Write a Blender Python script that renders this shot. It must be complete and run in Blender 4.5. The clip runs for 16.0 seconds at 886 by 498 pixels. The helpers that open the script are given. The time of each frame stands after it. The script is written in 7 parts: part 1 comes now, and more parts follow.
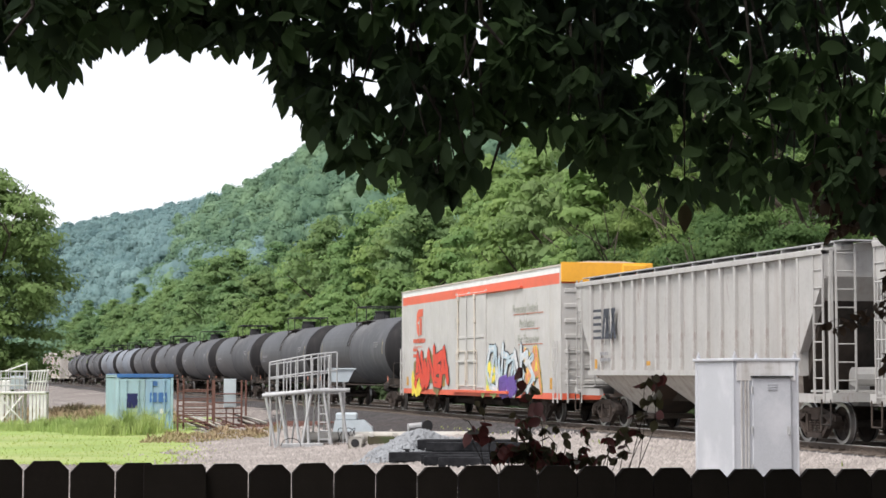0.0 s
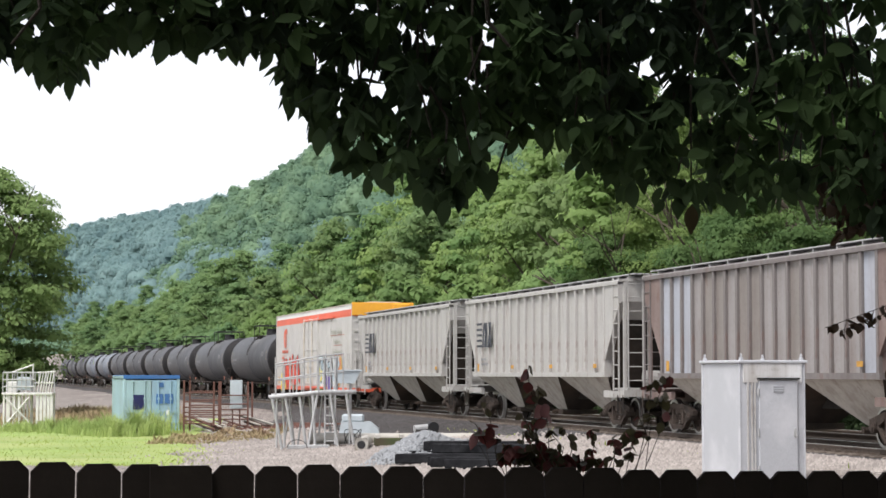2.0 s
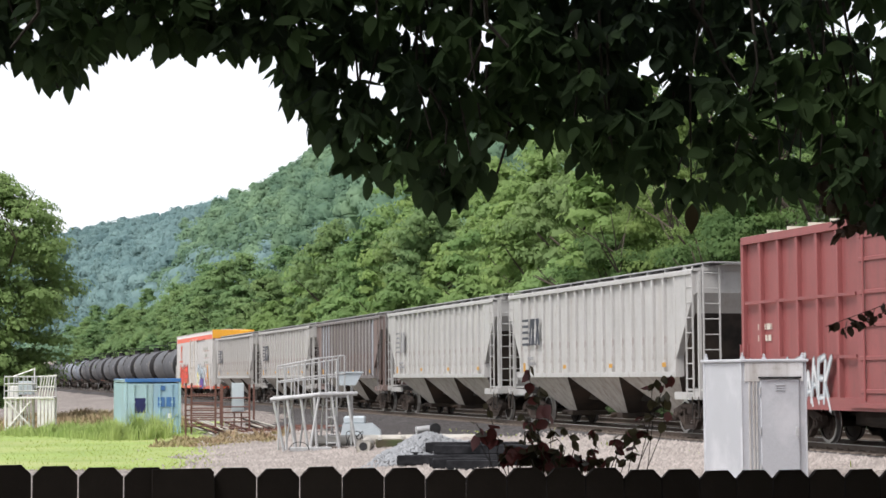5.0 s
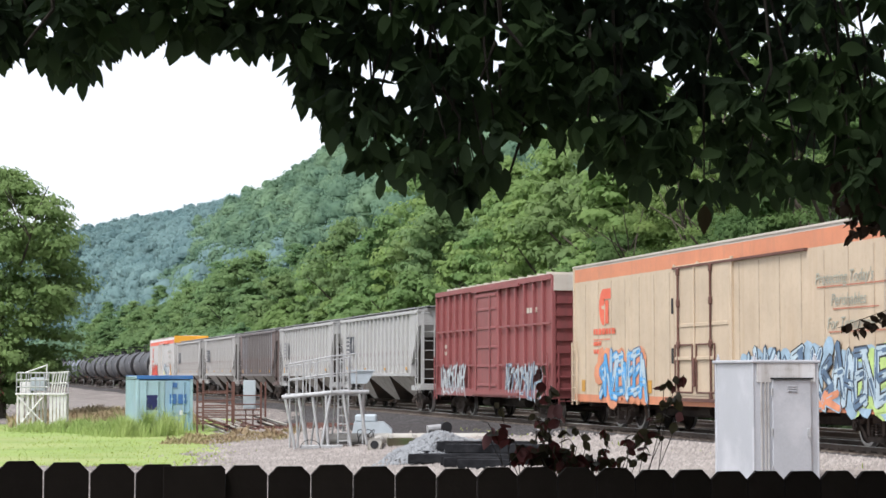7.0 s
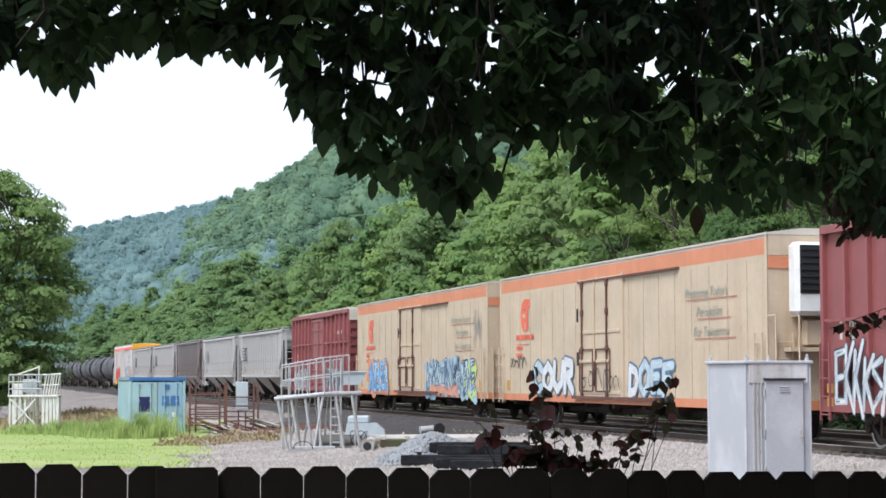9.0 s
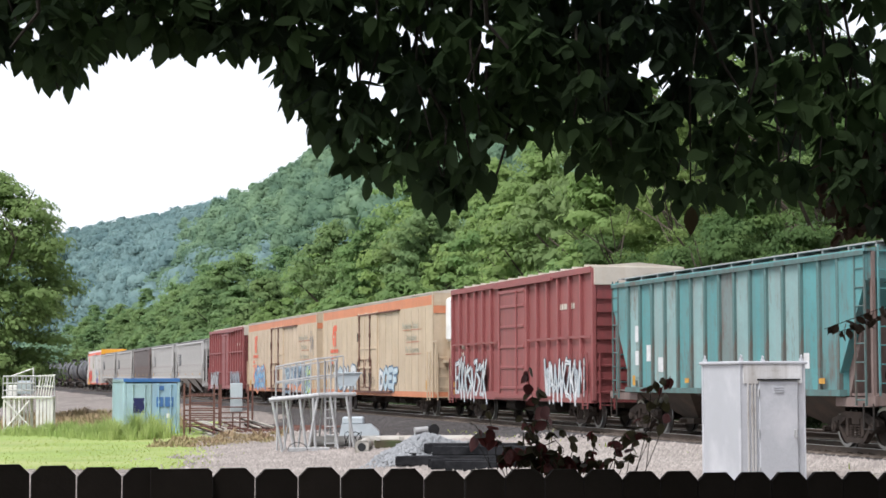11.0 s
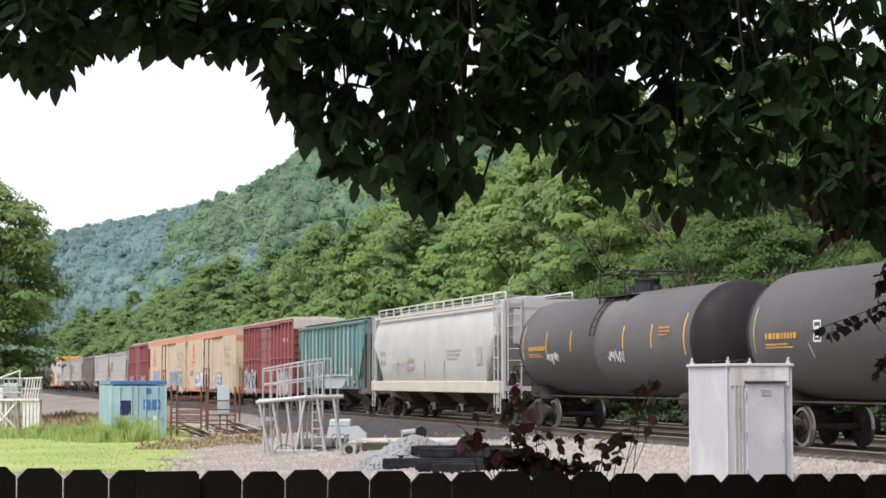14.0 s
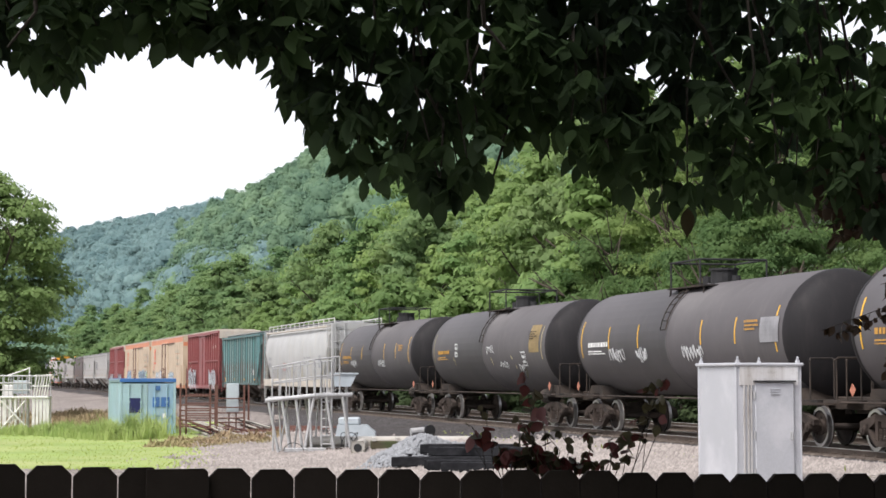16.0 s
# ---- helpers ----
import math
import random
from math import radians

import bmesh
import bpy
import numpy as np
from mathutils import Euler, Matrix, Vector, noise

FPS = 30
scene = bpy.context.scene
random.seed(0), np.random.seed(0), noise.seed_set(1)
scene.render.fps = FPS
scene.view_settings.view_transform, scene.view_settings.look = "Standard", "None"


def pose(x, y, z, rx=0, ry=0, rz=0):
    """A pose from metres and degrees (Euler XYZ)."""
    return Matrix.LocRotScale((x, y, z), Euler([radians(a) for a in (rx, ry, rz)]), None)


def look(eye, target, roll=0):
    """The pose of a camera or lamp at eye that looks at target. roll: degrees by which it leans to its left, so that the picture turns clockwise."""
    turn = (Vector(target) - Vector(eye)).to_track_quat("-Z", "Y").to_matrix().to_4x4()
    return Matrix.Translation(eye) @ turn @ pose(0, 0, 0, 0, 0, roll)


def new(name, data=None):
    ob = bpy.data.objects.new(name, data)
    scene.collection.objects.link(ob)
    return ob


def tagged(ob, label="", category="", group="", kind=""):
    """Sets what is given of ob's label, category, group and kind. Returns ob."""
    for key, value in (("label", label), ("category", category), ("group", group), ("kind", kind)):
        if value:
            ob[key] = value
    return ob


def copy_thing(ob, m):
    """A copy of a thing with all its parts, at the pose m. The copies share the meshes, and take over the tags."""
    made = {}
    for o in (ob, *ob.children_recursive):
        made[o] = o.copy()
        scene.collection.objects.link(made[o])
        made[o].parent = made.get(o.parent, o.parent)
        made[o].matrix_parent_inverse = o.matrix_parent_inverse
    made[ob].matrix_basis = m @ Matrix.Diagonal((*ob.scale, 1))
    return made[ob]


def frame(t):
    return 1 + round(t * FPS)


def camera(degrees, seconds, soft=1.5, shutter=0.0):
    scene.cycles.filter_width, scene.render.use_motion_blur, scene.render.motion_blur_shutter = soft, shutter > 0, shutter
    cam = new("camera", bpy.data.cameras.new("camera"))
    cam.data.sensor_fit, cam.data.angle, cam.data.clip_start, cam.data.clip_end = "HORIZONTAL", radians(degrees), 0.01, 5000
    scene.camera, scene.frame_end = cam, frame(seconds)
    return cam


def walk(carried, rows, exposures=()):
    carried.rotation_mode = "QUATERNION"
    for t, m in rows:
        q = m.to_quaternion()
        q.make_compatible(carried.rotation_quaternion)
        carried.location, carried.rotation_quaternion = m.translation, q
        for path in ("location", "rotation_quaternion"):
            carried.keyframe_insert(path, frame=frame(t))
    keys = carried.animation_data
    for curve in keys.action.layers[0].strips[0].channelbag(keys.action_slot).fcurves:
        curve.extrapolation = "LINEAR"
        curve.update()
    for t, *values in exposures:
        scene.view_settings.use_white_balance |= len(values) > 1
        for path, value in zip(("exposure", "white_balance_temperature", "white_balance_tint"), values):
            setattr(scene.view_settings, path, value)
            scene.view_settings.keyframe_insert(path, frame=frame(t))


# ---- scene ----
# camera: a hand-held long lens that only sways
F = 3373.0
EYE = Vector((0.0, 0.0, 2.54))
cam = camera(26.2, 16.0, soft=1.6)


def aim(dx, dy, lean):
    """The view, turned by dx and dy lengths of F from its first aim, and leaning by some degrees."""
    up = math.degrees(math.atan(220 / F)) + math.degrees(dy / F)
    return pose(EYE.x, EYE.y, EYE.z, 90 + up, 0, math.degrees(dx / F)) @ pose(0, 0, 0, 0, 0, lean)


SWAY = ((0.0, 0, 0, 0), (0.5, 6.1, 0, 0.03), (1.0, 8, 0.4, 0.05), (1.5, 5.8, 1.6, 0.07), (2.0, 11.3, 2.9, 0.06), (2.5, 13.6, 4, 0.07), (3.0, 16.2, 4.4, 0),
        (3.5, 11.1, 4.8, -0.3), (4.0, 9.6, 5.1, -0.4), (6.5, 27, 4.2, -0.08), (7.0, 34.2, 3, 0.02), (7.5, 35.5, 3.2, 0.06), (8.0, 39.9, 2.9, 0.02), (8.5, 35, 3, 0),
        (9.0, 20.8, 5.1, -0.08), (11.5, 6.4, 7, -0.15), (12.0, -3.7, 7.6, -0.12), (12.5, -8.8, 8.6, -0.16), (13.0, -16.5, 10.3, -0.18), (13.5, -19.3, 11.5, -0.18),
        (14.0, -11.8, 10.8, -0.15), (14.5, -10.8, 10.7, -0.12), (15.0, -4.6, 8.7, -0.05), (15.5, 3.5, 7.9, -0.01), (16.0, 4.8, 8.2, 0.01))
# the picture turns a little cooler in the middle of the shot
TINTS = ((0.0, 0.76, 6360, 12.5), (4.2, 0.76, 6370, 13), (6.3, 0.76, 6270, 12.3), (7.5, 0.75, 5980, 12), (8.5, 0.73, 5830, 11.4), (9.2, 0.73, 5850, 11.4),
         (11.3, 0.76, 6270, 13), (13.0, 0.77, 6430, 14.5), (16.0, 0.79, 6380, 14.5))
walk(cam, [(t, aim(*view)) for t, *view in SWAY], TINTS)

# light: a bright overcast sky with a wide, weak sun
world = bpy.data.worlds.new("overcast_sky")
scene.world = world
world.use_nodes = True
sky = world.node_tree.nodes.new("ShaderNodeTexSky")
sky.sky_type, sky.sun_disc = "NISHITA", False
sky.sun_elevation, sky.sun_rotation = radians(57), radians(220.6)
cloud = world.node_tree.nodes.new("ShaderNodeHueSaturation")
cloud.inputs["Saturation"].default_value = 0.18
world.node_tree.links.new(sky.outputs[0], cloud.inputs["Color"])
world.node_tree.links.new(cloud.outputs[0], world.node_tree.nodes["Background"].inputs[0])
world.node_tree.nodes["Background"].inputs[1].default_value = 0.13
sun = new("sun", bpy.data.lights.new("sun", "SUN"))
sun.data.energy, sun.data.angle, sun.data.color = 2.7, radians(25), (1, 0.96, 0.9)
sun.matrix_world = look((-0.36, -0.42, 0.85), (0, 0, 0))


# ---- materials ----
def node_mat(name):
    m = bpy.data.materials.new(name)
    m.use_nodes = True
    nt = m.node_tree
    return m, nt, nt.nodes["Principled BSDF"]


def link(nt, a, b):
    nt.links.new(a, b)


def noise_tex(nt, scale, detail=4.0, stretch=None, rough=0.6):
    co = nt.nodes.new("ShaderNodeTexCoord")
    n = nt.nodes.new("ShaderNodeTexNoise")
    n.inputs["Scale"].default_value, n.inputs["Detail"].default_value = scale, detail
    n.inputs["Roughness"].default_value = rough
    if stretch:
        mp = nt.nodes.new("ShaderNodeMapping")
        mp.inputs["Scale"].default_value = stretch
        link(nt, co.outputs["Object"], mp.inputs[0])
        link(nt, mp.outputs[0], n.inputs["Vector"])
    else:
        link(nt, co.outputs["Object"], n.inputs["Vector"])
    return n.outputs["Fac"]


def ramp(nt, fac, lo, hi):
    r = nt.nodes.new("ShaderNodeMapRange")
    r.inputs["From Min"].default_value, r.inputs["From Max"].default_value = lo, hi
    link(nt, fac, r.inputs["Value"])
    return r.outputs[0]


def mix(nt, fac, a, b):
    n = nt.nodes.new("ShaderNodeMix")
    n.data_type = "RGBA"
    for socket, v in ((n.inputs["Factor"], fac), (n.inputs["A"], a), (n.inputs["B"], b)):
        if isinstance(v, (int, float)):
            socket.default_value = v
        elif isinstance(v, tuple):
            socket.default_value = (*v, 1)
        else:
            link(nt, v, socket)
    return n.outputs["Result"]


def times(nt, a, k):
    n = nt.nodes.new("ShaderNodeMath")
    n.operation = "MULTIPLY"
    link(nt, a, n.inputs[0])
    n.inputs[1].default_value = k
    return n.outputs[0]


def shade(c, k):
    return tuple(min(1.0, v * k) for v in c)


def rough_mat(name, col, rough=0.8, metal=0.0, scale=3.0, vary=0.35, bump=0.15, bump_scale=60.0, second=None, amount=0.5, spread=1.0, own=0.0):
    """Mottled at two scales, with fine relief; second: a stain's colour; own: how far pieces differ."""
    m, nt, p = node_mat(name)
    big = ramp(nt, noise_tex(nt, scale), 0.3, 0.7)
    c = mix(nt, big, shade(col, 1 - vary), shade(col, 1 + vary))
    fine = noise_tex(nt, bump_scale, 3)
    c = mix(nt, times(nt, ramp(nt, fine, 0.35, 0.65), 0.5), c, shade(col, 0.7))
    if second:
        c = mix(nt, times(nt, ramp(nt, noise_tex(nt, spread), 0.55 - 0.3 * amount, 0.75 - 0.2 * amount), 0.85), c, second)
    if own:
        info = nt.nodes.new("ShaderNodeObjectInfo")
        c = mix(nt, times(nt, info.outputs["Random"], own), c, shade(col, 0.35))
    link(nt, c, p.inputs["Base Color"])
    p.inputs["Roughness"].default_value, p.inputs["Metallic"].default_value = rough, metal
    if bump:
        b = nt.nodes.new("ShaderNodeBump")
        b.inputs["Strength"].default_value, b.inputs["Distance"].default_value = bump, 0.02
        link(nt, fine, b.inputs["Height"])
        link(nt, b.outputs[0], p.inputs["Normal"])
    return m


def car_paint(name, col, dirt=(0.16, 0.12, 0.09), amount=0.5, rough=0.5, rust=0.0):
    """Rail-car paint: cloudy fading, vertical rain streaks, road grime, and rust specks."""
    m, nt, p = node_mat(name)
    c = mix(nt, ramp(nt, noise_tex(nt, 0.7), 0.3, 0.7), shade(col, 0.86), shade(col, 1.08))
    streak = ramp(nt, noise_tex(nt, 3.2, 5, (1.0, 1.0, 0.07)), 0.62 - 0.3 * amount, 0.95 - 0.2 * amount)
    c = mix(nt, times(nt, streak, 0.75), c, dirt)
    grime = ramp(nt, noise_tex(nt, 9, 6), 0.5, 0.85)
    c = mix(nt, times(nt, grime, 0.2 + 0.4 * amount), c, shade(dirt, 0.8))
    if rust:
        spots = ramp(nt, noise_tex(nt, 1.7, 7, (1.0, 1.0, 0.35), 0.75), 0.68 - 0.2 * rust, 0.78 - 0.1 * rust)
        c = mix(nt, times(nt, spots, 0.8), c, (0.12, 0.05, 0.03))
    link(nt, c, p.inputs["Base Color"])
    p.inputs["Roughness"].default_value = rough
    b = nt.nodes.new("ShaderNodeBump")
    b.inputs["Strength"].default_value, b.inputs["Distance"].default_value = 0.1, 0.02
    link(nt, noise_tex(nt, 2.2, 3), b.inputs["Height"])
    link(nt, b.outputs[0], p.inputs["Normal"])
    return m


def leaf_mat(name, col, col2, light=0.35, gloss=0.5, each=1.0, patch=0.35):
    """Leaves: each differs a little, whole trees differ more, and light comes through them."""
    m, nt, p = node_mat(name)
    g = nt.nodes.new("ShaderNodeNewGeometry")
    info = nt.nodes.new("ShaderNodeObjectInfo")
    tone = ramp(nt, noise_tex(nt, patch, 2), 0.36, 0.64)
    c = mix(nt, tone, col, col2)
    c = mix(nt, times(nt, g.outputs["Random Per Island"], 0.5 * each), c, mix(nt, tone, col2, shade(col2, 1.25)))
    c = mix(nt, times(nt, info.outputs["Random"], 0.35), c, shade(col, 0.75))
    if patch == 0.35:
        own = nt.nodes.new("ShaderNodeMath")
        own.operation = "PINGPONG"
        link(nt, info.outputs["Random"], own.inputs[0])
        own.inputs[1].default_value = 0.13
        c = mix(nt, times(nt, own.outputs[0], 3.0), c, (col2[0] * 1.2, col2[1] * 1.04, col2[2] * 0.8))
    link(nt, c, p.inputs["Base Color"])
    p.inputs["Roughness"].default_value = gloss
    p.inputs["Specular IOR Level"].default_value = 0.25 if gloss > 0.7 else 0.5
    t = nt.nodes.new("ShaderNodeBsdfTranslucent")
    link(nt, c, t.inputs["Color"])
    mx = nt.nodes.new("ShaderNodeMixShader")
    mx.inputs[0].default_value = light
    link(nt, p.outputs[0], mx.inputs[1])
    link(nt, t.outputs[0], mx.inputs[2])
    link(nt, mx.outputs[0], nt.nodes["Material Output"].inputs["Surface"])
    return m


def gravel_mat(name, col, stone=0.06, second=None):
    """Broken stone: cells of differing tone with joints in relief."""
    m, nt, p = node_mat(name)
    co = nt.nodes.new("ShaderNodeTexCoord")
    v = nt.nodes.new("ShaderNodeTexVoronoi")
    v.inputs["Scale"].default_value = 1 / stone
    link(nt, co.outputs["Object"], v.inputs["Vector"])
    grey = nt.nodes.new("ShaderNodeRGBToBW")
    link(nt, v.outputs["Color"], grey.inputs[0])
    c = mix(nt, ramp(nt, grey.outputs[0], 0.15, 0.85), shade(col, 0.45), shade(col, 1.5))
    c = mix(nt, times(nt, ramp(nt, noise_tex(nt, 0.5, 6), 0.4, 0.75), 0.6), c, second or shade(col, 0.6))
    c = mix(nt, times(nt, ramp(nt, noise_tex(nt, 0.09, 7, None, 0.7), 0.45, 0.6), 0.4), c, shade(second or col, 0.62))
    c = mix(nt, times(nt, ramp(nt, v.outputs["Distance"], 0.45, 0.9), 0.7), c, shade(col, 0.25))
    link(nt, c, p.inputs["Base Color"])
    p.inputs["Roughness"].default_value = 0.95
    b = nt.nodes.new("ShaderNodeBump")
    b.inputs["Strength"].default_value, b.inputs["Distance"].default_value, b.invert = 0.8, 0.04, True
    link(nt, v.outputs["Distance"], b.inputs["Height"])
    link(nt, b.outputs[0], p.inputs["Normal"])
    return m


def stone_mat(name, col, col2):
    """Loose stones: each piece has a tone of its own."""
    m, nt, p = node_mat(name)
    g = nt.nodes.new("ShaderNodeNewGeometry")
    c = mix(nt, g.outputs["Random Per Island"], col, col2)
    c = mix(nt, times(nt, ramp(nt, noise_tex(nt, 0.5, 5), 0.4, 0.7), 0.6), c, shade(col, 0.8))
    link(nt, c, p.inputs["Base Color"])
    p.inputs["Roughness"].default_value = 0.95
    return m


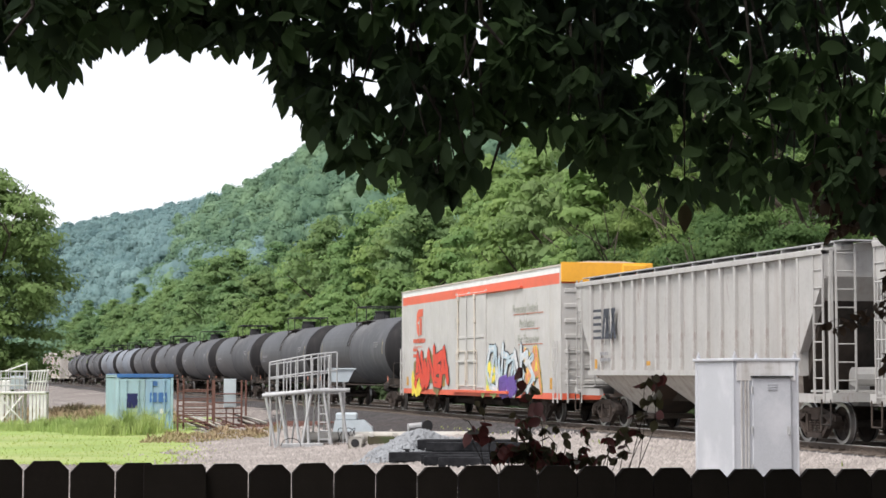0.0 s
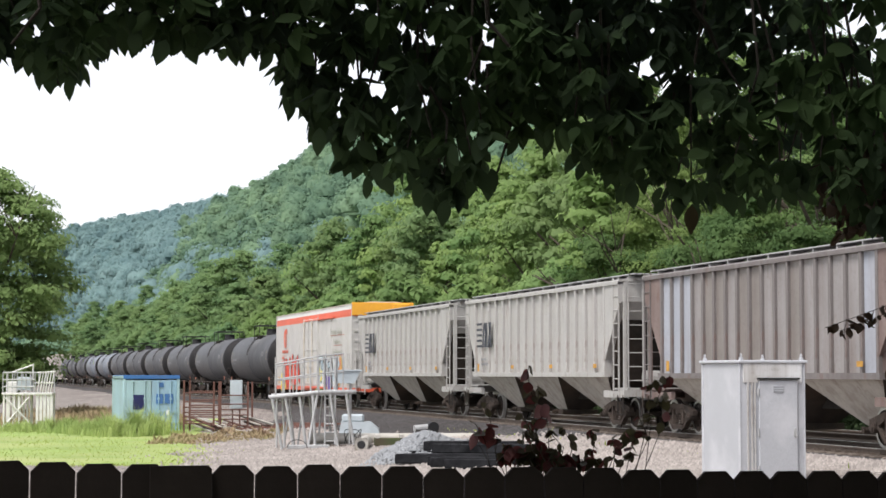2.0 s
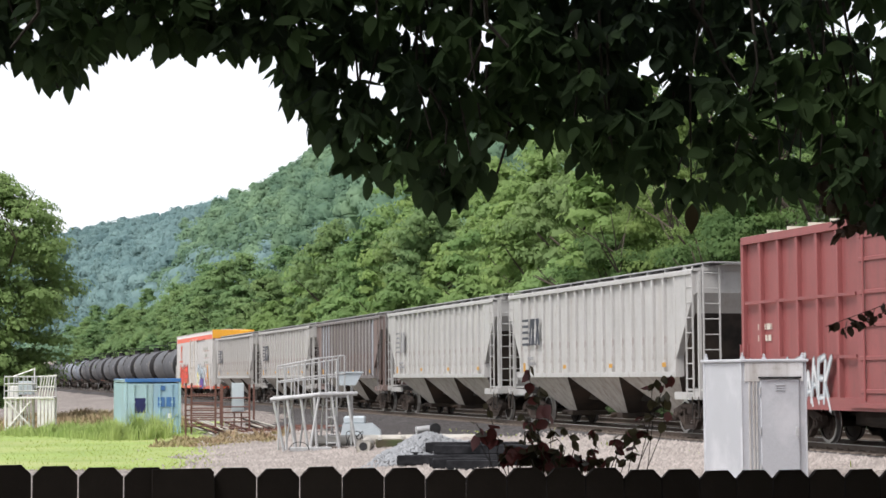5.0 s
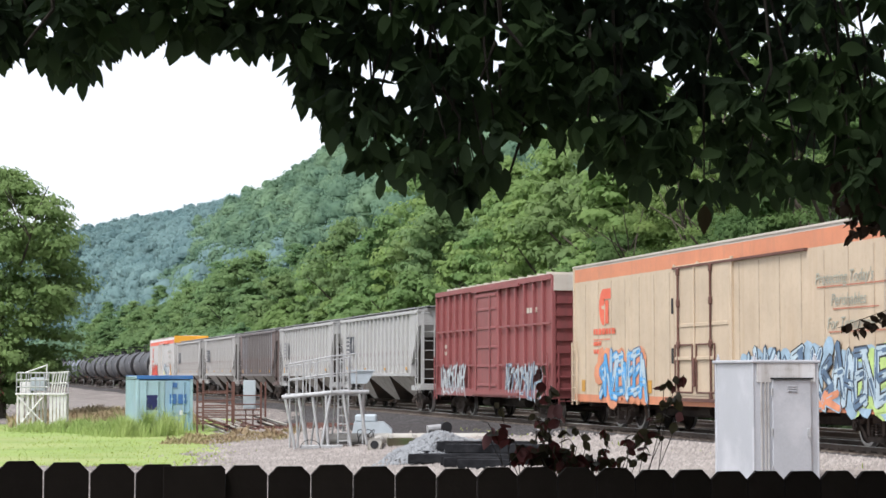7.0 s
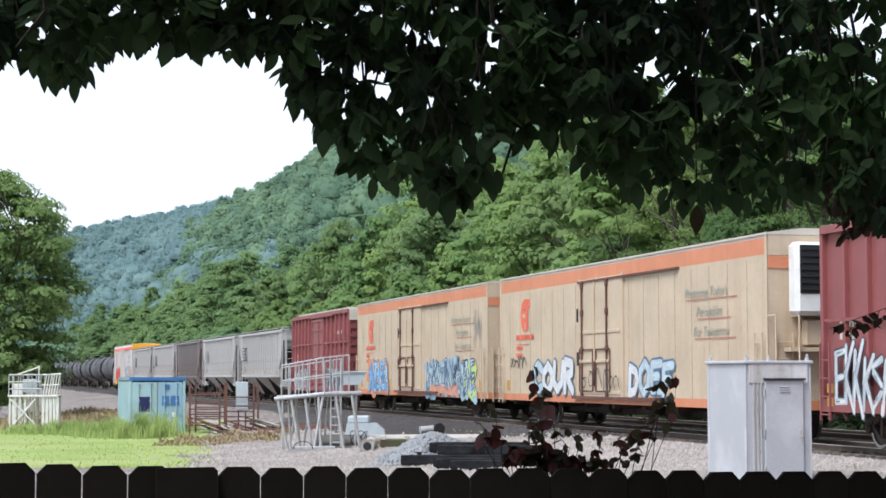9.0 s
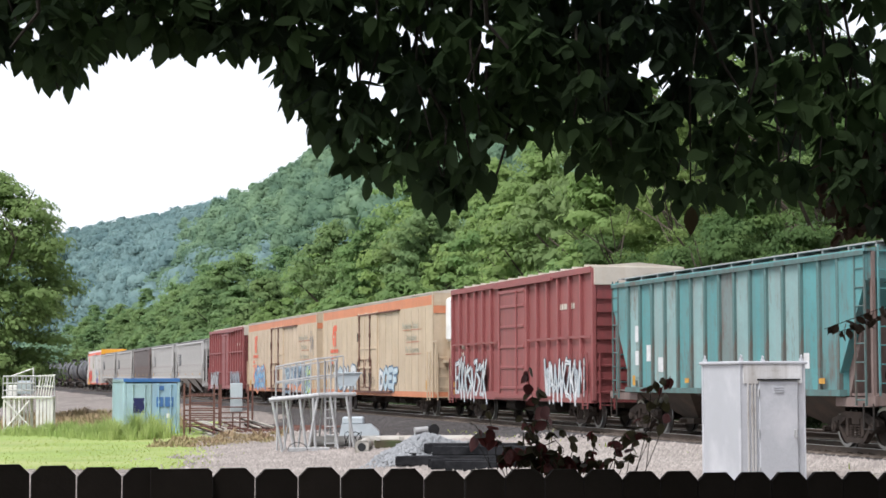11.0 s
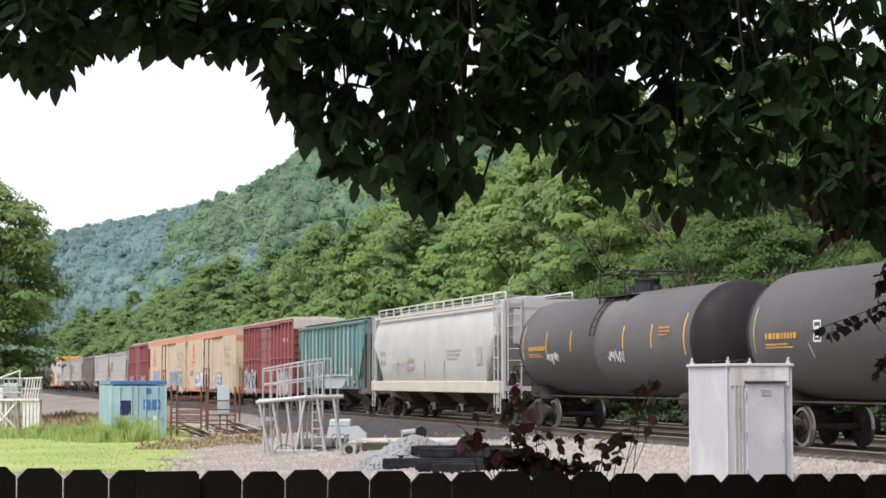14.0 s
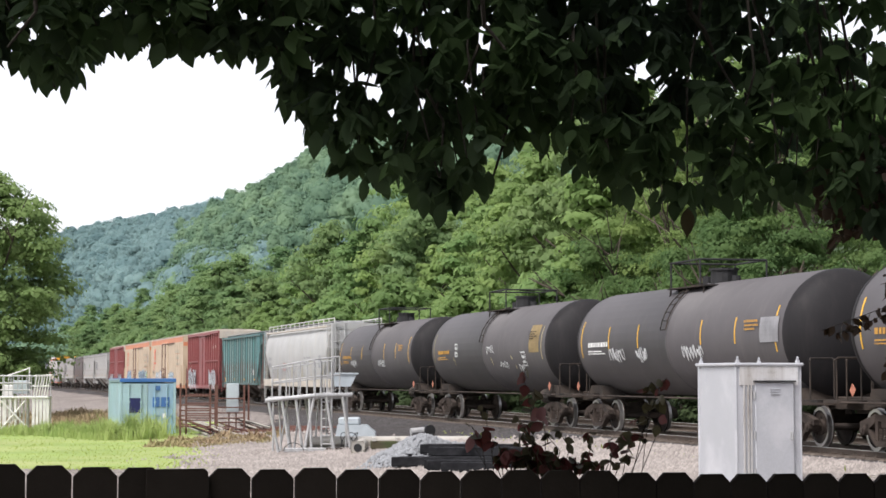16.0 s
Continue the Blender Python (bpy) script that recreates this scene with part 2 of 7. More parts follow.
M = {
    "gravel": gravel_mat("pale_gravel", (0.275, 0.247, 0.227), 0.13, (0.195, 0.162, 0.142)),
    "pebble": stone_mat("broken_stone", (0.215, 0.19, 0.175), (0.385, 0.345, 0.315)),
    "ballast": gravel_mat("dark_ballast", (0.085, 0.08, 0.08), 0.08, (0.06, 0.05, 0.045)),
    "stone": rough_mat("crushed_limestone", (0.25, 0.26, 0.27), 0.95, scale=2, vary=0.3, bump_scale=14),
    "soil": rough_mat("soil_and_litter", (0.07, 0.06, 0.035), 1, scale=0.2, bump_scale=4, second=(0.05, 0.08, 0.025)),
    "lawn": rough_mat("mown_grass", (0.245, 0.335, 0.082), 1, scale=0.22, vary=0.2, bump_scale=5, bump=0.15, second=(0.33, 0.355, 0.14), amount=0.5, spread=0.2),
    "hill": rough_mat("forest_floor", (0.03, 0.05, 0.02), 1, scale=0.05, bump_scale=1, bump=0),
    "rail": rough_mat("rusty_rail", (0.1, 0.075, 0.058), 0.8, 0.0, 2, 0.3),
    "railhead": rough_mat("polished_railhead", (0.6, 0.59, 0.57), 0.45, 0.6, 3, 0.1, 0),
    "tie": rough_mat("creosoted_tie", (0.1, 0.075, 0.06), 0.95, scale=4, second=(0.2, 0.17, 0.14), own=0.5),
    "blacktie": rough_mat("black_timber", (0.012, 0.0125, 0.014), 0.95, scale=3, second=(0.035, 0.035, 0.038), spread=3, own=0.3),
    "fence": rough_mat("dark_stained_board", (0.018, 0.014, 0.012), 0.85, scale=6, bump_scale=40, second=(0.03, 0.024, 0.02), own=0.4),
    "cabinet": rough_mat("white_enamel", (0.435, 0.443, 0.468), 0.4, scale=1.2, vary=0.05, bump=0.04, second=(0.54, 0.54, 0.56), amount=0.2),
    "cabstain": car_paint("stained_white_enamel", (0.6, 0.6, 0.6), (0.2, 0.16, 0.12), 0.9),
    "galv": rough_mat("weathered_aluminium", (0.44, 0.44, 0.44), 0.5, 0.35, 5, 0.2, 0.05),
    "silver": rough_mat("silver_paint", (0.68, 0.665, 0.64), 0.5, 0.2, 5, 0.15, 0.05),
    "pipe": rough_mat("pale_pipe", (0.5, 0.48, 0.44), 0.6, 0.0, 2, 0.2, 0.05, second=(0.3, 0.27, 0.22)),
    "dark": rough_mat("black_iron", (0.012, 0.012, 0.013), 0.7, scale=3, bump=0.1),
    "under": rough_mat("grimy_underframe", (0.03, 0.027, 0.025), 0.85, scale=3, second=(0.07, 0.055, 0.045)),
    "truck": rough_mat("rusty_cast_steel", (0.042, 0.035, 0.031), 0.85, scale=4, second=(0.08, 0.062, 0.052)),
    "tread": rough_mat("worn_wheel_tread", (0.4, 0.39, 0.38), 0.35, 0.9, 3, 0.15, 0),
    "wheel": rough_mat("brown_wheel", (0.04, 0.034, 0.031), 0.7, scale=4, second=(0.07, 0.052, 0.042)),
    "rusty": rough_mat("rusted_steel", (0.13, 0.06, 0.045), 0.85, scale=5, second=(0.09, 0.04, 0.03)),
    "teal_box": car_paint("sun_bleached_blue", (0.33, 0.47, 0.5), (0.3, 0.33, 0.31), 0.4, 0.5),
    "blue": car_paint("worn_blue_paint", (0.04, 0.14, 0.36), (0.1, 0.13, 0.2), 0.35, 0.45),
    "blue_door": car_paint("bleached_blue_door", (0.27, 0.43, 0.54), (0.27, 0.31, 0.33), 0.4, 0.5),
    "tank_dusty": car_paint("dusty_grey_tank", (0.064, 0.066, 0.072), (0.145, 0.142, 0.145), 0.4, 0.55),
    # rusty post colour, darkened to stand for shadow lines beside the posts
    "shade_post": car_paint("shade_toned_hopper_post", (0.16, 0.145, 0.14), (0.08, 0.06, 0.055), 0.6, 0.7, rust=0.5),
    "navy": rough_mat("navy_sheet", (0.012, 0.016, 0.09), 0.5, scale=4, bump=0.05),
    "pale": rough_mat("pale_grey_plastic", (0.42, 0.47, 0.5), 0.55, scale=3, vary=0.1, bump=0.05),
    "bark": rough_mat("bark", (0.07, 0.055, 0.04), 0.95, scale=5, bump=0.6, bump_scale=18),
    "darkbark": rough_mat("shaded_bark", (0.035, 0.028, 0.022), 0.95, scale=8, bump=0.5, bump_scale=30),
    "leaf": leaf_mat("broad_dark_leaf", (0.036, 0.053, 0.038), (0.06, 0.1, 0.038), 0.68, 0.8, 0.6, 2.0),
    "purple": leaf_mat("purple_leaf", (0.062, 0.017, 0.018), (0.135, 0.036, 0.032), 0.45, 0.5, 1.0, 6.0),
    "purple_green": leaf_mat("purple_green_leaf", (0.055, 0.036, 0.02), (0.065, 0.06, 0.026), 0.4, 0.5, 1.0, 6.0),
    # leaf colour darkened to stand for the shade seen under the cars
    "shade_thicket": leaf_mat("shade_dark_undergrowth", (0.021, 0.04, 0.017), (0.046, 0.072, 0.03), 0.3, 0.85),
    "redleaf": leaf_mat("dark_red_leaf", (0.1, 0.03, 0.025), (0.2, 0.08, 0.055), 0.4, 0.8, 0.6, 0.8),
    "plum": leaf_mat("dark_plum_leaf", (0.04, 0.018, 0.014), (0.065, 0.042, 0.026), 0.4, 0.6, 1.0, 6.0),
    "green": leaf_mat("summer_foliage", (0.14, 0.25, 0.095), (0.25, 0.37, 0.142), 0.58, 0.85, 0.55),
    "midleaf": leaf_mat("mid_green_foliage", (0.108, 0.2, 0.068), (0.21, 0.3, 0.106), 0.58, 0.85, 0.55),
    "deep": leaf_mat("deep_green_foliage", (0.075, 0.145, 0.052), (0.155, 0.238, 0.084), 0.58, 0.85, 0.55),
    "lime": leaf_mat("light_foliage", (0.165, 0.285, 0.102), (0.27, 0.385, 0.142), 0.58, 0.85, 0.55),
    "fresh": leaf_mat("fresh_green_foliage", (0.125, 0.22, 0.088), (0.25, 0.365, 0.15), 0.58, 0.85, 0.55),
    "olive": leaf_mat("dull_foliage", (0.135, 0.23, 0.1), (0.24, 0.345, 0.15), 0.58, 0.85, 0.55),
    # the haze of distance is put into this leaf colour
    "hazy": leaf_mat("hazed_distant_foliage", (0.125, 0.235, 0.11), (0.24, 0.36, 0.165), 0.58, 0.85, 0.55),
    # bluish haze is put into both hill leaf colours
    "woods": leaf_mat("hazed_hill_foliage", (0.125, 0.22, 0.15), (0.27, 0.395, 0.235), 0.45, 0.9, 0.35, 0.06),
    "hazed_farwoods": leaf_mat("hazed_far_hill_foliage", (0.165, 0.27, 0.275), (0.275, 0.4, 0.385), 0.45, 0.9, 0.2, 0.03),
    "grass": leaf_mat("tall_grass", (0.34, 0.42, 0.105), (0.42, 0.485, 0.14), 0.45, 0.85, 1.0, 0.5),
    "weed": leaf_mat("feathery_weeds", (0.3, 0.41, 0.13), (0.43, 0.51, 0.19), 0.5, 0.85, 1.0, 0.8),
    "straw": leaf_mat("dry_weeds", (0.36, 0.25, 0.17), (0.31, 0.27, 0.14), 0.3, 0.85, 1.0, 0.5),
    "wall": rough_mat("shade_wall_grey", (0.1, 0.1, 0.1), 0.8, scale=1),
    "white": rough_mat("white_lettering", (0.72, 0.72, 0.7), 0.6, scale=3, vary=0.1, bump=0),
    "ink": rough_mat("dark_lettering", (0.04, 0.045, 0.06), 0.6, scale=3, vary=0.2, bump=0),
    "fadedink": rough_mat("faded_lettering", (0.24, 0.24, 0.25), 0.6, scale=3, vary=0.3, bump=0),
    "yellow": rough_mat("yellow_reflector", (0.75, 0.42, 0.03), 0.5, scale=8, vary=0.2, bump=0),
    "orange": car_paint("orange_stripe", (0.56, 0.21, 0.105), (0.36, 0.17, 0.1), 0.35),
    "redstripe": car_paint("red_stripe", (0.66, 0.12, 0.06), (0.35, 0.12, 0.08), 0.2),
    "gold": car_paint("golden_end", (0.8, 0.38, 0.03), (0.45, 0.2, 0.05), 0.2),
    "cream": car_paint("cream_side", (0.5, 0.4, 0.285), (0.39, 0.275, 0.17), 0.34, rust=0.15),
    "roofcream": car_paint("pale_roof", (0.51, 0.465, 0.4), (0.45, 0.37, 0.28), 0.4),
    "offwhite": car_paint("white_side", (0.46, 0.447, 0.425), (0.38, 0.34, 0.29), 0.15),
    "red": car_paint("oxide_red_side", (0.24, 0.07, 0.068), (0.12, 0.06, 0.055), 0.35),
    "redend": car_paint("oxide_red_end", (0.2, 0.05, 0.05), (0.08, 0.04, 0.04), 0.4),
    "hopper": car_paint("grey_hopper_side", (0.385, 0.375, 0.358), (0.27, 0.23, 0.2), 0.35, rust=0.45),
    "hopper_pale": car_paint("pale_hopper_side", (0.405, 0.4, 0.388), (0.3, 0.265, 0.23), 0.3, rust=0.4),
    "hopper_brown": car_paint("rusty_hopper_side", (0.26, 0.245, 0.24), (0.15, 0.11, 0.095), 0.6, rust=0.5),
    "blue_grey": car_paint("pale_blue_grey_panel", (0.34, 0.36, 0.405), (0.22, 0.2, 0.2), 0.35, rust=0.3),
    "taupe": car_paint("taupe_stained_panel", (0.215, 0.195, 0.18), (0.12, 0.09, 0.078), 0.6, rust=0.4),
    "teal_rusty": car_paint("rust_mottled_teal", (0.15, 0.2, 0.195), (0.14, 0.105, 0.09), 0.6, 0.8, rust=0.8),
    "teal_pale": car_paint("chalky_teal", (0.21, 0.335, 0.33), (0.24, 0.22, 0.2), 0.55, 0.8, rust=0.6),
    "amber": rough_mat("faded_amber_lettering", (0.5, 0.26, 0.04), 0.6, scale=8, vary=0.3, bump=0),
    "hopper_teal": car_paint("teal_hopper_side", (0.09, 0.265, 0.27), (0.14, 0.15, 0.145), 0.55, 0.75, rust=0.8),
    "teal_post": car_paint("rusted_teal_post", (0.085, 0.17, 0.165), (0.08, 0.055, 0.045), 0.8, 0.8, rust=0.8),
    "rust_end": car_paint("rust_brown_end", (0.2, 0.15, 0.135), (0.1, 0.06, 0.05), 0.7, 0.8, rust=0.5),
    "hopper_white": car_paint("white_hopper_side", (0.415, 0.418, 0.412), (0.42, 0.36, 0.26), 0.24, rust=0.06),
    "bay": car_paint("grimy_hopper_bay", (0.46, 0.43, 0.39), (0.16, 0.105, 0.075), 0.55, 0.8, rust=0.55),
    # brown of the bays, darkened for the shade under the cars
    "bay_dark": rough_mat("shaded_brown_bay", (0.05, 0.038, 0.03), 0.9, scale=1.5, second=(0.09, 0.06, 0.042)),
    "tank": car_paint("black_tank", (0.082, 0.076, 0.079), (0.115, 0.104, 0.104), 0.25, 0.6),
    # end colour darkened for the shade between coupled tanks
    "tank_head": car_paint("shaded_tank_end", (0.02, 0.019, 0.02), (0.04, 0.036, 0.036), 0.3, 0.6),
    "tankgrey": car_paint("grey_tank", (0.17, 0.19, 0.22), (0.1, 0.1, 0.1), 0.4, 0.45),
    "silverlite": rough_mat("chalky_white", (0.6, 0.61, 0.61), 0.7, scale=4, vary=0.15, bump=0),
    "g_red": rough_mat("spray_red", (0.62, 0.06, 0.03), 0.6, scale=2, vary=0.15, bump=0),
    "g_blue": rough_mat("spray_blue", (0.08, 0.32, 0.62), 0.6, scale=2, vary=0.3, bump=0),
    "g_violet": rough_mat("spray_violet", (0.13, 0.07, 0.3), 0.6, scale=2, vary=0.3, bump=0),
    "faintink": rough_mat("worn_off_lettering", (0.33, 0.335, 0.345), 0.6, scale=3, vary=0.3, bump=0),
    "faintred": rough_mat("bleached_red_lettering", (0.5, 0.33, 0.3), 0.6, scale=3, vary=0.3, bump=0),
    "paleyellow": rough_mat("worn_pale_reflector", (0.36, 0.3, 0.15), 0.6, scale=8, vary=0.3, bump=0),
    "oldlabel": rough_mat("faded_label_paint", (0.23, 0.165, 0.07), 0.65, scale=3, vary=0.3, bump=0),
    "g_yellow": rough_mat("spray_yellow", (0.75, 0.6, 0.07), 0.6, scale=2, vary=0.2, bump=0),
    "g_lime": rough_mat("spray_lime", (0.45, 0.6, 0.2), 0.6, scale=2, vary=0.2, bump=0),
    "g_haze": rough_mat("spray_haze_blue", (0.3, 0.42, 0.52), 0.6, scale=2, vary=0.3, bump=0),
    "g_olive": rough_mat("spray_olive", (0.2, 0.16, 0.06), 0.6, scale=2, vary=0.2, bump=0),
    "g_peach": rough_mat("spray_peach", (0.62, 0.25, 0.13), 0.6, scale=2, vary=0.3, bump=0),
    "g_steel": rough_mat("spray_steel_blue", (0.1, 0.16, 0.24), 0.6, scale=2, vary=0.3, bump=0),
    "seam": rough_mat("dull_panel_seam", (0.43, 0.35, 0.26), 0.7, scale=3, vary=0.25, bump=0),
    "g_black": rough_mat("spray_black", (0.03, 0.03, 0.035), 0.6, scale=2, vary=0.3, bump=0),
    "g_pale": rough_mat("spray_pale_blue", (0.42, 0.52, 0.57), 0.6, scale=2, vary=0.2, bump=0),
    "letter_green": rough_mat("green_lettering", (0.33, 0.34, 0.28), 0.6, scale=3, vary=0.2, bump=0),
    "letter_red": rough_mat("red_lettering", (0.42, 0.16, 0.1), 0.6, scale=3, vary=0.2, bump=0),
}

for k in ("blacktie", "fence", "leaf", "ballast", "gravel", "tank_head", "under", "truck", "wheel"):
    M[k].node_tree.nodes["Principled BSDF"].inputs["Specular IOR Level"].default_value = 0.12


# ---- mesh helpers ----
class Geo:
    """Gathers convex solids and sheets into one mesh."""

    def __init__(self):
        self.v, self.f, self.mi = [], [], []

    def convex(self, pts, faces, m=0):
        n = len(self.v)
        c = sum((Vector(p) for p in pts), Vector()) / len(pts)
        for f in faces:
            a, b, d = (Vector(pts[f[i]]) for i in (0, 1, 2))
            out = (b - a).cross(d - b).dot((a + b + d) / 3 - c)
            self.f.append([n + i for i in (f if out >= 0 else f[::-1])])
            self.mi.append(m)
        self.v.extend(tuple(p) for p in pts)
        return self

    def box(self, c, s, m=0, bevel=0.0, turn=None):
        h = Vector(s) / 2
        pts, faces = [], []
        if bevel <= 0:
            for sx in (-1, 1):
                for sy in (-1, 1):
                    for sz in (-1, 1):
                        pts.append(Vector((sx * h.x, sy * h.y, sz * h.z)))
            faces = [(0, 1, 3, 2), (4, 5, 7, 6), (0, 1, 5, 4), (2, 3, 7, 6), (0, 2, 6, 4), (1, 3, 7, 5)]
        else:
            at = {}
            for g in [(x, y, z) for x in (-1, 1) for y in (-1, 1) for z in (-1, 1)]:
                for k in range(3):
                    p = [g[i] * (h[i] - (0 if i == k else bevel)) for i in range(3)]
                    at[g, k] = len(pts)
                    pts.append(Vector(p))
            for k in range(3):
                i, j = (k + 1) % 3, (k + 2) % 3
                for sg in (-1, 1):
                    ring = []
                    for a, b in ((-1, -1), (1, -1), (1, 1), (-1, 1)):
                        g = [0, 0, 0]
                        g[k], g[i], g[j] = sg, a, b
                        ring.append(at[tuple(g), k])
                    faces.append(ring)
                for a in (-1, 1):
                    for b in (-1, 1):
                        ring = []
                        for sk, ax in ((-1, i), (1, i), (1, j), (-1, j)):
                            g = [0, 0, 0]
                            g[i], g[j], g[k] = a, b, sk
                            ring.append(at[tuple(g), ax])
                        faces.append(ring)
            for g in [(x, y, z) for x in (-1, 1) for y in (-1, 1) for z in (-1, 1)]:
                faces.append([at[g, 0], at[g, 1], at[g, 2]])
        if turn:
            pts = [turn @ p for p in pts]
        return self.convex([p + Vector(c) for p in pts], faces, m)

    def cyl(self, a, b, r, n=8, m=0, r2=None):
        a, b = Vector(a), Vector(b)
        d = (b - a).normalized()
        u = d.orthogonal().normalized()
        w = d.cross(u)
        r2 = r if r2 is None else r2
        pts = []
        for p, q in ((a, r), (b, r2)):
            for i in range(n):
                t = 2 * math.pi * i / n
                pts.append(p + q * (math.cos(t) * u + math.sin(t) * w))
        faces = [(i, (i + 1) % n, n + (i + 1) % n, n + i) for i in range(n)]
        faces += [list(range(n))[::-1], list(range(n, 2 * n))]
        return self.convex(pts, faces, m)

    def tube(self, pts, r, n=6, m=0):
        for a, b in zip(pts, pts[1:]):
            self.cyl(a, b, r, n, m)
        return self

    def prism(self, outline, y0, y1, m=0):
        """An x-z outline, convex, from y0 to y1."""
        n = len(outline)
        pts = [(x, y0, z) for x, z in outline] + [(x, y1, z) for x, z in outline]
        faces = [list(range(n)), list(range(n, 2 * n))]
        faces += [(i, (i + 1) % n, n + (i + 1) % n, n + i) for i in range(n)]
        return self.convex(pts, faces, m)

    def cross(self, outline, x0, x1, m=0):
        """A y-z outline, convex, from x0 to x1."""
        n = len(outline)
        pts = [(x0, y, z) for y, z in outline] + [(x1, y, z) for y, z in outline]
        faces = [list(range(n)), list(range(n, 2 * n))]
        faces += [(i, (i + 1) % n, n + (i + 1) % n, n + i) for i in range(n)]
        return self.convex(pts, faces, m)

    def lathe_x(self, prof, cz, n=28, m=0):
        """A body of turning about the x axis at height cz; prof: (x, radius)."""
        k = len(self.v)
        for x, r in prof:
            for i in range(n):
                t = 2 * math.pi * i / n
                self.v.append((x, r * math.sin(t), cz + r * math.cos(t)))
        for j in range(len(prof) - 1):
            for i in range(n):
                a, b = k + j * n + i, k + j * n + (i + 1) % n
                self.f.append([a, a + n, b + n, b])
                self.mi.append(m)
        return self

    def sheet(self, pts, faces, m=0):
        n = len(self.v)
        self.v.extend(tuple(p) for p in pts)
        self.f.extend([n + i for i in f] for f in faces)
        self.mi.extend([m] * len(faces))
        return self

    def mesh(self, name, mats, smooth=False):
        me = bpy.data.meshes.new(name)
        me.from_pydata(self.v, [], self.f)
        for a in mats:
            me.materials.append(a)
        me.polygons.foreach_set("material_index", self.mi)
        me.polygons.foreach_set("use_smooth", [smooth] * len(self.f))
        me.update()
        return me


def part(name, geo, mats, parent=None, label="", smooth=False, kind=""):
    mats = mats if isinstance(mats, (list, tuple)) else [mats]
    ob = new(name, geo if isinstance(geo, bpy.types.Mesh) else geo.mesh(name, mats, smooth))
    ob.parent = parent
    return tagged(ob, label, kind=kind)


def thing(name, label, category, group="", m=None):
    ob = new(name)
    ob.empty_display_size = 0.3
    if m:
        ob.matrix_world = m
    return tagged(ob, label, category, group)


# ---- the lie of the land ----
TH = radians(14.68)
ALONG = Vector((-math.sin(TH), math.cos(TH), 0))
ACROSS = Vector((math.cos(TH), math.sin(TH), 0))
TRACK = Vector((19.3, 0, 0)) + 1.55 * ACROSS
RAIL = 0.96
BANK_OFF = (-40, -12, -9, -6.2, -1.6, 1.6, 2.4, 6, 12, 60)
BANK_Z = (0.1, 0.1, 0.3, 0.78, 0.8, 0.8, 0.62, 0.35, 0.0, 0.0)


def bend(s):
    """How far the line has swung towards the yard, s metres along."""
    return 0.0 if s < 70 else 0.0063 * (s - 70) ** 2 / 120 if s < 130 else 0.0063 * (s - 100)


def on_track(s, z=RAIL, side=0.0):
    """s metres along the line, side metres from its middle towards the yard; x points along the line."""
    p = TRACK + s * ALONG - (side + bend(s)) * ACROSS
    swing = 0.0063 * min(1, max(0, (s - 70) / 60))
    return pose(p.x, p.y, z, 0, 0, 90 + math.degrees(TH + swing))


def ground_z(x, y):
    dx, dy = x - TRACK.x, y - TRACK.y
    off = -(dx * ACROSS.x + dy * ACROSS.y) - bend(dx * ALONG.x + dy * ALONG.y)
    return float(np.interp(off, BANK_OFF, BANK_Z))


# ---- ground, bank and track ----
def build_ground():
    g = Geo()
    xs = [-2500, -600, -200, -60, -30, -15, 0, 15, 30, 60, 200, 600, 2500]
    ys = [-300, -40, -10, 0, 20, 40, 60, 80, 100, 140, 200, 400, 900, 2000, 4200]
    pts = [(x, y, -0.012) for y in ys for x in xs]
    n = len(xs)
    faces = [(j * n + i, j * n + i + 1, (j + 1) * n + i + 1, (j + 1) * n + i) for j in range(len(ys) - 1) for i in range(n - 1)]
    ob = part("ground", g.sheet(pts, faces), M["gravel"])
    tagged(ob, "flat yard of pale crushed gravel beside the railway line", "ground", kind="structure")


def shoulder(s):
    """How far the dark ballast reaches from the middle of the track."""
    return 1.65 + 4.9 * min(1, max(0, (s - 57) / 16), max(0.3, (108 - s) / 20)) + 0.5 * noise.noise((s * 0.12, 4, 4))


def build_bank():
    offs = [-30, -12, -9, -6.2, -4, -2.6, -1.6, 0, 1.6, 2.0, 2.4, 2.9, 3.4, 4.0, 4.6, 5.0, 5.5, 6, 6.6, 7.3, 8, 10, 12.2]
    ss = [-320 + 15 * i for i in range(20)] + [-20 + 1.5 * i for i in range(100)] + [130 + 12 * i for i in range(64)]
    pts, faces, dark, pale = [], [], [], []
    for s in ss:
        for o in offs:
            p = TRACK + s * ALONG - (o + bend(s)) * ACROSS
            z = float(np.interp(o, BANK_OFF, BANK_Z)) if o < 12.2 else -0.03
            z += 0.05 * noise.noise((s * 0.5, o * 0.7, 3)) if 1.8 < abs(o) < 12 else 0
            pts.append((p.x, p.y, z))
    n = len(offs)
    for j in range(len(ss) - 1):
        for i in range(n - 1):
            f = (j * n + i, j * n + i + 1, (j + 1) * n + i + 1, (j + 1) * n + i)
            (dark if 6 <= i and (offs[i] + offs[i + 1]) / 2 < shoulder(ss[j]) else pale).append(f)
    g = Geo().sheet(pts, dark, 0)
    g.f.extend(list(f) for f in pale)
    g.mi.extend([1] * len(pale))
    ob = part("embankment", g, [M["ballast"], M["gravel"]], smooth=True)
    tagged(ob, "low railway embankment of dark ballast and pale gravel", "embankment", kind="structure")


def build_second_track(strip):
    """The line behind, seen only under the cars."""
    track = thing("railway_track", "empty railway track with shiny rails behind the train", "railway track", m=on_track(0))
    track["kind"] = "structure"
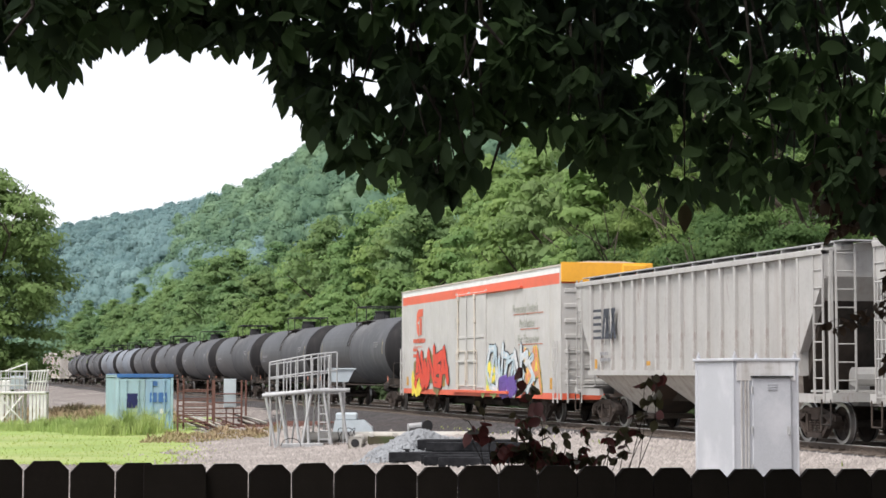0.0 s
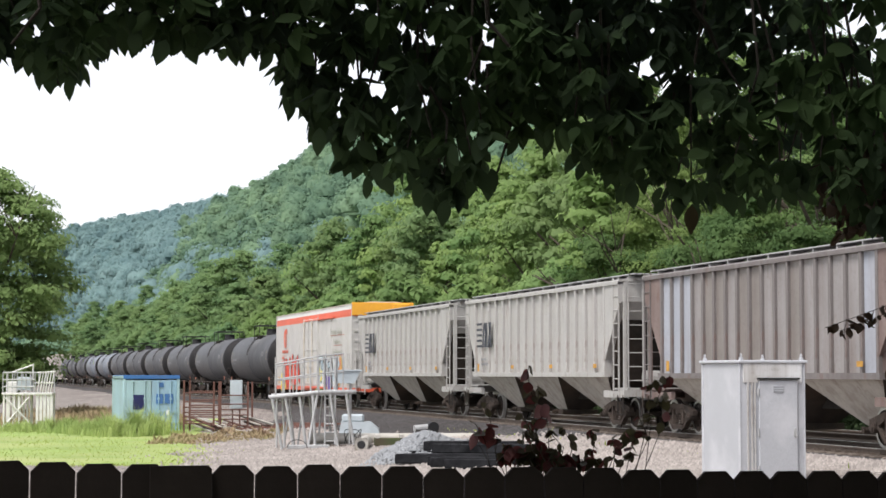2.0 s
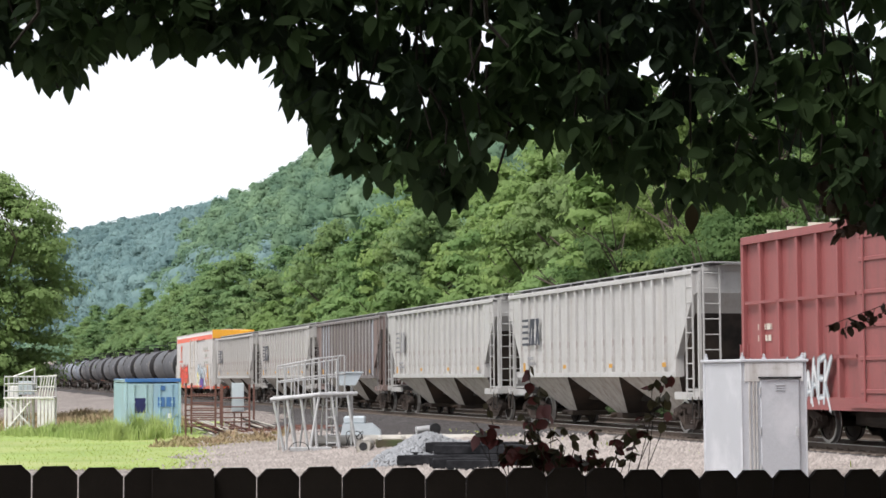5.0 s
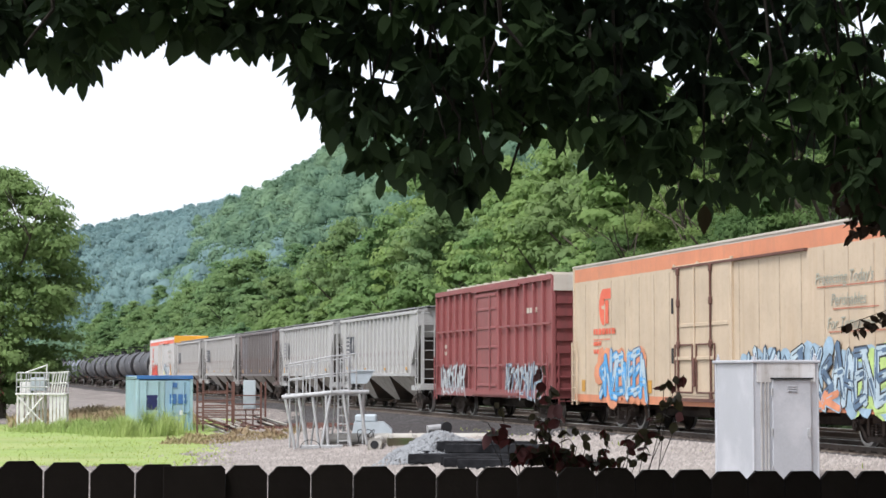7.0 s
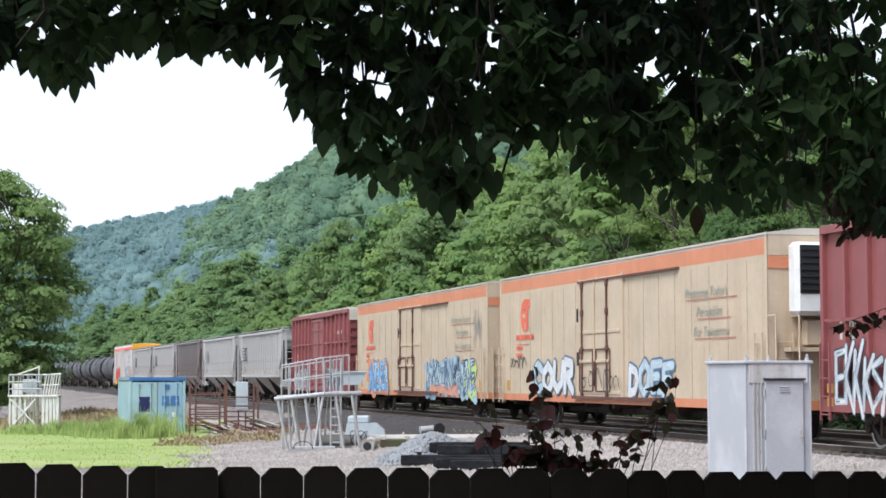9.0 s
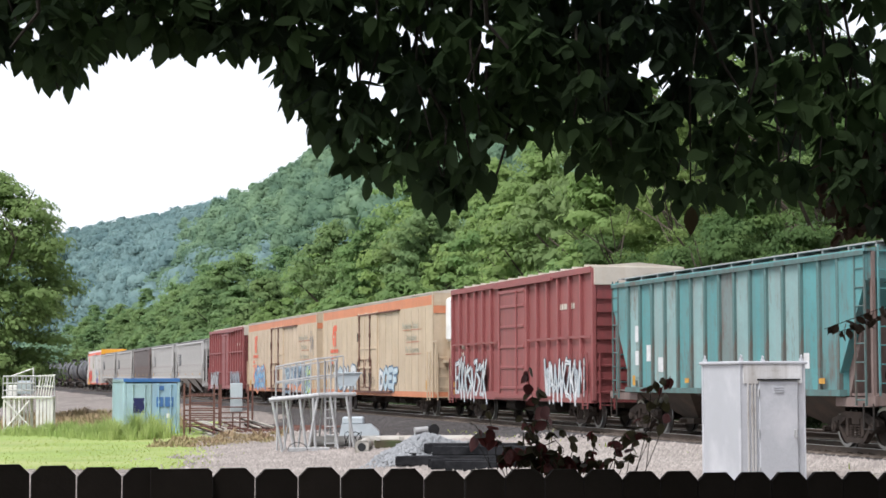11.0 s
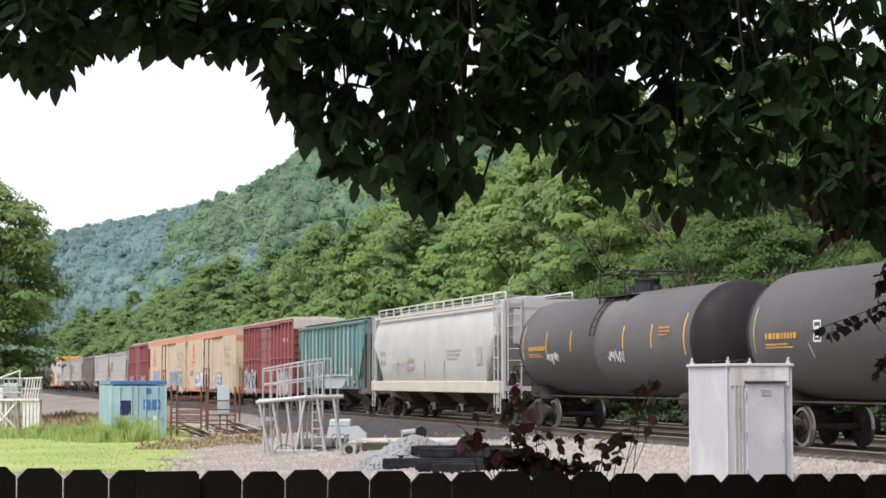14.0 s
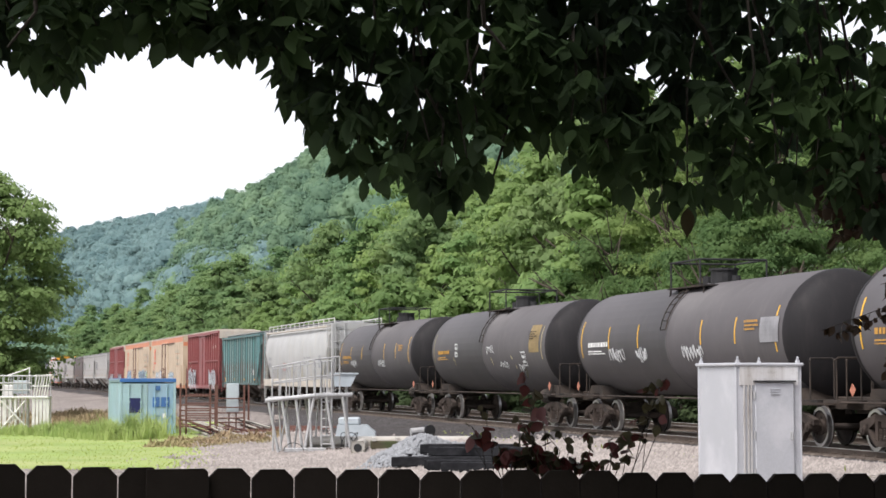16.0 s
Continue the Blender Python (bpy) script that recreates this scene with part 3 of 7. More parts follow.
    for y in (-3.45, -4.96):
        g = strip(strip(Geo(), y, 0.14, -0.166, -0.144), y, 0.018, -0.145, -0.035)
        rail = part("rail", strip(g, y, 0.07, -0.042, -0.008), M["rail"], track)
        part("running_surface", strip(Geo(), y, 0.066, -0.011, 0.001), M["railhead"], rail, "polished steel running surface")
    me = Geo().box((0, 0, 0), (0.23, 2.6, 0.14), 0, 0.012).mesh("tie", [M["tie"]])
    for i in range(200):
        part("tie", me, None, track).matrix_basis = pose(26 + i * 0.53, bend(26 + i * 0.53) - 4.2, -0.21, 0, 0, 0)


def build_track():
    track = thing("railway_track", "railway track with rusty rails on worn timber ties", "railway track", m=on_track(0))
    track["kind"] = "structure"
    run = [-300, 60] + [70 + 10 * i for i in range(8)] + [200, 400, 900]

    def strip(g, y, wide, z0, z1):
        """A bar of rail that follows the line."""
        pts = [(u, y + bend(u) + a * wide / 2, z) for u in run for a, z in ((-1, z0), (1, z0), (1, z1), (-1, z1))]
        faces = [(4 * k + i, 4 * k + (i + 1) % 4, 4 * k + 4 + (i + 1) % 4, 4 * k + 4 + i) for k in range(len(run) - 1) for i in range(4)]
        return g.sheet(pts, [f[::-1] for f in faces])

    for y in (0.755, -0.755):
        g = strip(Geo(), y, 0.14, -0.166, -0.144)
        strip(g, y, 0.018, -0.145, -0.035)
        rail = part("rail", strip(g, y, 0.07, -0.042, -0.008), M["rail"], track)
        part("running_surface", strip(Geo(), y, 0.066, -0.011, 0.001), M["railhead"], rail, "polished steel running surface")
    g = Geo().box((0, 0, 0), (0.23, 2.6, 0.14), 0, 0.012)
    me = g.mesh("tie", [M["tie"]])
    rnd = random.Random(4)
    for i in range(290):
        t = part("tie", me, None, track)
        t.matrix_basis = pose(28 + i * 0.53, bend(28 + i * 0.53) + rnd.uniform(-0.04, 0.04), -0.2 + rnd.uniform(-0.008, 0.004), 0, 0, rnd.uniform(-1, 1))
    g = Geo()
    for i in range(150):
        g.box((28 + i * 0.53, 0.755, -0.12), (0.18, 0.34, 0.02)).box((28 + i * 0.53, -0.755, -0.12), (0.18, 0.34, 0.02))
        for y in (0.755, -0.755):
            g.cyl((28 + i * 0.53, y + 0.1, -0.11), (28 + i * 0.53, y + 0.1, -0.075), 0.02, 5)
    part("tie_plates", g, M["rail"], track, kind="stuff")
    build_second_track(strip)


# ---- foliage ----
def cards(centres, normals, size, rng, aspect=0.8, ruffle=1.0, lift=0.25):
    """Small leaf clumps, one triangle each: points, faces and the lobes' normals."""
    n = len(centres)
    nrm = normals + [0, 0, 0.2] + rng.normal(0, 0.42 * ruffle, (n, 3))
    nrm /= np.linalg.norm(nrm, axis=1)[:, None] + 1e-9
    u = np.cross(nrm, rng.normal(0, 1, (n, 3)))
    u /= np.linalg.norm(u, axis=1)[:, None] + 1e-9
    w = np.cross(nrm, u)
    s = (np.asarray(size) * rng.uniform(0.6, 1.35, n))[:, None]
    a = centres + u * s * 0.7
    c = centres - u * s * 0.35 + w * s * 0.6 * aspect
    d = centres - u * s * 0.35 - w * s * 0.6 * aspect
    pts = np.stack([a, c, d], 1).reshape(-1, 3)
    faces = np.arange(n * 3).reshape(-1, 3)
    soft = normals + [0, 0, lift] + rng.normal(0, 0.16 * ruffle, (n, 3))
    soft /= np.linalg.norm(soft, axis=1)[:, None]
    return pts, faces, np.repeat(soft, 3, 0)


def fast_mesh(name, pts, faces, mat, normals=None):
    me = bpy.data.meshes.new(name)
    pts, faces = np.asarray(pts, dtype=np.float32), np.asarray(faces, dtype=np.int32)
    me.vertices.add(len(pts))
    me.vertices.foreach_set("co", pts.ravel())
    me.loops.add(faces.size)
    me.loops.foreach_set("vertex_index", faces.ravel())
    k = faces.shape[1]
    me.polygons.add(len(faces))
    me.polygons.foreach_set("loop_start", np.arange(len(faces), dtype=np.int32) * k)
    me.polygons.foreach_set("loop_total", np.full(len(faces), k, dtype=np.int32))
    me.materials.append(mat)
    me.update(calc_edges=True)
    if normals is not None:
        me.polygons.foreach_set("use_smooth", [True] * len(faces))
        me.normals_split_custom_set_from_vertices(normals)
    return me


def crown_points(rng, radius, low, high, lobes, per, flat=0.8, chunk=(0.2, 0.4)):
    """Leaf places on the skins of many overlapping lobes in a crown from low to high."""
    cs, ns = [], []
    for i in range(lobes):
        h = rng.uniform(0, 1)
        z = low + (high - low) * h
        room = radius * math.sqrt(max(0.05, 1 - (2 * abs(h - 0.42)) ** 2.2 * 0.85))
        a, r = rng.uniform(0, 2 * math.pi), room * math.sqrt(rng.uniform(0.1, 1)) * 0.85
        c = np.array([r * math.cos(a), r * math.sin(a), z])
        size = radius * rng.uniform(*chunk)
        d = rng.normal(0, 1, (per, 3))
        d /= np.linalg.norm(d, axis=1)[:, None]
        d[:, 2] = np.where(d[:, 2] < -0.3, -d[:, 2], d[:, 2])
        rad = size * rng.uniform(0.35, 1.3, per)[:, None]
        out = np.array([math.cos(a), math.sin(a), rng.uniform(-0.35, 0.25)])
        spread = d * rad * [1, 1, flat * rng.uniform(0.55, 1.0)]
        cs.append(c + spread + (spread @ out)[:, None] * out * rng.uniform(0.1, 1.1))
        ns.append(d)
    return np.concatenate(cs), np.concatenate(ns)


def limb(g, rnd, a, d, r, length, depth):
    """A tapered limb that forks."""
    p = Vector(a)
    for k in range(3):
        q = p + d * (length / 3)
        g.cyl(p, q, r * (1 - 0.2 * k), 7, 0, r * (1 - 0.2 * (k + 1)))
        d = (d + Vector((rnd.uniform(-0.2, 0.2), rnd.uniform(-0.2, 0.2), rnd.uniform(-0.05, 0.12)))).normalized()
        p = q
    if depth:
        for k in range(3):
            e = (d + Vector((rnd.uniform(-0.9, 0.9), rnd.uniform(-0.9, 0.9), rnd.uniform(-0.1, 0.5)))).normalized()
            limb(g, rnd, p, e, r * 0.45, length * 0.7, depth - 1)


def make_tree(label, seed, height, radius, low, mat, lobes=32, per=120, leaf=0.4, name="tree", chunk=(0.2, 0.4)):
    rng, rnd = np.random.default_rng(seed), random.Random(seed)
    tree = thing(name, label, "tree", "trees along the line")
    g = Geo()
    n = 1 if leaf < 0.25 else 0
    g.cyl((0, 0, -0.4), (0, 0, 0.5), 0.34, 9, 0, 0.24).cyl((0, 0, 0.5), (0, 0, height * 0.45), 0.24, 9, 0, 0.17)
    for k in range(5):
        a = k * 1.26 + rnd.uniform(-0.3, 0.3)
        limb(g, rnd, (0, 0, height * (0.25 + 0.05 * k)), Vector((math.cos(a), math.sin(a), 0.9)).normalized(), 0.11, height * 0.3, n)
    part("trunk", g, M["bark"], tree)
    cs, ns = crown_points(rng, radius, low, height - radius * 0.25, lobes, per, 0.8, chunk)
    pts, faces, soft = cards(cs, ns, leaf, rng, 0.8, 0.5, 0.5)
    part("crown", fast_mesh("crown", pts, faces, mat, soft), None, tree, kind="stuff")
    return tree


def build_treeline():
    forms = (("tall leafy green tree behind the railway line", 18.0, 4.3, 2.5, "green", 58), ("broad dull-green tree behind the railway line", 16.0, 4.6, 1.8, "olive", 56),
             ("light yellow-green tree behind the railway line", 15.0, 3.9, 1.6, "lime", 50), ("tall uneven green tree behind the railway line", 20.5, 4.4, 2.8, "lime", 60),
             ("low spreading green tree at the edge of the woods", 9.5, 3.8, 0.8, "green", 40), ("leafy green thicket at the foot of the woods", 4.8, 2.9, 0.2, "under", 30))
    # near and middle thickets take the leaf colour darkened for shade
    near = [make_tree(label, 31 + k, h, r, low, M[{"under": "shade_thicket", "lime": "midleaf", "green": "deep", "olive": "deep"}[m]], round(lobes * 1.9), 230, 0.145, "tree", (0.1, 0.23)) for k, (label, h, r, low, m, lobes) in enumerate(forms)]
    kinds = [make_tree(label, 1 + k, h, r, low, M["shade_thicket" if m == "under" else m], round(lobes * 1.9), 90, 0.36, "tree", (0.1, 0.23)) for k, (label, h, r, low, m, lobes) in enumerate(forms)]
    # the third set, for far trees, has haze in its leaf colour
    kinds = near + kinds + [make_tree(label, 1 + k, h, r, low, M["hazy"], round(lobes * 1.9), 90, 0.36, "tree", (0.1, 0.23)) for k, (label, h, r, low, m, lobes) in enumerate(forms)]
    used = set()
    rnd = random.Random(11)
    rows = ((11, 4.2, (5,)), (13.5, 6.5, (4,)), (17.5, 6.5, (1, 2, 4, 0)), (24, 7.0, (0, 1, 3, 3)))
    for off, step, kind in rows:
        s = 34.0 if off < 18 else 40.0
        while s < (720 if off < 12 else 360 if off > 24 else 620):
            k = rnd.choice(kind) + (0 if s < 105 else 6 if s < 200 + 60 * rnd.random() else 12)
            o = off + rnd.uniform(-1.5, 1.5)
            p = TRACK + s * ALONG + (o - bend(s)) * ACROSS
            size = rnd.uniform(0.85, 1.15)
            z = ground_z(p.x, p.y) + max(0, (off - 16) * 0.1)
            m = pose(p.x, p.y, z, 0, 0, rnd.uniform(0, 360))
            if k not in used:
                used.add(k)
                tree = kinds[k]
                tree.matrix_world = m
            else:
                tree = copy_thing(kinds[k], m)
            tree.scale = (size, size, size * rnd.uniform(0.92, 1.1))
            s += step * rnd.uniform(0.75, 1.25) * (1 if s < 190 else 1.3 if s < 300 else 1.7 if s < 430 else 2.2)
    for k in set(range(len(kinds))) - used:
        for o in (*kinds[k].children_recursive, kinds[k]):
            bpy.data.objects.remove(o)


# ridges fitted to the camera's view: m above the eye by bearing (tangent), at each ridge's distance
NEAR_RIDGE = ((-0.4, 0), (-0.23, 4), (-0.188, 18), (-0.162, 36), (-0.149, 50), (-0.138, 62), (-0.125, 68), (-0.118, 72), (-0.102, 78), (-0.084, 85), (-0.069, 94), (-0.049, 103),
              (0.0, 112), (0.05, 118), (0.4, 122))
FAR_RIDGE = ((-0.5, 104), (-0.3, 106), (-0.23, 109), (-0.2, 112), (-0.176, 119), (-0.146, 126), (-0.132, 130), (-0.118, 136), (-0.05, 138), (0.3, 134))


def hill_height(b, y, ridge, foot, top, crown):
    x, h = zip(*ridge)
    peak = float(np.interp(b, x, h)) + EYE.z - crown + 0.003 * top
    u = min(1.0, max(0.0, (y - foot) / (top - foot)))
    fade = max(0.0, 1 - max(0, y - top) / 200)
    return peak * (u ** 0.85) * fade


def build_hill(name, label, ridge, top, mat, crown, count, seed, leaf, per, size, reach_b):
    bs = np.linspace(-0.42, 0.42, 57)

    def foot(b):
        # keeps clear of the railway line, which bears away to the left
        return max(60, min(max(top * 0.62, 25 / max(0.02, b + 0.262) + 14), 52 / max(0.02, b + 0.262)))

    pts, faces = [], []
    us = np.linspace(0, 1.25, 22)
    for b in bs:
        for u in us:
            bare = foot(b) > 0.9 * top
            y = (0.9 * top if bare else foot(b)) + u * (top * 0.1 if bare else top - foot(b))
            z = hill_height(b, y, ridge, min(foot(b), 0.95 * top), top, crown) + 1.5 * noise.noise((b * 20, y * 0.02, seed))
            pts.append((b * y, y, max(-0.3, z) if u > 0 and not bare else -0.4))
    n = len(us)
    for j in range(len(bs) - 1):
        for i in range(n - 1):
            faces.append((j * n + i, (j + 1) * n + i, (j + 1) * n + i + 1, j * n + i + 1))
    hill = part(name, fast_mesh(name, pts, faces, M["hill"]), None)
    tagged(hill, label, "hill", kind="structure")
    rng = np.random.default_rng(seed)
    cs, ns, sizes, body, tris, turned = [], [], [], [], [], []
    rings = [(math.cos(e) * math.cos(k * 0.8976 + e), math.cos(e) * math.sin(k * 0.8976 + e), math.sin(e)) for e in (-0.5, 0.1, 0.75) for k in range(7)]
    dome = np.array(rings + [(0, 0, 1.0)])
    knit = np.array([t for j in (0, 7) for k in range(7) for t in ((j + k, j + (k + 1) % 7, j + 7 + k), (j + (k + 1) % 7, j + 7 + (k + 1) % 7, j + 7 + k))] + [(14 + k, 14 + (k + 1) % 7, 21) for k in range(7)])
    taken = {}
    room = size * 1.4
    i = 0
    for tries in range(count * 9):
        b = rng.uniform(-0.27, reach_b)
        if foot(b) > 0.9 * top:
            continue
        y = math.sqrt(rng.uniform((foot(b) / top) ** 2, 1.06)) * top
        cell = (int(b * y // room), int(y // room))
        if i >= count or any(math.hypot(b * y - q[0], y - q[1]) < room for dx in (-1, 0, 1) for dy in (-1, 0, 1) for q in taken.get((cell[0] + dx, cell[1] + dy), ())):
            continue
        taken.setdefault(cell, []).append((b * y, y))
        i += 1
        z = max(0, hill_height(b, y, ridge, foot(b), top, crown))
        r = size * rng.uniform(0.7, 1.25)
        tall = crown * rng.uniform(0.75, 1.22)
        d = rng.normal(0, 1, (per, 3))
        d[:, 2] = np.abs(d[:, 2]) * 1.1 - 0.45
        d[:, 1] = np.where(rng.uniform(0, 1, per) < 0.75, -np.abs(d[:, 1]), d[:, 1])
        d /= np.linalg.norm(d, axis=1)[:, None]
        c = np.array([b * y, y, z + tall - r * 0.8])
        lobes = rng.normal(0, 1, (9, 3))
        lobes[:, 2] = np.abs(lobes[:, 2]) - 0.35
        lobes[:, 1] = -np.abs(lobes[:, 1])
        lobes *= (0.68 * r / np.linalg.norm(lobes, axis=1))[:, None]
        which = rng.integers(0, 9, per)
        reach = rng.uniform(0.32, 0.48, 9)[which] * r
        cs.append(c + lobes[which] + d * (reach * rng.uniform(0.82, 1.04, per))[:, None])
        ns.append(d)
        sizes.append(np.full(per, leaf * max(0.4, min(1.0, y / top))))
        for k in range(7):
            own = dome * (rng.uniform(0.9, 1.05, len(dome)) * rng.uniform(0.27, 0.33) * r)[:, None]
            tris.append(knit + len(dome) * len(body))
            body.append(c + lobes[k] + own)
            turned.append(dome * 0.8 + lobes[k] / r * 0.5 + [0, 0, 0.3])
    p, f, soft = cards(np.concatenate(cs), np.concatenate(ns), np.concatenate(sizes), rng, 1.0, 0.3, 0.3)
    body = np.concatenate(body)
    f = np.concatenate([f, np.concatenate(tris) + len(p)])
    p, soft = np.concatenate([p, body]), np.concatenate([soft, np.concatenate(turned)])
    soft /= np.linalg.norm(soft, axis=1)[:, None]
    woods = part("woods", fast_mesh("woods", p, f, mat, soft), None)
    tagged(woods, "dense summer woods that cover the " + label.split(" hill")[0].split()[-1] + " hillside", "woods", kind="stuff")


build_ground()
build_bank()
build_track()
build_treeline()
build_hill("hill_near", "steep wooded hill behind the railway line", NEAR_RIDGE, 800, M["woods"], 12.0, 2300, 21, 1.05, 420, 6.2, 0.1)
build_hill("hill_far", "long wooded hill farther down the valley", FAR_RIDGE, 1500, M["hazed_farwoods"], 13.0, 2000, 22, 1.5, 360, 8.6, -0.05)
side_tree = make_tree("large leafy tree at the edge of the grass", 9, 15.7, 5.7, 2.0, M["fresh"], 300, 190, 0.21, "tree", (0.09, 0.19))
side_tree.matrix_world = pose(-27.2, 112, 0, 0, 0, 40)
side_tree["group"] = ""
thicket = make_tree("low leafy thicket under the large tree", 19, 4.6, 2.3, 0.4, M["green"], 22, 330, 0.22)
thicket.matrix_world = pose(-27.3, 113, 0, 0, 0, 10)

red_bush = make_tree("low dark-red leafy shrub beside the silver tower section", 23, 4.2, 1.7, 0.3, M["redleaf"], 26, 150, 0.16, "shrub", (0.16, 0.3))
red_bush.matrix_world = pose(-24.7, 96, 0.1, 0, 0, 0)
red_bush["group"] = ""
red_bush["category"] = "shrub"


# ---- rolling stock: x points along the train, y to the yard, z from the rail's top ----
WHEELS = []
CARS = []


def wheelset_mesh():
    g = Geo()
    g.cyl((0, -1.05, 0), (0, 1.05, 0), 0.085, 10)
    for s in (-1, 1):
        k = len(g.v)
        prof = ((0.66, 0.1), (0.66, 0.16), (0.7, 0.38), (0.68, 0.39), (0.68, 0.492), (0.712, 0.488), (0.72, 0.46), (0.815, 0.455),
                (0.815, 0.385), (0.78, 0.38), (0.755, 0.18), (0.81, 0.16), (0.81, 0.09))
        n = 24
        for y, r in prof:
            for i in range(n):
                t = 2 * math.pi * i / n
                g.v.append((r * math.cos(t), s * y, r * math.sin(t)))
        for j in range(len(prof) - 1):
            for i in range(n):
                a, b = k + j * n + i, k + j * n + (i + 1) % n
                g.f.append([a, b, b + n, a + n] if s > 0 else [a, a + n, b + n, b])
                g.mi.append(1 if 5 <= j <= 7 else 0)
        for i in range(3):
            t = 2 * math.pi * i / 3
            g.box((0.27 * math.cos(t), s * 0.785, 0.27 * math.sin(t)), (0.05, 0.03, 0.05), 2)
    return g.mesh("wheelset", [M["wheel"], M["tread"], M["under"]])


def truck_mesh():
    g = Geo()
    for s in (-1, 1):
        y0, y1 = s * 0.93, s * 1.07
        g.prism([(-0.62, 0.66), (0.62, 0.66), (0.5, 0.8), (-0.5, 0.8)], y0, y1)
        for e in (-1, 1):
            g.prism([(e * 0.45, 0.62), (e * 0.55, 0.78), (e * 1.12, 0.63), (e * 1.12, 0.5), (e * 0.72, 0.5)], y0, y1)
            g.prism([(e * 0.72, 0.5), (e * 0.88, 0.54), (e * 0.46, 0.16), (e * 0.3, 0.16)], y0, y1)
            g.prism([(e * 0.3, 0.24), (e * 0.42, 0.3), (e * 0.42, 0.7), (e * 0.3, 0.7)], y0, y1)
            g.cyl((e * 0.89, s * 0.9, 0.457), (e * 0.89, s * 1.14, 0.457), 0.115, 12)
            g.cyl((e * 0.89, s * 1.14, 0.457), (e * 0.89, s * 1.17, 0.457), 0.07, 6)
            g.box((e * 0.89, s * 1.0, 0.56), (0.26, 0.2, 0.07))
        g.prism([(-0.4, 0.12), (0.4, 0.12), (0.46, 0.24), (-0.46, 0.24)], y0, y1)
        for x in (-0.2, 0, 0.2):
            for k in range(5):
                g.cyl((x, s * 1.0, 0.25 + k * 0.055), (x, s * 1.0, 0.28 + k * 0.055), 0.085, 8)
    g.box((0, 0, 0.62), (0.42, 2.1, 0.22), 0, 0.03)
    g.cyl((0, 0, 0.7), (0, 0, 0.84), 0.25, 12)
    for e in (-1, 1):
        g.box((e * 0.4, 0, 0.42), (0.1, 1.7, 0.12))
        for s in (-1, 1):
            g.box((e * 0.415, s * 0.72, 0.45), (0.07, 0.12, 0.3))
    return g.mesh("truck", [M["truck"]])


TRUCK, WHEELSET = truck_mesh(), wheelset_mesh()


def add_trucks(car, half):
    for x in (half, -half):
        t = part("truck", TRUCK, None, car)
        t.matrix_basis = pose(x, 0, 0)
        for e in (0.89, -0.89):
            w = part("wheelset", WHEELSET, None, t)
            w.matrix_parent_inverse = Matrix.Translation((e, 0, 0.457))
            WHEELS.append(w)


def add_couplers(car, half):
    for e in (1, -1):
        g = Geo()
        g.box((e * (half - 0.25), 0, 0.86), (0.9, 0.16, 0.18), 0, 0.02)
        g.box((e * (half + 0.22), 0.03, 0.86), (0.22, 0.26, 0.3), 0, 0.05)
        g.tube([(e * (half - 0.3), -0.3, 0.8), (e * (half + 0.1), -0.3, 0.5), (e * (half + 0.25), -0.25, 0.55)], 0.025)
        part("coupler", g, M["under"], car)


def pieces(car, name, size, places, mat, bevel=0.0):
    """Alike pieces that share one mesh."""
    me = Geo().box((0, 0, 0), size, 0, bevel).mesh(name, [mat])
    for p in places:
        part(name, me, None, car).location = p


def ladder(car, x, y, z0, z1, mat, wide=0.42, step=0.38, axis="x"):
    g = Geo()
    d = (wide / 2, 0) if axis == "x" else (0, wide / 2)
    for e in (-1, 1):
        g.box((x + e * d[0], y + e * d[1], (z0 + z1) / 2), (0.04, 0.04, z1 - z0))
    whole = part("ladder", g, mat, car)
    rung = Geo().cyl((-d[0], -d[1], 0), (d[0], d[1], 0), 0.016, 6).mesh("rung", [mat])
    for k in range(int((z1 - z0 - 0.12) / step) + 1):
        part("rung", rung, None, whole).location = (x, y, z0 + 0.12 + k * step)
    return whole


def plate(g, x0, x1, z0, z1, y, m=0):
    return g.sheet([(x0, y, z0), (x0, y, z1), (x1, y, z1), (x1, y, z0)], [(0, 1, 2, 3)], m)


def lettering(text, height, car, x, y, z, mat, name="lettering"):
    """Words on the yard side, read from the yard; x: their left end."""
    cu = bpy.data.curves.new(name, "FONT")
    cu.body, cu.size, cu.shear, cu.extrude = text, height, 0.25, 0.001
    tmp = bpy.data.objects.new("tmp", cu)
    scene.collection.objects.link(tmp)
    bpy.context.view_layer.update()
    me = bpy.data.meshes.new_from_object(tmp)
    bpy.data.objects.remove(tmp)
    me.transform(Matrix(((-1, 0, 0, x), (0, 0, 1, y), (0, 1, 0, z), (0, 0, 0, 1))))
    me.materials.clear()
    me.materials.append(mat)
    return part(name, me, None, car)


def bars(car, x, z, rows, y, mat, seed=0, name="markings"):
    """Writing that cannot be read: rows of (height, length), from the top down."""
    g, rnd = Geo(), random.Random(seed)
    for h, length in rows:
        u = 0.0
        while u < length:
            w = min(h * rnd.choice((0.9, 1.3, 0.65)), length - u + 0.01)
            plate(g, x - u - w, x - u, z - h * 0.9, z - h * 0.1, y)
            u += w + h * 0.28
        z -= h * 1.5
    return part(name, g, mat, car, kind="stuff")


def stroke(g, pts, w, y, m):
    """A fat rounded spray stroke along points (x, z)."""
    for (ax, az), (bx, bz) in zip(pts, pts[1:]):
        d = Vector((bx - ax, bz - az))
        if d.length < 1e-6:
            continue
        d.normalize()
        n = Vector((-d.y, d.x)) * w / 2
        ring = []
        for k in range(5):
            a = math.pi * (k / 4)
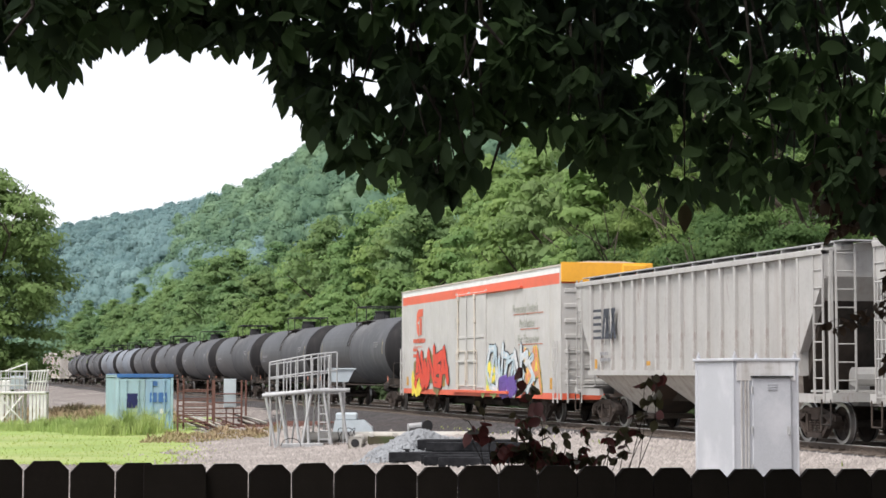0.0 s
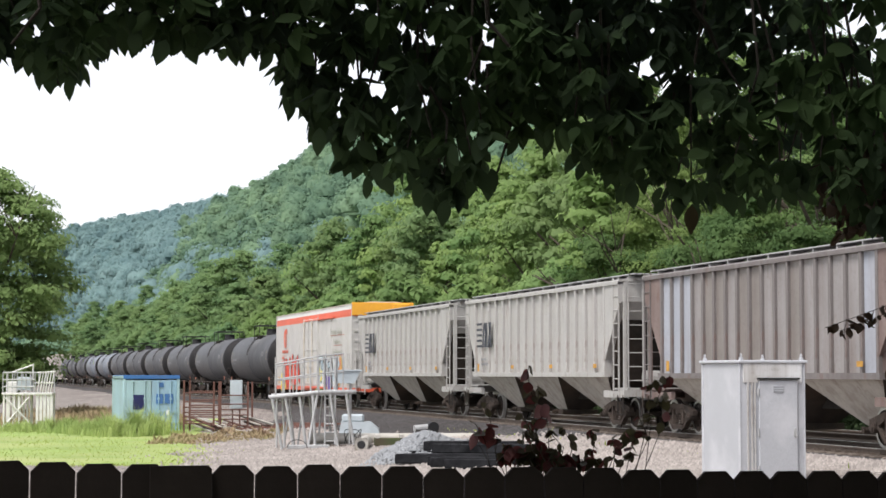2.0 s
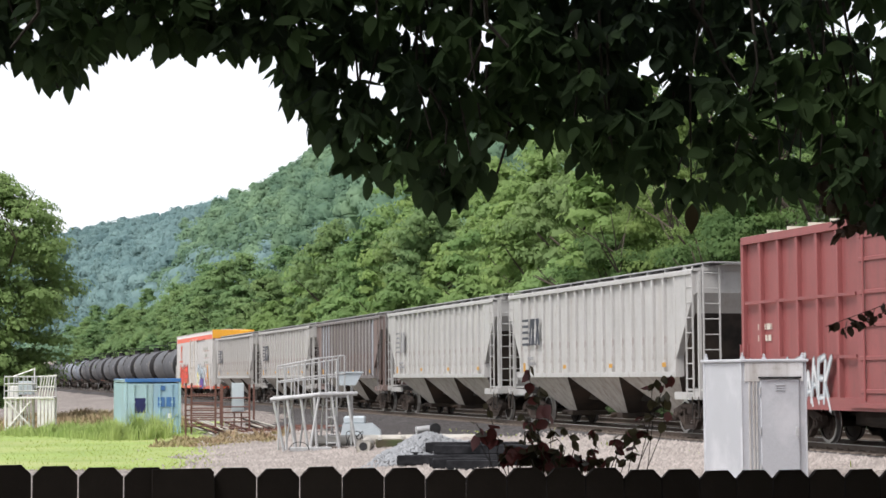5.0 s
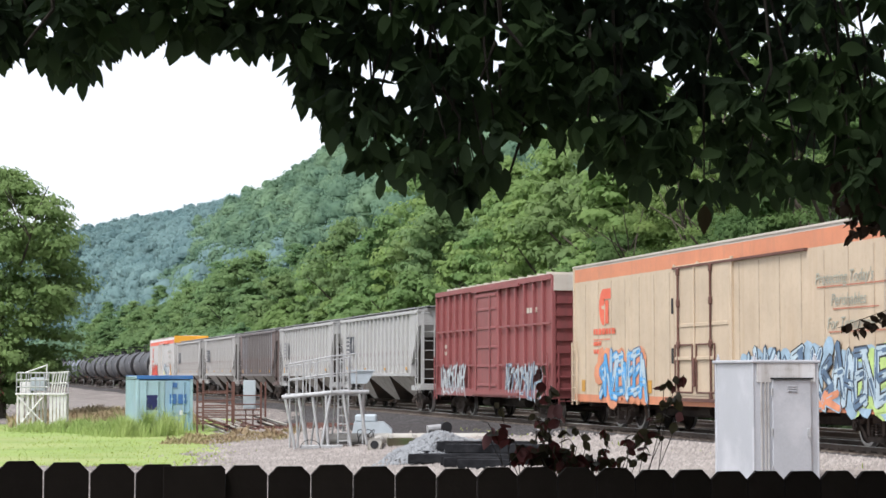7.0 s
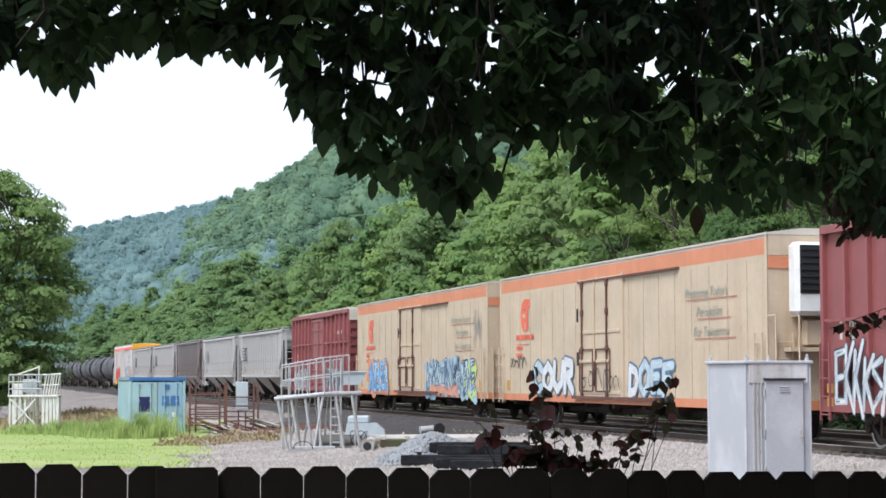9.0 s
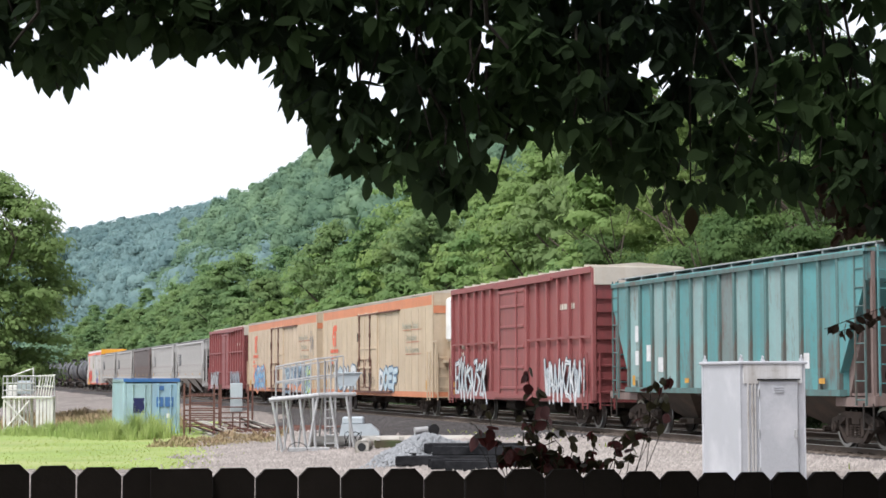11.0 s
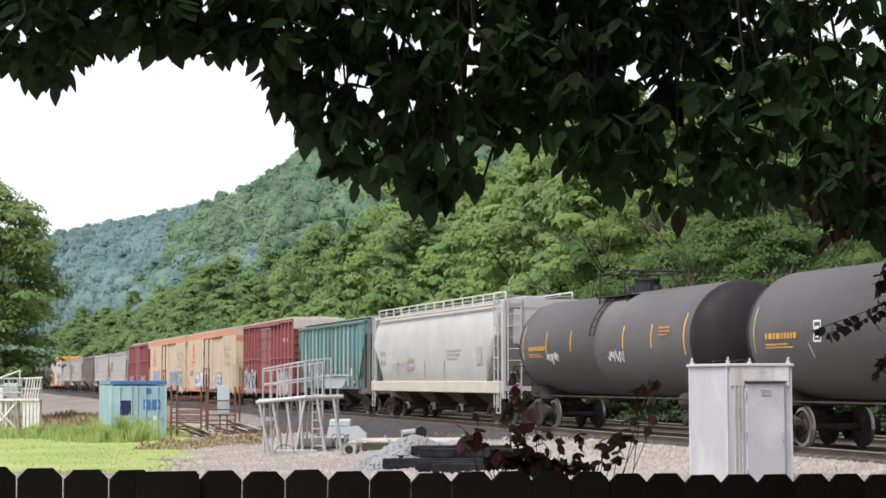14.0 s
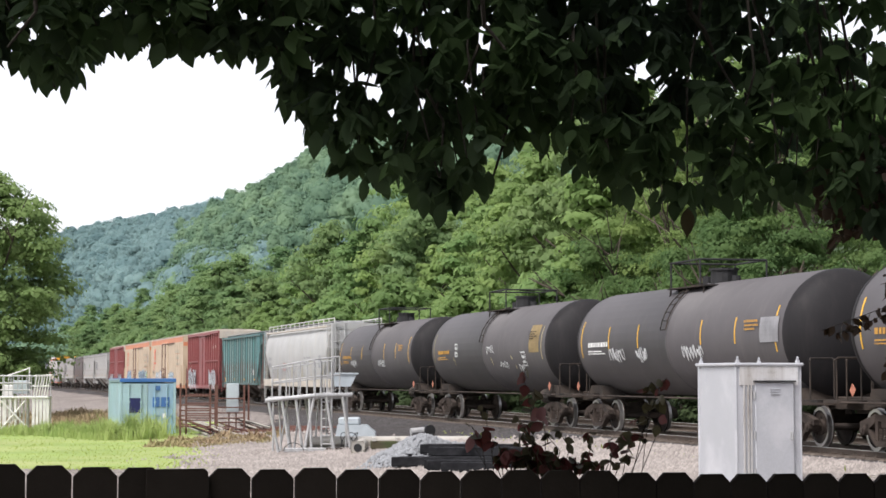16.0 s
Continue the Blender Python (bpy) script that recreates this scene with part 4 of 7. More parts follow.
            ring.append((bx + n.x * math.cos(a) + d.x * w / 2 * math.sin(a), bz + n.y * math.cos(a) + d.y * w / 2 * math.sin(a)))
        for k in range(5):
            a = math.pi * (k / 4)
            ring.append((ax - n.x * math.cos(a) - d.x * w / 2 * math.sin(a), az - n.y * math.cos(a) - d.y * w / 2 * math.sin(a)))
        c = (sum(p[0] for p in ring) / 10, sum(p[1] for p in ring) / 10)
        m3 = [(p[0], y, p[1]) for p in ring]
        g.sheet(m3, [tuple(range(10))], m)
        y += 0.00025


def spike(g, a, b, w, y, m):
    """A sprayed bar with pointed ends between two points (x, z)."""
    p, q = Vector(a), Vector(b)
    d = (q - p).normalized()
    n = Vector((-d.y, d.x)) * w / 2
    ring = [p - d * w * 0.3, p + n, q + n * 0.85, q + d * w * 0.4, q - n * 0.85, p - n]
    g.sheet([(v.x, y, v.y) for v in ring], [tuple(range(6))], m)


# bars of angular letter-like shapes, in a cell one wide and one high
ANGULAR = (((0.1, 0, 0.15, 1), (0.1, 0.95, 0.85, 0.1), (0.85, 0, 0.9, 1.1)), ((0.1, 0, 0.45, 1.05), (0.5, 1, 0.95, -0.05), (0.2, 0.4, 0.8, 0.45)),
           ((0.15, 0, 0.2, 1), (0.1, 0.95, 0.95, 1.05), (0.2, 0.5, 0.8, 0.6), (0.15, 0.02, 0.95, 0.1)), ((0.15, -0.05, 0.2, 1), (0.2, 0.45, 0.9, 1.1), (0.25, 0.5, 0.95, -0.1)),
           ((0.1, 0.95, 0.9, 1.0), (0.85, 0.95, 0.15, 0.05), (0.1, 0.05, 1.0, 0.0)), ((0.05, 1.05, 0.3, 0), (0.3, 0.05, 0.5, 0.8), (0.5, 0.75, 0.7, 0), (0.7, 0.0, 1.0, 1.1)),
           ((0.85, 0.95, 0.15, 0.75), (0.15, 0.7, 0.85, 0.4), (0.85, 0.35, 0.1, 0.02)))
ROUND = ({"C": ((0.9, 0.8, 0.55, 1.0, 0.2, 0.75, 0.15, 0.35, 0.45, 0.02, 0.9, 0.15),), "O": ((0.5, 1.0, 0.15, 0.7, 0.18, 0.25, 0.5, 0.0, 0.85, 0.28, 0.85, 0.75, 0.5, 1.0),),
          "U": ((0.15, 1.0, 0.15, 0.3, 0.5, 0.0, 0.85, 0.3, 0.85, 1.0),), "R": ((0.2, 0.0, 0.2, 1.0, 0.75, 0.9, 0.75, 0.6, 0.3, 0.5, 0.85, 0.0),),
          "D": ((0.2, 0.0, 0.2, 1.0, 0.7, 0.85, 0.85, 0.5, 0.65, 0.1, 0.2, 0.0),), "E": ((0.9, 1.0, 0.2, 0.95, 0.2, 0.5, 0.7, 0.52), (0.2, 0.5, 0.2, 0.03, 0.9, 0.0)),
          "F": ((0.9, 1.0, 0.2, 0.95, 0.2, 0.0), (0.2, 0.5, 0.7, 0.52))})


def graffiti(car, x0, x1, z0, z1, y, fill, edge, back=None, seed=1, glyphs=4, fat=0.32, shine=None, text=""):
    """A sprayed piece: cloud and dark outline, and each shape's fill and highlights on it."""
    rnd, g = random.Random(seed), Geo()
    w, h = (x1 - x0), (z1 - z0)
    glyphs = len(text) or glyphs
    gw = w / glyphs
    bar = gw * fat
    if back:
        for k in range(glyphs * 5):
            cx, cz = x0 + w * rnd.random(), z0 + h * rnd.uniform(0.05, 0.8)
            stroke(g, [(cx, cz), (cx + rnd.uniform(-0.35, 0.35), cz + rnd.uniform(-0.2, 0.3))], h * rnd.uniform(0.2, 0.5), y - 0.002 + 0.00003 * k, 1)
    shapes = []
    for k in range(glyphs):
        left = x1 - gw * (k - 0.06)
        lift, lean = h * rnd.uniform(-0.06, 0.08), rnd.uniform(-0.1, 0.15)
        tall = h * rnd.uniform(0.82, 1.02)

        def at(u, v, j=0.0):
            return (left - gw * (1.1 if text else 1.3) * (u + lean * (v - 0.5) + rnd.uniform(-j, j)), z0 + lift + tall * (v + rnd.uniform(-j, j)))
        if text:
            shapes.append([[at(p[i], p[i + 1], 0.02) for i in range(0, len(p), 2)] for p in ROUND[text[k]]])
        else:
            shapes.append([[at(p[0], 0.1 + 0.78 * p[1], 0.07), at(p[2], 0.1 + 0.78 * p[3], 0.07)] for p in rnd.choice(ANGULAR)])
    for k, shape in enumerate(shapes):
        for i, line in enumerate(shape):
            if text:
                stroke(g, line, bar + 0.13, y + 0.002 + 0.0006 * k, 0)
            else:
                spike(g, *line, bar + 0.09, y + 0.002 + 0.0006 * k + 0.0001 * i, 0)
    piece = part("graffiti", g, [M[edge], M[back or edge]], car, kind="stuff")
    for k, shape in enumerate(shapes):
        g = Geo()
        yy = y + 0.01 + 0.0004 * k
        for i, line in enumerate(shape):
            tone = 0 if rnd.random() < 0.7 else 1
            if text:
                stroke(g, line, bar, yy + 0.0006 * i, tone)
                for a, b in zip(line, line[1:]):
                    p, q = Vector(a).lerp(Vector(b), 0.2), Vector(a).lerp(Vector(b), 0.65)
                    spike(g, p + Vector((bar * 0.15, bar * 0.12)), q + Vector((bar * 0.15, bar * 0.12)), bar * 0.16, yy + 0.004 + 0.0003 * i, 1)
                continue
            spike(g, *line, bar, yy + 0.0008 * i, tone)
            p, q = Vector(line[0]), Vector(line[1])
            spike(g, p.lerp(q, 0.5), q, bar * 0.5, yy + 0.0008 * i + 0.0004, 1 - tone)
            side = Vector((bar * 0.28, 0))
            spike(g, p.lerp(q, rnd.uniform(0.1, 0.3)) + side, p.lerp(q, rnd.uniform(0.45, 0.8)) + side, bar * 0.14, yy + 0.004 + 0.0003 * i, 2 if rnd.random() < 0.6 else 1)
        part("letter_shape", g, [M[fill], M[shine or fill], M[edge]], piece)
    return piece


def scrawl(car, x0, x1, z0, z1, y, mat, seed=1, w=0.035, n=5):
    rnd, g = random.Random(seed), Geo()
    for k in range(n):
        a = x0 + (x1 - x0) * k / n
        b = (x1 - x0) / n
        p1, p2, mid, tall = rnd.uniform(0, 6.28), rnd.choice((1.0, 2.0, 1.5)), (z0 + z1) / 2 + (z1 - z0) * rnd.uniform(-0.15, 0.15), rnd.uniform(0.2, 0.5)
        line = [(a + b * (i / 26 + 0.42 * math.cos(i * 0.42 + p1)), mid + (z1 - z0) * tall * math.sin(i * 0.42 * p2 + p1 * 1.7)) for i in range(16)]
        stroke(g, line, w, y + k * 0.0012, 0)
    return part("scrawl", g, M[mat], car, kind="stuff")


def tank_car(label, mat, seed, fresh=True, L=15.7, worn=False):
    R, cz = 1.52, 2.62
    car = thing("tank_car", label, "tank car", "cars of the freight train")
    prof = [(-L / 2 + 0.75 * (1 - math.cos(math.pi / 2 * k / 8)), max(0.02, R * math.sin(math.pi / 2 * k / 8))) for k in range(9)]
    prof += [(-0.1, R), (-0.1, R + 0.02), (0.1, R + 0.02), (0.1, R)]
    prof += [(-x, r) for x, r in prof[8::-1]]
    me = Geo().lathe_x(prof, cz, 40).mesh("tank", [mat], True)
    part("tank", me, None, car)
    # caps whose darker colour holds the shade at the tank's ends
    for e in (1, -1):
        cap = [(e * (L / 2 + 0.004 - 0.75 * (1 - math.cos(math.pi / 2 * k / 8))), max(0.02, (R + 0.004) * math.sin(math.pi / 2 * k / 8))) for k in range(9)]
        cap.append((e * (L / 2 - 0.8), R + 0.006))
        part("tank_head", Geo().lathe_x(cap[::-1] if e > 0 else cap, cz, 40).mesh("tank_head", [M["tank_head"]], True), None, car, "domed end coloured darker for its shade")
    for e in (1, -1):
        part("stub_sill", Geo().box((e * 7.9, 0, 1.0), (2.6, 0.6, 0.3), 0, 0.02), M["under"], car)
        part("saddle", Geo().prism([(e * 6.2, 0.95), (e * 7.6, 0.95), (e * 7.4, 1.35), (e * 6.4, 1.35)], -1.1, 1.1), M["under"], car)
        part("bolster", Geo().box((e * 6.9, 0, 1.05), (0.6, 2.6, 0.14)), M["under"], car)
        part("end_deck", Geo().box((e * 8.6, 0, 1.06), (0.8, 2.9, 0.06)), M["under"], car)
    for y in (1.42, -1.42):
        part("side_pipe", Geo().cyl((-8.4, y, 1.05), (8.4, y, 1.05), 0.024, 6), M["truck"], car)
    for e in (1, -1):
        for y in (1.4, 0.5):
            x = e * 8.55
            g = Geo().tube([(x, y, 1.05), (x, y, 1.95), (x - e * 0.1, y - 0.05, 2.02), (x - e * 0.1, y - 0.6, 2.02), (x, y - 0.65, 1.95), (x, y - 0.65, 1.05)], 0.022)
            part("end_rail", g, M["under"], car)
    top = cz + R
    g = Geo()
    g.cyl((-0.4, 0, top - 0.1), (-0.4, 0, top + 0.32), 0.36, 14).cyl((-0.4, 0, top + 0.32), (-0.4, 0, top + 0.38), 0.4, 14)
    g.cyl((0.45, 0.1, top - 0.06), (0.45, 0.1, top + 0.2), 0.16, 10).cyl((-1.0, -0.1, top - 0.06), (-1.0, -0.1, top + 0.16), 0.12, 10)
    part("manway", g, M["dark"], car)
    g = Geo()
    for y in (0.75, -0.75):
        g.box((0, y, top - 0.12), (2.7, 0.4, 0.04))
        for x in (-1.2, 0, 1.2):
            g.tube([(x, y + math.copysign(0.15, y), top - 0.14), (x, y * 1.25, top - 0.55)], 0.03)
    part("platform", g, M["under"], car)
    g = Geo()
    for y in (0.95, -0.95):
        g.tube([(-1.05, y, top - 0.1), (-1.05, y, top + 0.58), (1.05, y, top + 0.58), (1.05, y, top - 0.1)], 0.028)
    for x in (-1.05, 1.05):
        g.tube([(x, -0.95, top + 0.58), (x, 0.95, top + 0.58)], 0.028)
    part("platform_rail", g, M["dark"], car)
    g = Geo()
    arc = [radians(v) for v in range(18, 88, 9)]
    for x in (-0.1, 0.3):
        g.tube([(x, (R + 0.07) * math.sin(t), cz + (R + 0.07) * math.cos(t)) for t in arc], 0.018)
    climb = part("ladder", g, M["under"], car)
    rung = Geo().cyl((-0.2, 0, 0), (0.2, 0, 0), 0.014, 6).mesh("rung", [M["under"]])
    for t in arc:
        part("rung", rung, None, climb).location = (0.1, (R + 0.07) * math.sin(t), cz + (R + 0.07) * math.cos(t))
    xs = (-6.95, 7.05) if worn else (-6.95, -4.6, -2.4, 2.2, 4.6, 7.05) if fresh else (-6.8, 6.8)
    for x in xs:
        h = 0.62 if fresh and abs(x) > 6.9 else 0.36
        rows = []
        for k in range(7):
            a = math.pi / 2 - (k - 3) / 3 * h / R * 0.9 - 0.08
            rows.append((R + 0.006) * Vector((0, math.sin(a), math.cos(a))))
        pts = [(x + d, p.y, cz + p.z) for p in rows for d in (0.035, -0.035)]
        part("reflective_strip", Geo().sheet(pts, [(2 * k, 2 * k + 1, 2 * k + 3, 2 * k + 2) for k in range(6)]), M["paleyellow" if worn or not fresh else "yellow"], car)
    mk = ("amber" if seed % 2 else "white") if fresh else "fadedink"
    bars(car, 6.4, cz + 0.02, ((0.17, 1.7), (0.05, 1.2), (0.04, 1.5)), R + 0.01, M[mk], seed)
    bars(car, -5.2, cz + 0.36, ((0.07, 0.8), (0.06, 0.8), (0.06, 0.6)) if not worn else (), R + 0.016, M["amber" if fresh else "fadedink"], seed + 5)
    if worn:
        for x, z, tilt, long in ((4.1, -0.42, 0.12, 0.3), (-1.0, -0.45, 0.1, 0.22), (-3.6, -0.5, 0.22, 0.4)):
            g = Geo()
            stroke(g, [(x + tilt * 0.6, cz + z + long / 2), (x - tilt * 0.6, cz + z - long / 2)], 0.06, R + 0.008, 0)
            curve_on(part("reflective_strip", g, M["paleyellow"], car).data, R, cz)
        for x, z, w in ((3.7, 0.0, 0.34), (-4.9, -0.4, 0.44)):
            g = Geo()
            g2 = [(x - w / 2, cz + z - 0.22), (x + w / 2, cz + z - 0.22), (x + w / 2, cz + z + 0.22), (x - w / 2, cz + z + 0.22)]
            for k in range(4):
                stroke(g, [g2[k], g2[(k + 1) % 4]], 0.045, R + 0.012 + 0.001 * k, 0)
            stroke(g, [(x - w / 4, cz + z + 0.06), (x + w / 4, cz + z + 0.06)], 0.1, R + 0.012, 0)
            stroke(g, [(x - w / 4, cz + z - 0.1), (x + w / 4, cz + z - 0.1)], 0.08, R + 0.012, 0)
            curve_on(part("stencil_box", g, M["silverlite"], car).data, R, cz)
        panel = part("tank_label", Geo().sheet([(-5.6 - 0.36 * i, R + 0.008, cz - 0.2 + 0.15 * k) for i in range(4) for k in range(7)], [(i * 7 + k, i * 7 + k + 1, i * 7 + k + 8, i * 7 + k + 7) for i in range(3) for k in range(6)]), M["oldlabel"], car, "faded yellow painted label")
        curve_on(panel.data, R, cz)
        bars(car, -5.68, cz + 0.5, ((0.05, 0.85), (0.05, 0.7), (0.05, 0.85), (0.05, 0.5)), R + 0.02, M["under"], seed + 9)
        for k, (a, b, z, w) in enumerate(((-1.4, -0.5, -0.05, 0.025), (-2.9, -1.9, -0.62, 0.035), (-4.7, -4.1, -0.72, 0.03))):
            curve_on(scrawl(car, a, b, cz + z - 0.13, cz + z + 0.14, R + 0.02, "silverlite", seed * 5 + k, w, 5).data, R, cz)
    elif fresh:
        # paint follows the lower curve of the shell
        for k, (a, b, mt) in enumerate(((3.4, 4.6, "silverlite"), (-2.4, -1.1, "silverlite"), (1.6, 2.4, "silverlite"), (-4.4, -3.7, "silverlite"))[:2 + seed % 3]):
            sc = scrawl(car, a, b, cz - 0.55, cz - 0.2, R + 0.02, mt, seed * 7 + k, 0.045, 6)
            curve_on(sc.data, R, cz)
    g = Geo()
    g.cyl((-6.6, 0.95, 0.98), (-5.7, 0.95, 0.98), 0.24, 12).box((-6.9, 1.1, 1.2), (0.3, 0.2, 0.3), 0, 0.03)
    part("brake_reservoir", g, M["under"], car)
    for x in (-7.6, 7.6):
        part("placard", Geo().box((x, 1.44, 1.32), (0.2, 0.01, 0.2), 0, 0, Matrix.Rotation(radians(45), 3, "Y")), M["letter_red"], car)
    add_trucks(car, 6.9)
    add_couplers(car, 8.85)
    return car


def curve_on(me, R, cz):
    for v in me.vertices:
        over = v.co.y - R
        d = v.co.z - cz
        v.co.y = math.sqrt(max(0.1, R * R - d * d)) + over


def box_car(label, scheme, L, seed):
    """Smooth-sided insulated box car with a plug door."""
    W, z0, z1 = 1.5, 0.75, 5.06
    car = thing("insulated_boxcar", label, "box car", "cars of the freight train")
    side = {"white": "offwhite", "cream": "cream", "pale": "bay"}[scheme]
    band = {"white": "redstripe", "cream": "orange", "pale": "roofcream"}[scheme]
    g = Geo()
    lay = ((z0, 0.95, 1), (0.95, 4.4, 0), (4.4, 4.74, 1), (4.74, 4.97, 2)) if scheme == "white" else ((z0, 0.98, 1), (0.98, 4.48, 0), (4.48, 4.88, 1), (4.88, 4.97, 2))
    tone = (M[side], M[band], M["white" if scheme == "white" else "roofcream"])
    for (a, b, m), name in zip(lay, ("side_sill", "body", "stripe", "eave")):
        part(name, Geo().box((0, 0, (a + b) / 2), (L, 2 * W, b - a)), tone[m], car)
    n = round(L / 1.24)
    thin = 0.5 if scheme == "cream" else 0.35
    pieces(car, "panel_seam", (0.07 * thin, 0.06 * thin, 3.4), [(-L / 2 + i * L / n, y, 2.68) for i in range(1, n) for y in (W, -W)], M["seam" if scheme == "cream" else side])
    pieces(car, "corner_post", (0.12, 0.05, 4.2), [(e * (L / 2 - 0.06), y, 2.85) for e in (-1, 1) for y in (W, -W)], M[side], 0.01)
    if scheme == "cream":
        for e in (1, -1):
            part("end_panel", Geo().box((e * (L / 2 + 0.006), 0, 4.7), (0.03, 2.96, 0.5)), M[side], car)
            part("end_band", Geo().box((e * (L / 2 + 0.006), 0, 4.29), (0.034, 2.96, 0.3)), M[band], car)
    else:
        pieces(car, "end_rib", (0.06, 2.8, 0.14), [(e * L / 2, 0, 1.3 + k * 0.48) for e in (-1, 1) for k in range(7)], M[side], 0.02)
    g = Geo().cross([(-W - 0.03, 4.95), (W + 0.03, 4.95), (W + 0.03, 5.0), (0.6, z1 + 0.05), (-0.6, z1 + 0.05), (-W - 0.03, 5.0)], -L / 2 - 0.03, L / 2 + 0.03)
    for i in range(1, 18):
        g.box((-L / 2 + i * L / 18, 0, z1 + 0.035), (0.06, 1.1, 0.06))
    part("roof", g, M["roofcream"], car)
    # the yard side runs from x = L/2 (front) to -L/2
    d0, d1 = L / 2 - 8.9, L / 2 - 12.9
    g = Geo()
    g.box(((d0 + d1) / 2, W + 0.03, 2.72), (d0 - d1 - 0.15, 0.07, 3.6), 0, 0.015)
    door = part("plug_door", g, M[side], car)
    pieces(door, "door_rib", (d0 - d1 - 0.3, 0.03, 0.1), [((d0 + d1) / 2, W + 0.075, z) for z in (1.08, 2.9)], M[side], 0.01)
    iron = M["rusty"] if scheme == "cream" else M["roofcream"]
    for x in (d0 - 0.45, d0 - 2.75):
        g = Geo().cyl((x, W + 0.11, 0.98), (x, W + 0.11, 4.42), 0.032, 8)
        for z in (1.05, 2.38, 3.5, 4.35):
            g.box((x, W + 0.11, z), (0.13, 0.08, 0.2), 0, 0.02)
        part("lock_rod", g, iron, door, "rusty vertical locking rod" if scheme == "cream" else "")
    part("centre_rod", Geo().cyl((d0 - 1.6, W + 0.1, 1.2), (d0 - 1.6, W + 0.1, 4.42), 0.02, 8), M[side], door)
    for a, b in ((0.2, 1.45), (1.75, 3.0)):
        part("lock_frame", Geo().tube([(d0 - a, W + 0.1, 2.38), (d0 - b, W + 0.1, 2.38), (d0 - b, W + 0.1, 1.12), (d0 - a, W + 0.1, 1.12), (d0 - a, W + 0.1, 2.38)], 0.022), iron, door)
        part("lock_bar", Geo().box((d0 - (a + b) / 2, W + 0.1, 2.02), (b - a - 0.1, 0.05, 0.09), 0, 0.01), M[side], door)
    part("lock_handle", Geo().box((d0 - 1.6, W + 0.12, 1.65), (0.12, 0.07, 0.75), 0, 0.02), iron, door)
    for z in (2.1, 3.45):
        part("hinge", Geo().box((d0 + 0.05, W + 0.05, z), (0.12, 0.08, 0.42), 0, 0.01), M["dark" if scheme == "cream" else side], car)
    g = Geo()
    g.box((d0 - 4.2, W + 0.05, 4.46), (8.4, 0.1, 0.06), 0).box((d0 - 3.2, W + 0.07, 0.92), (7.4, 0.14, 0.09), 0)
    part("door_track", g, M["rusty" if scheme == "cream" else band], car)
    for x in (d0, d0 - 1.7, d1):
        part("door_post", Geo().box((x, W + 0.02, 2.72), (0.1, 0.08, 3.7)), M[side], car)
    for e in (1, -1):
        ladder(car, e * (L / 2 - 0.35), W + 0.1, 0.65, 2.6, M[side], 0.45, 0.4)
        ladder(car, e * (L / 2 + 0.06), W - 0.4, 0.65, 2.6, M[side], 0.45, 0.4, "y")
    g = Geo()
    # the second, lower box is added to darken the gap under the car
    g.box((0, 0, 0.82), (L - 0.6, 0.7, 0.35), 0).box((0.4, -0.2, 0.58), (L - 9.5, 1.3, 0.34), 0, 0.04)
    for i in range(9):
        g.box((-L / 2 + 1.2 + i * (L - 2.4) / 8, 0, 0.72), (0.16, 2.7, 0.2), 0)
    for x in (2.2, -1.6, -3.6):
        g.cyl((x - 0.5, 0.7, 0.62), (x + 0.5, 0.7, 0.62), 0.2, 10)
    part("underframe", g, M["under"], car)
    # emblem: a bold plain shape
    lx, lz = L / 2 - 3.0, 3.62
    g = Geo()
    left = [(lx + 0.05 + 0.42 * math.sin(t), lz - 0.55 * math.cos(t)) for t in np.linspace(0, math.pi, 9)]
    g.sheet([(x, W + 0.018, z) for x, z in left + [(lx - 0.02, lz + 0.55), (lx - 0.02, lz - 0.55)]], [tuple(range(11))])
    plate(g, lx - 0.62, lx - 0.02, lz + 0.24, lz + 0.55, W + 0.018)
    plate(g, lx - 0.4, lx - 0.1, lz - 0.5, lz + 0.2, W + 0.018)
    plate(g, lx - 0.1, lx + 0.22, lz - 0.06, lz + 0.05, W + 0.022, 1)
    plate(g, lx - 0.1, lx - 0.03, lz - 0.55, lz + 0.1, W + 0.022, 1)
    part("emblem", g, [M["redstripe"], M[side]], car)
    bars(car, L / 2 - 2.0, 3.0, ((0.22, 2.0), (0.04, 1.5), (0.16, 0.7), (0.16, 0.7)), W + 0.02, M["redstripe"], seed)
    x = -L / 2 + 5.2
    lettering("Protecting Today's", 0.38, car, x + 0.1, W + 0.02, 3.62, M["letter_green"], "slogan")
    lettering("Perishables", 0.38, car, x - 0.7, W + 0.02, 3.12, M["letter_green"], "slogan")
    lettering("For Tomorrow", 0.38, car, x - 0.5, W + 0.02, 2.6, M["letter_green"], "slogan")
    g = Geo()
    for k, (a, b) in enumerate(((0.0, 3.4), (0.8, 3.0), (0.6, 3.3))):
        plate(g, x - b, x - a, 3.54 - 0.51 * k, 3.57 - 0.51 * k, W + 0.019)
    part("underline", g, M["letter_red"], car)
    for u in (1.0, 6.9, 15.2, L - 1.0):
        part("reflective_strip", Geo().box((L / 2 - u, W + 0.015, 1.25), (0.3, 0.012, 0.36)), M["amber"], car)
    add_trucks(car, L / 2 - 3.3)
    add_couplers(car, L / 2 + 0.35)
    return car


def rib_boxcar(label, L, seed, rails=(1.9, 3.0, 4.1)):
    """Oxide-red box car with outside posts."""
    W, z0, z1 = 1.46, 0.8, 4.9
    car = thing("red_boxcar", label, "box car", "cars of the freight train")
    part("body", Geo().box((0, 0, (z0 + z1) / 2), (L, 2 * W - 0.16, z1 - z0)), M["red"], car)
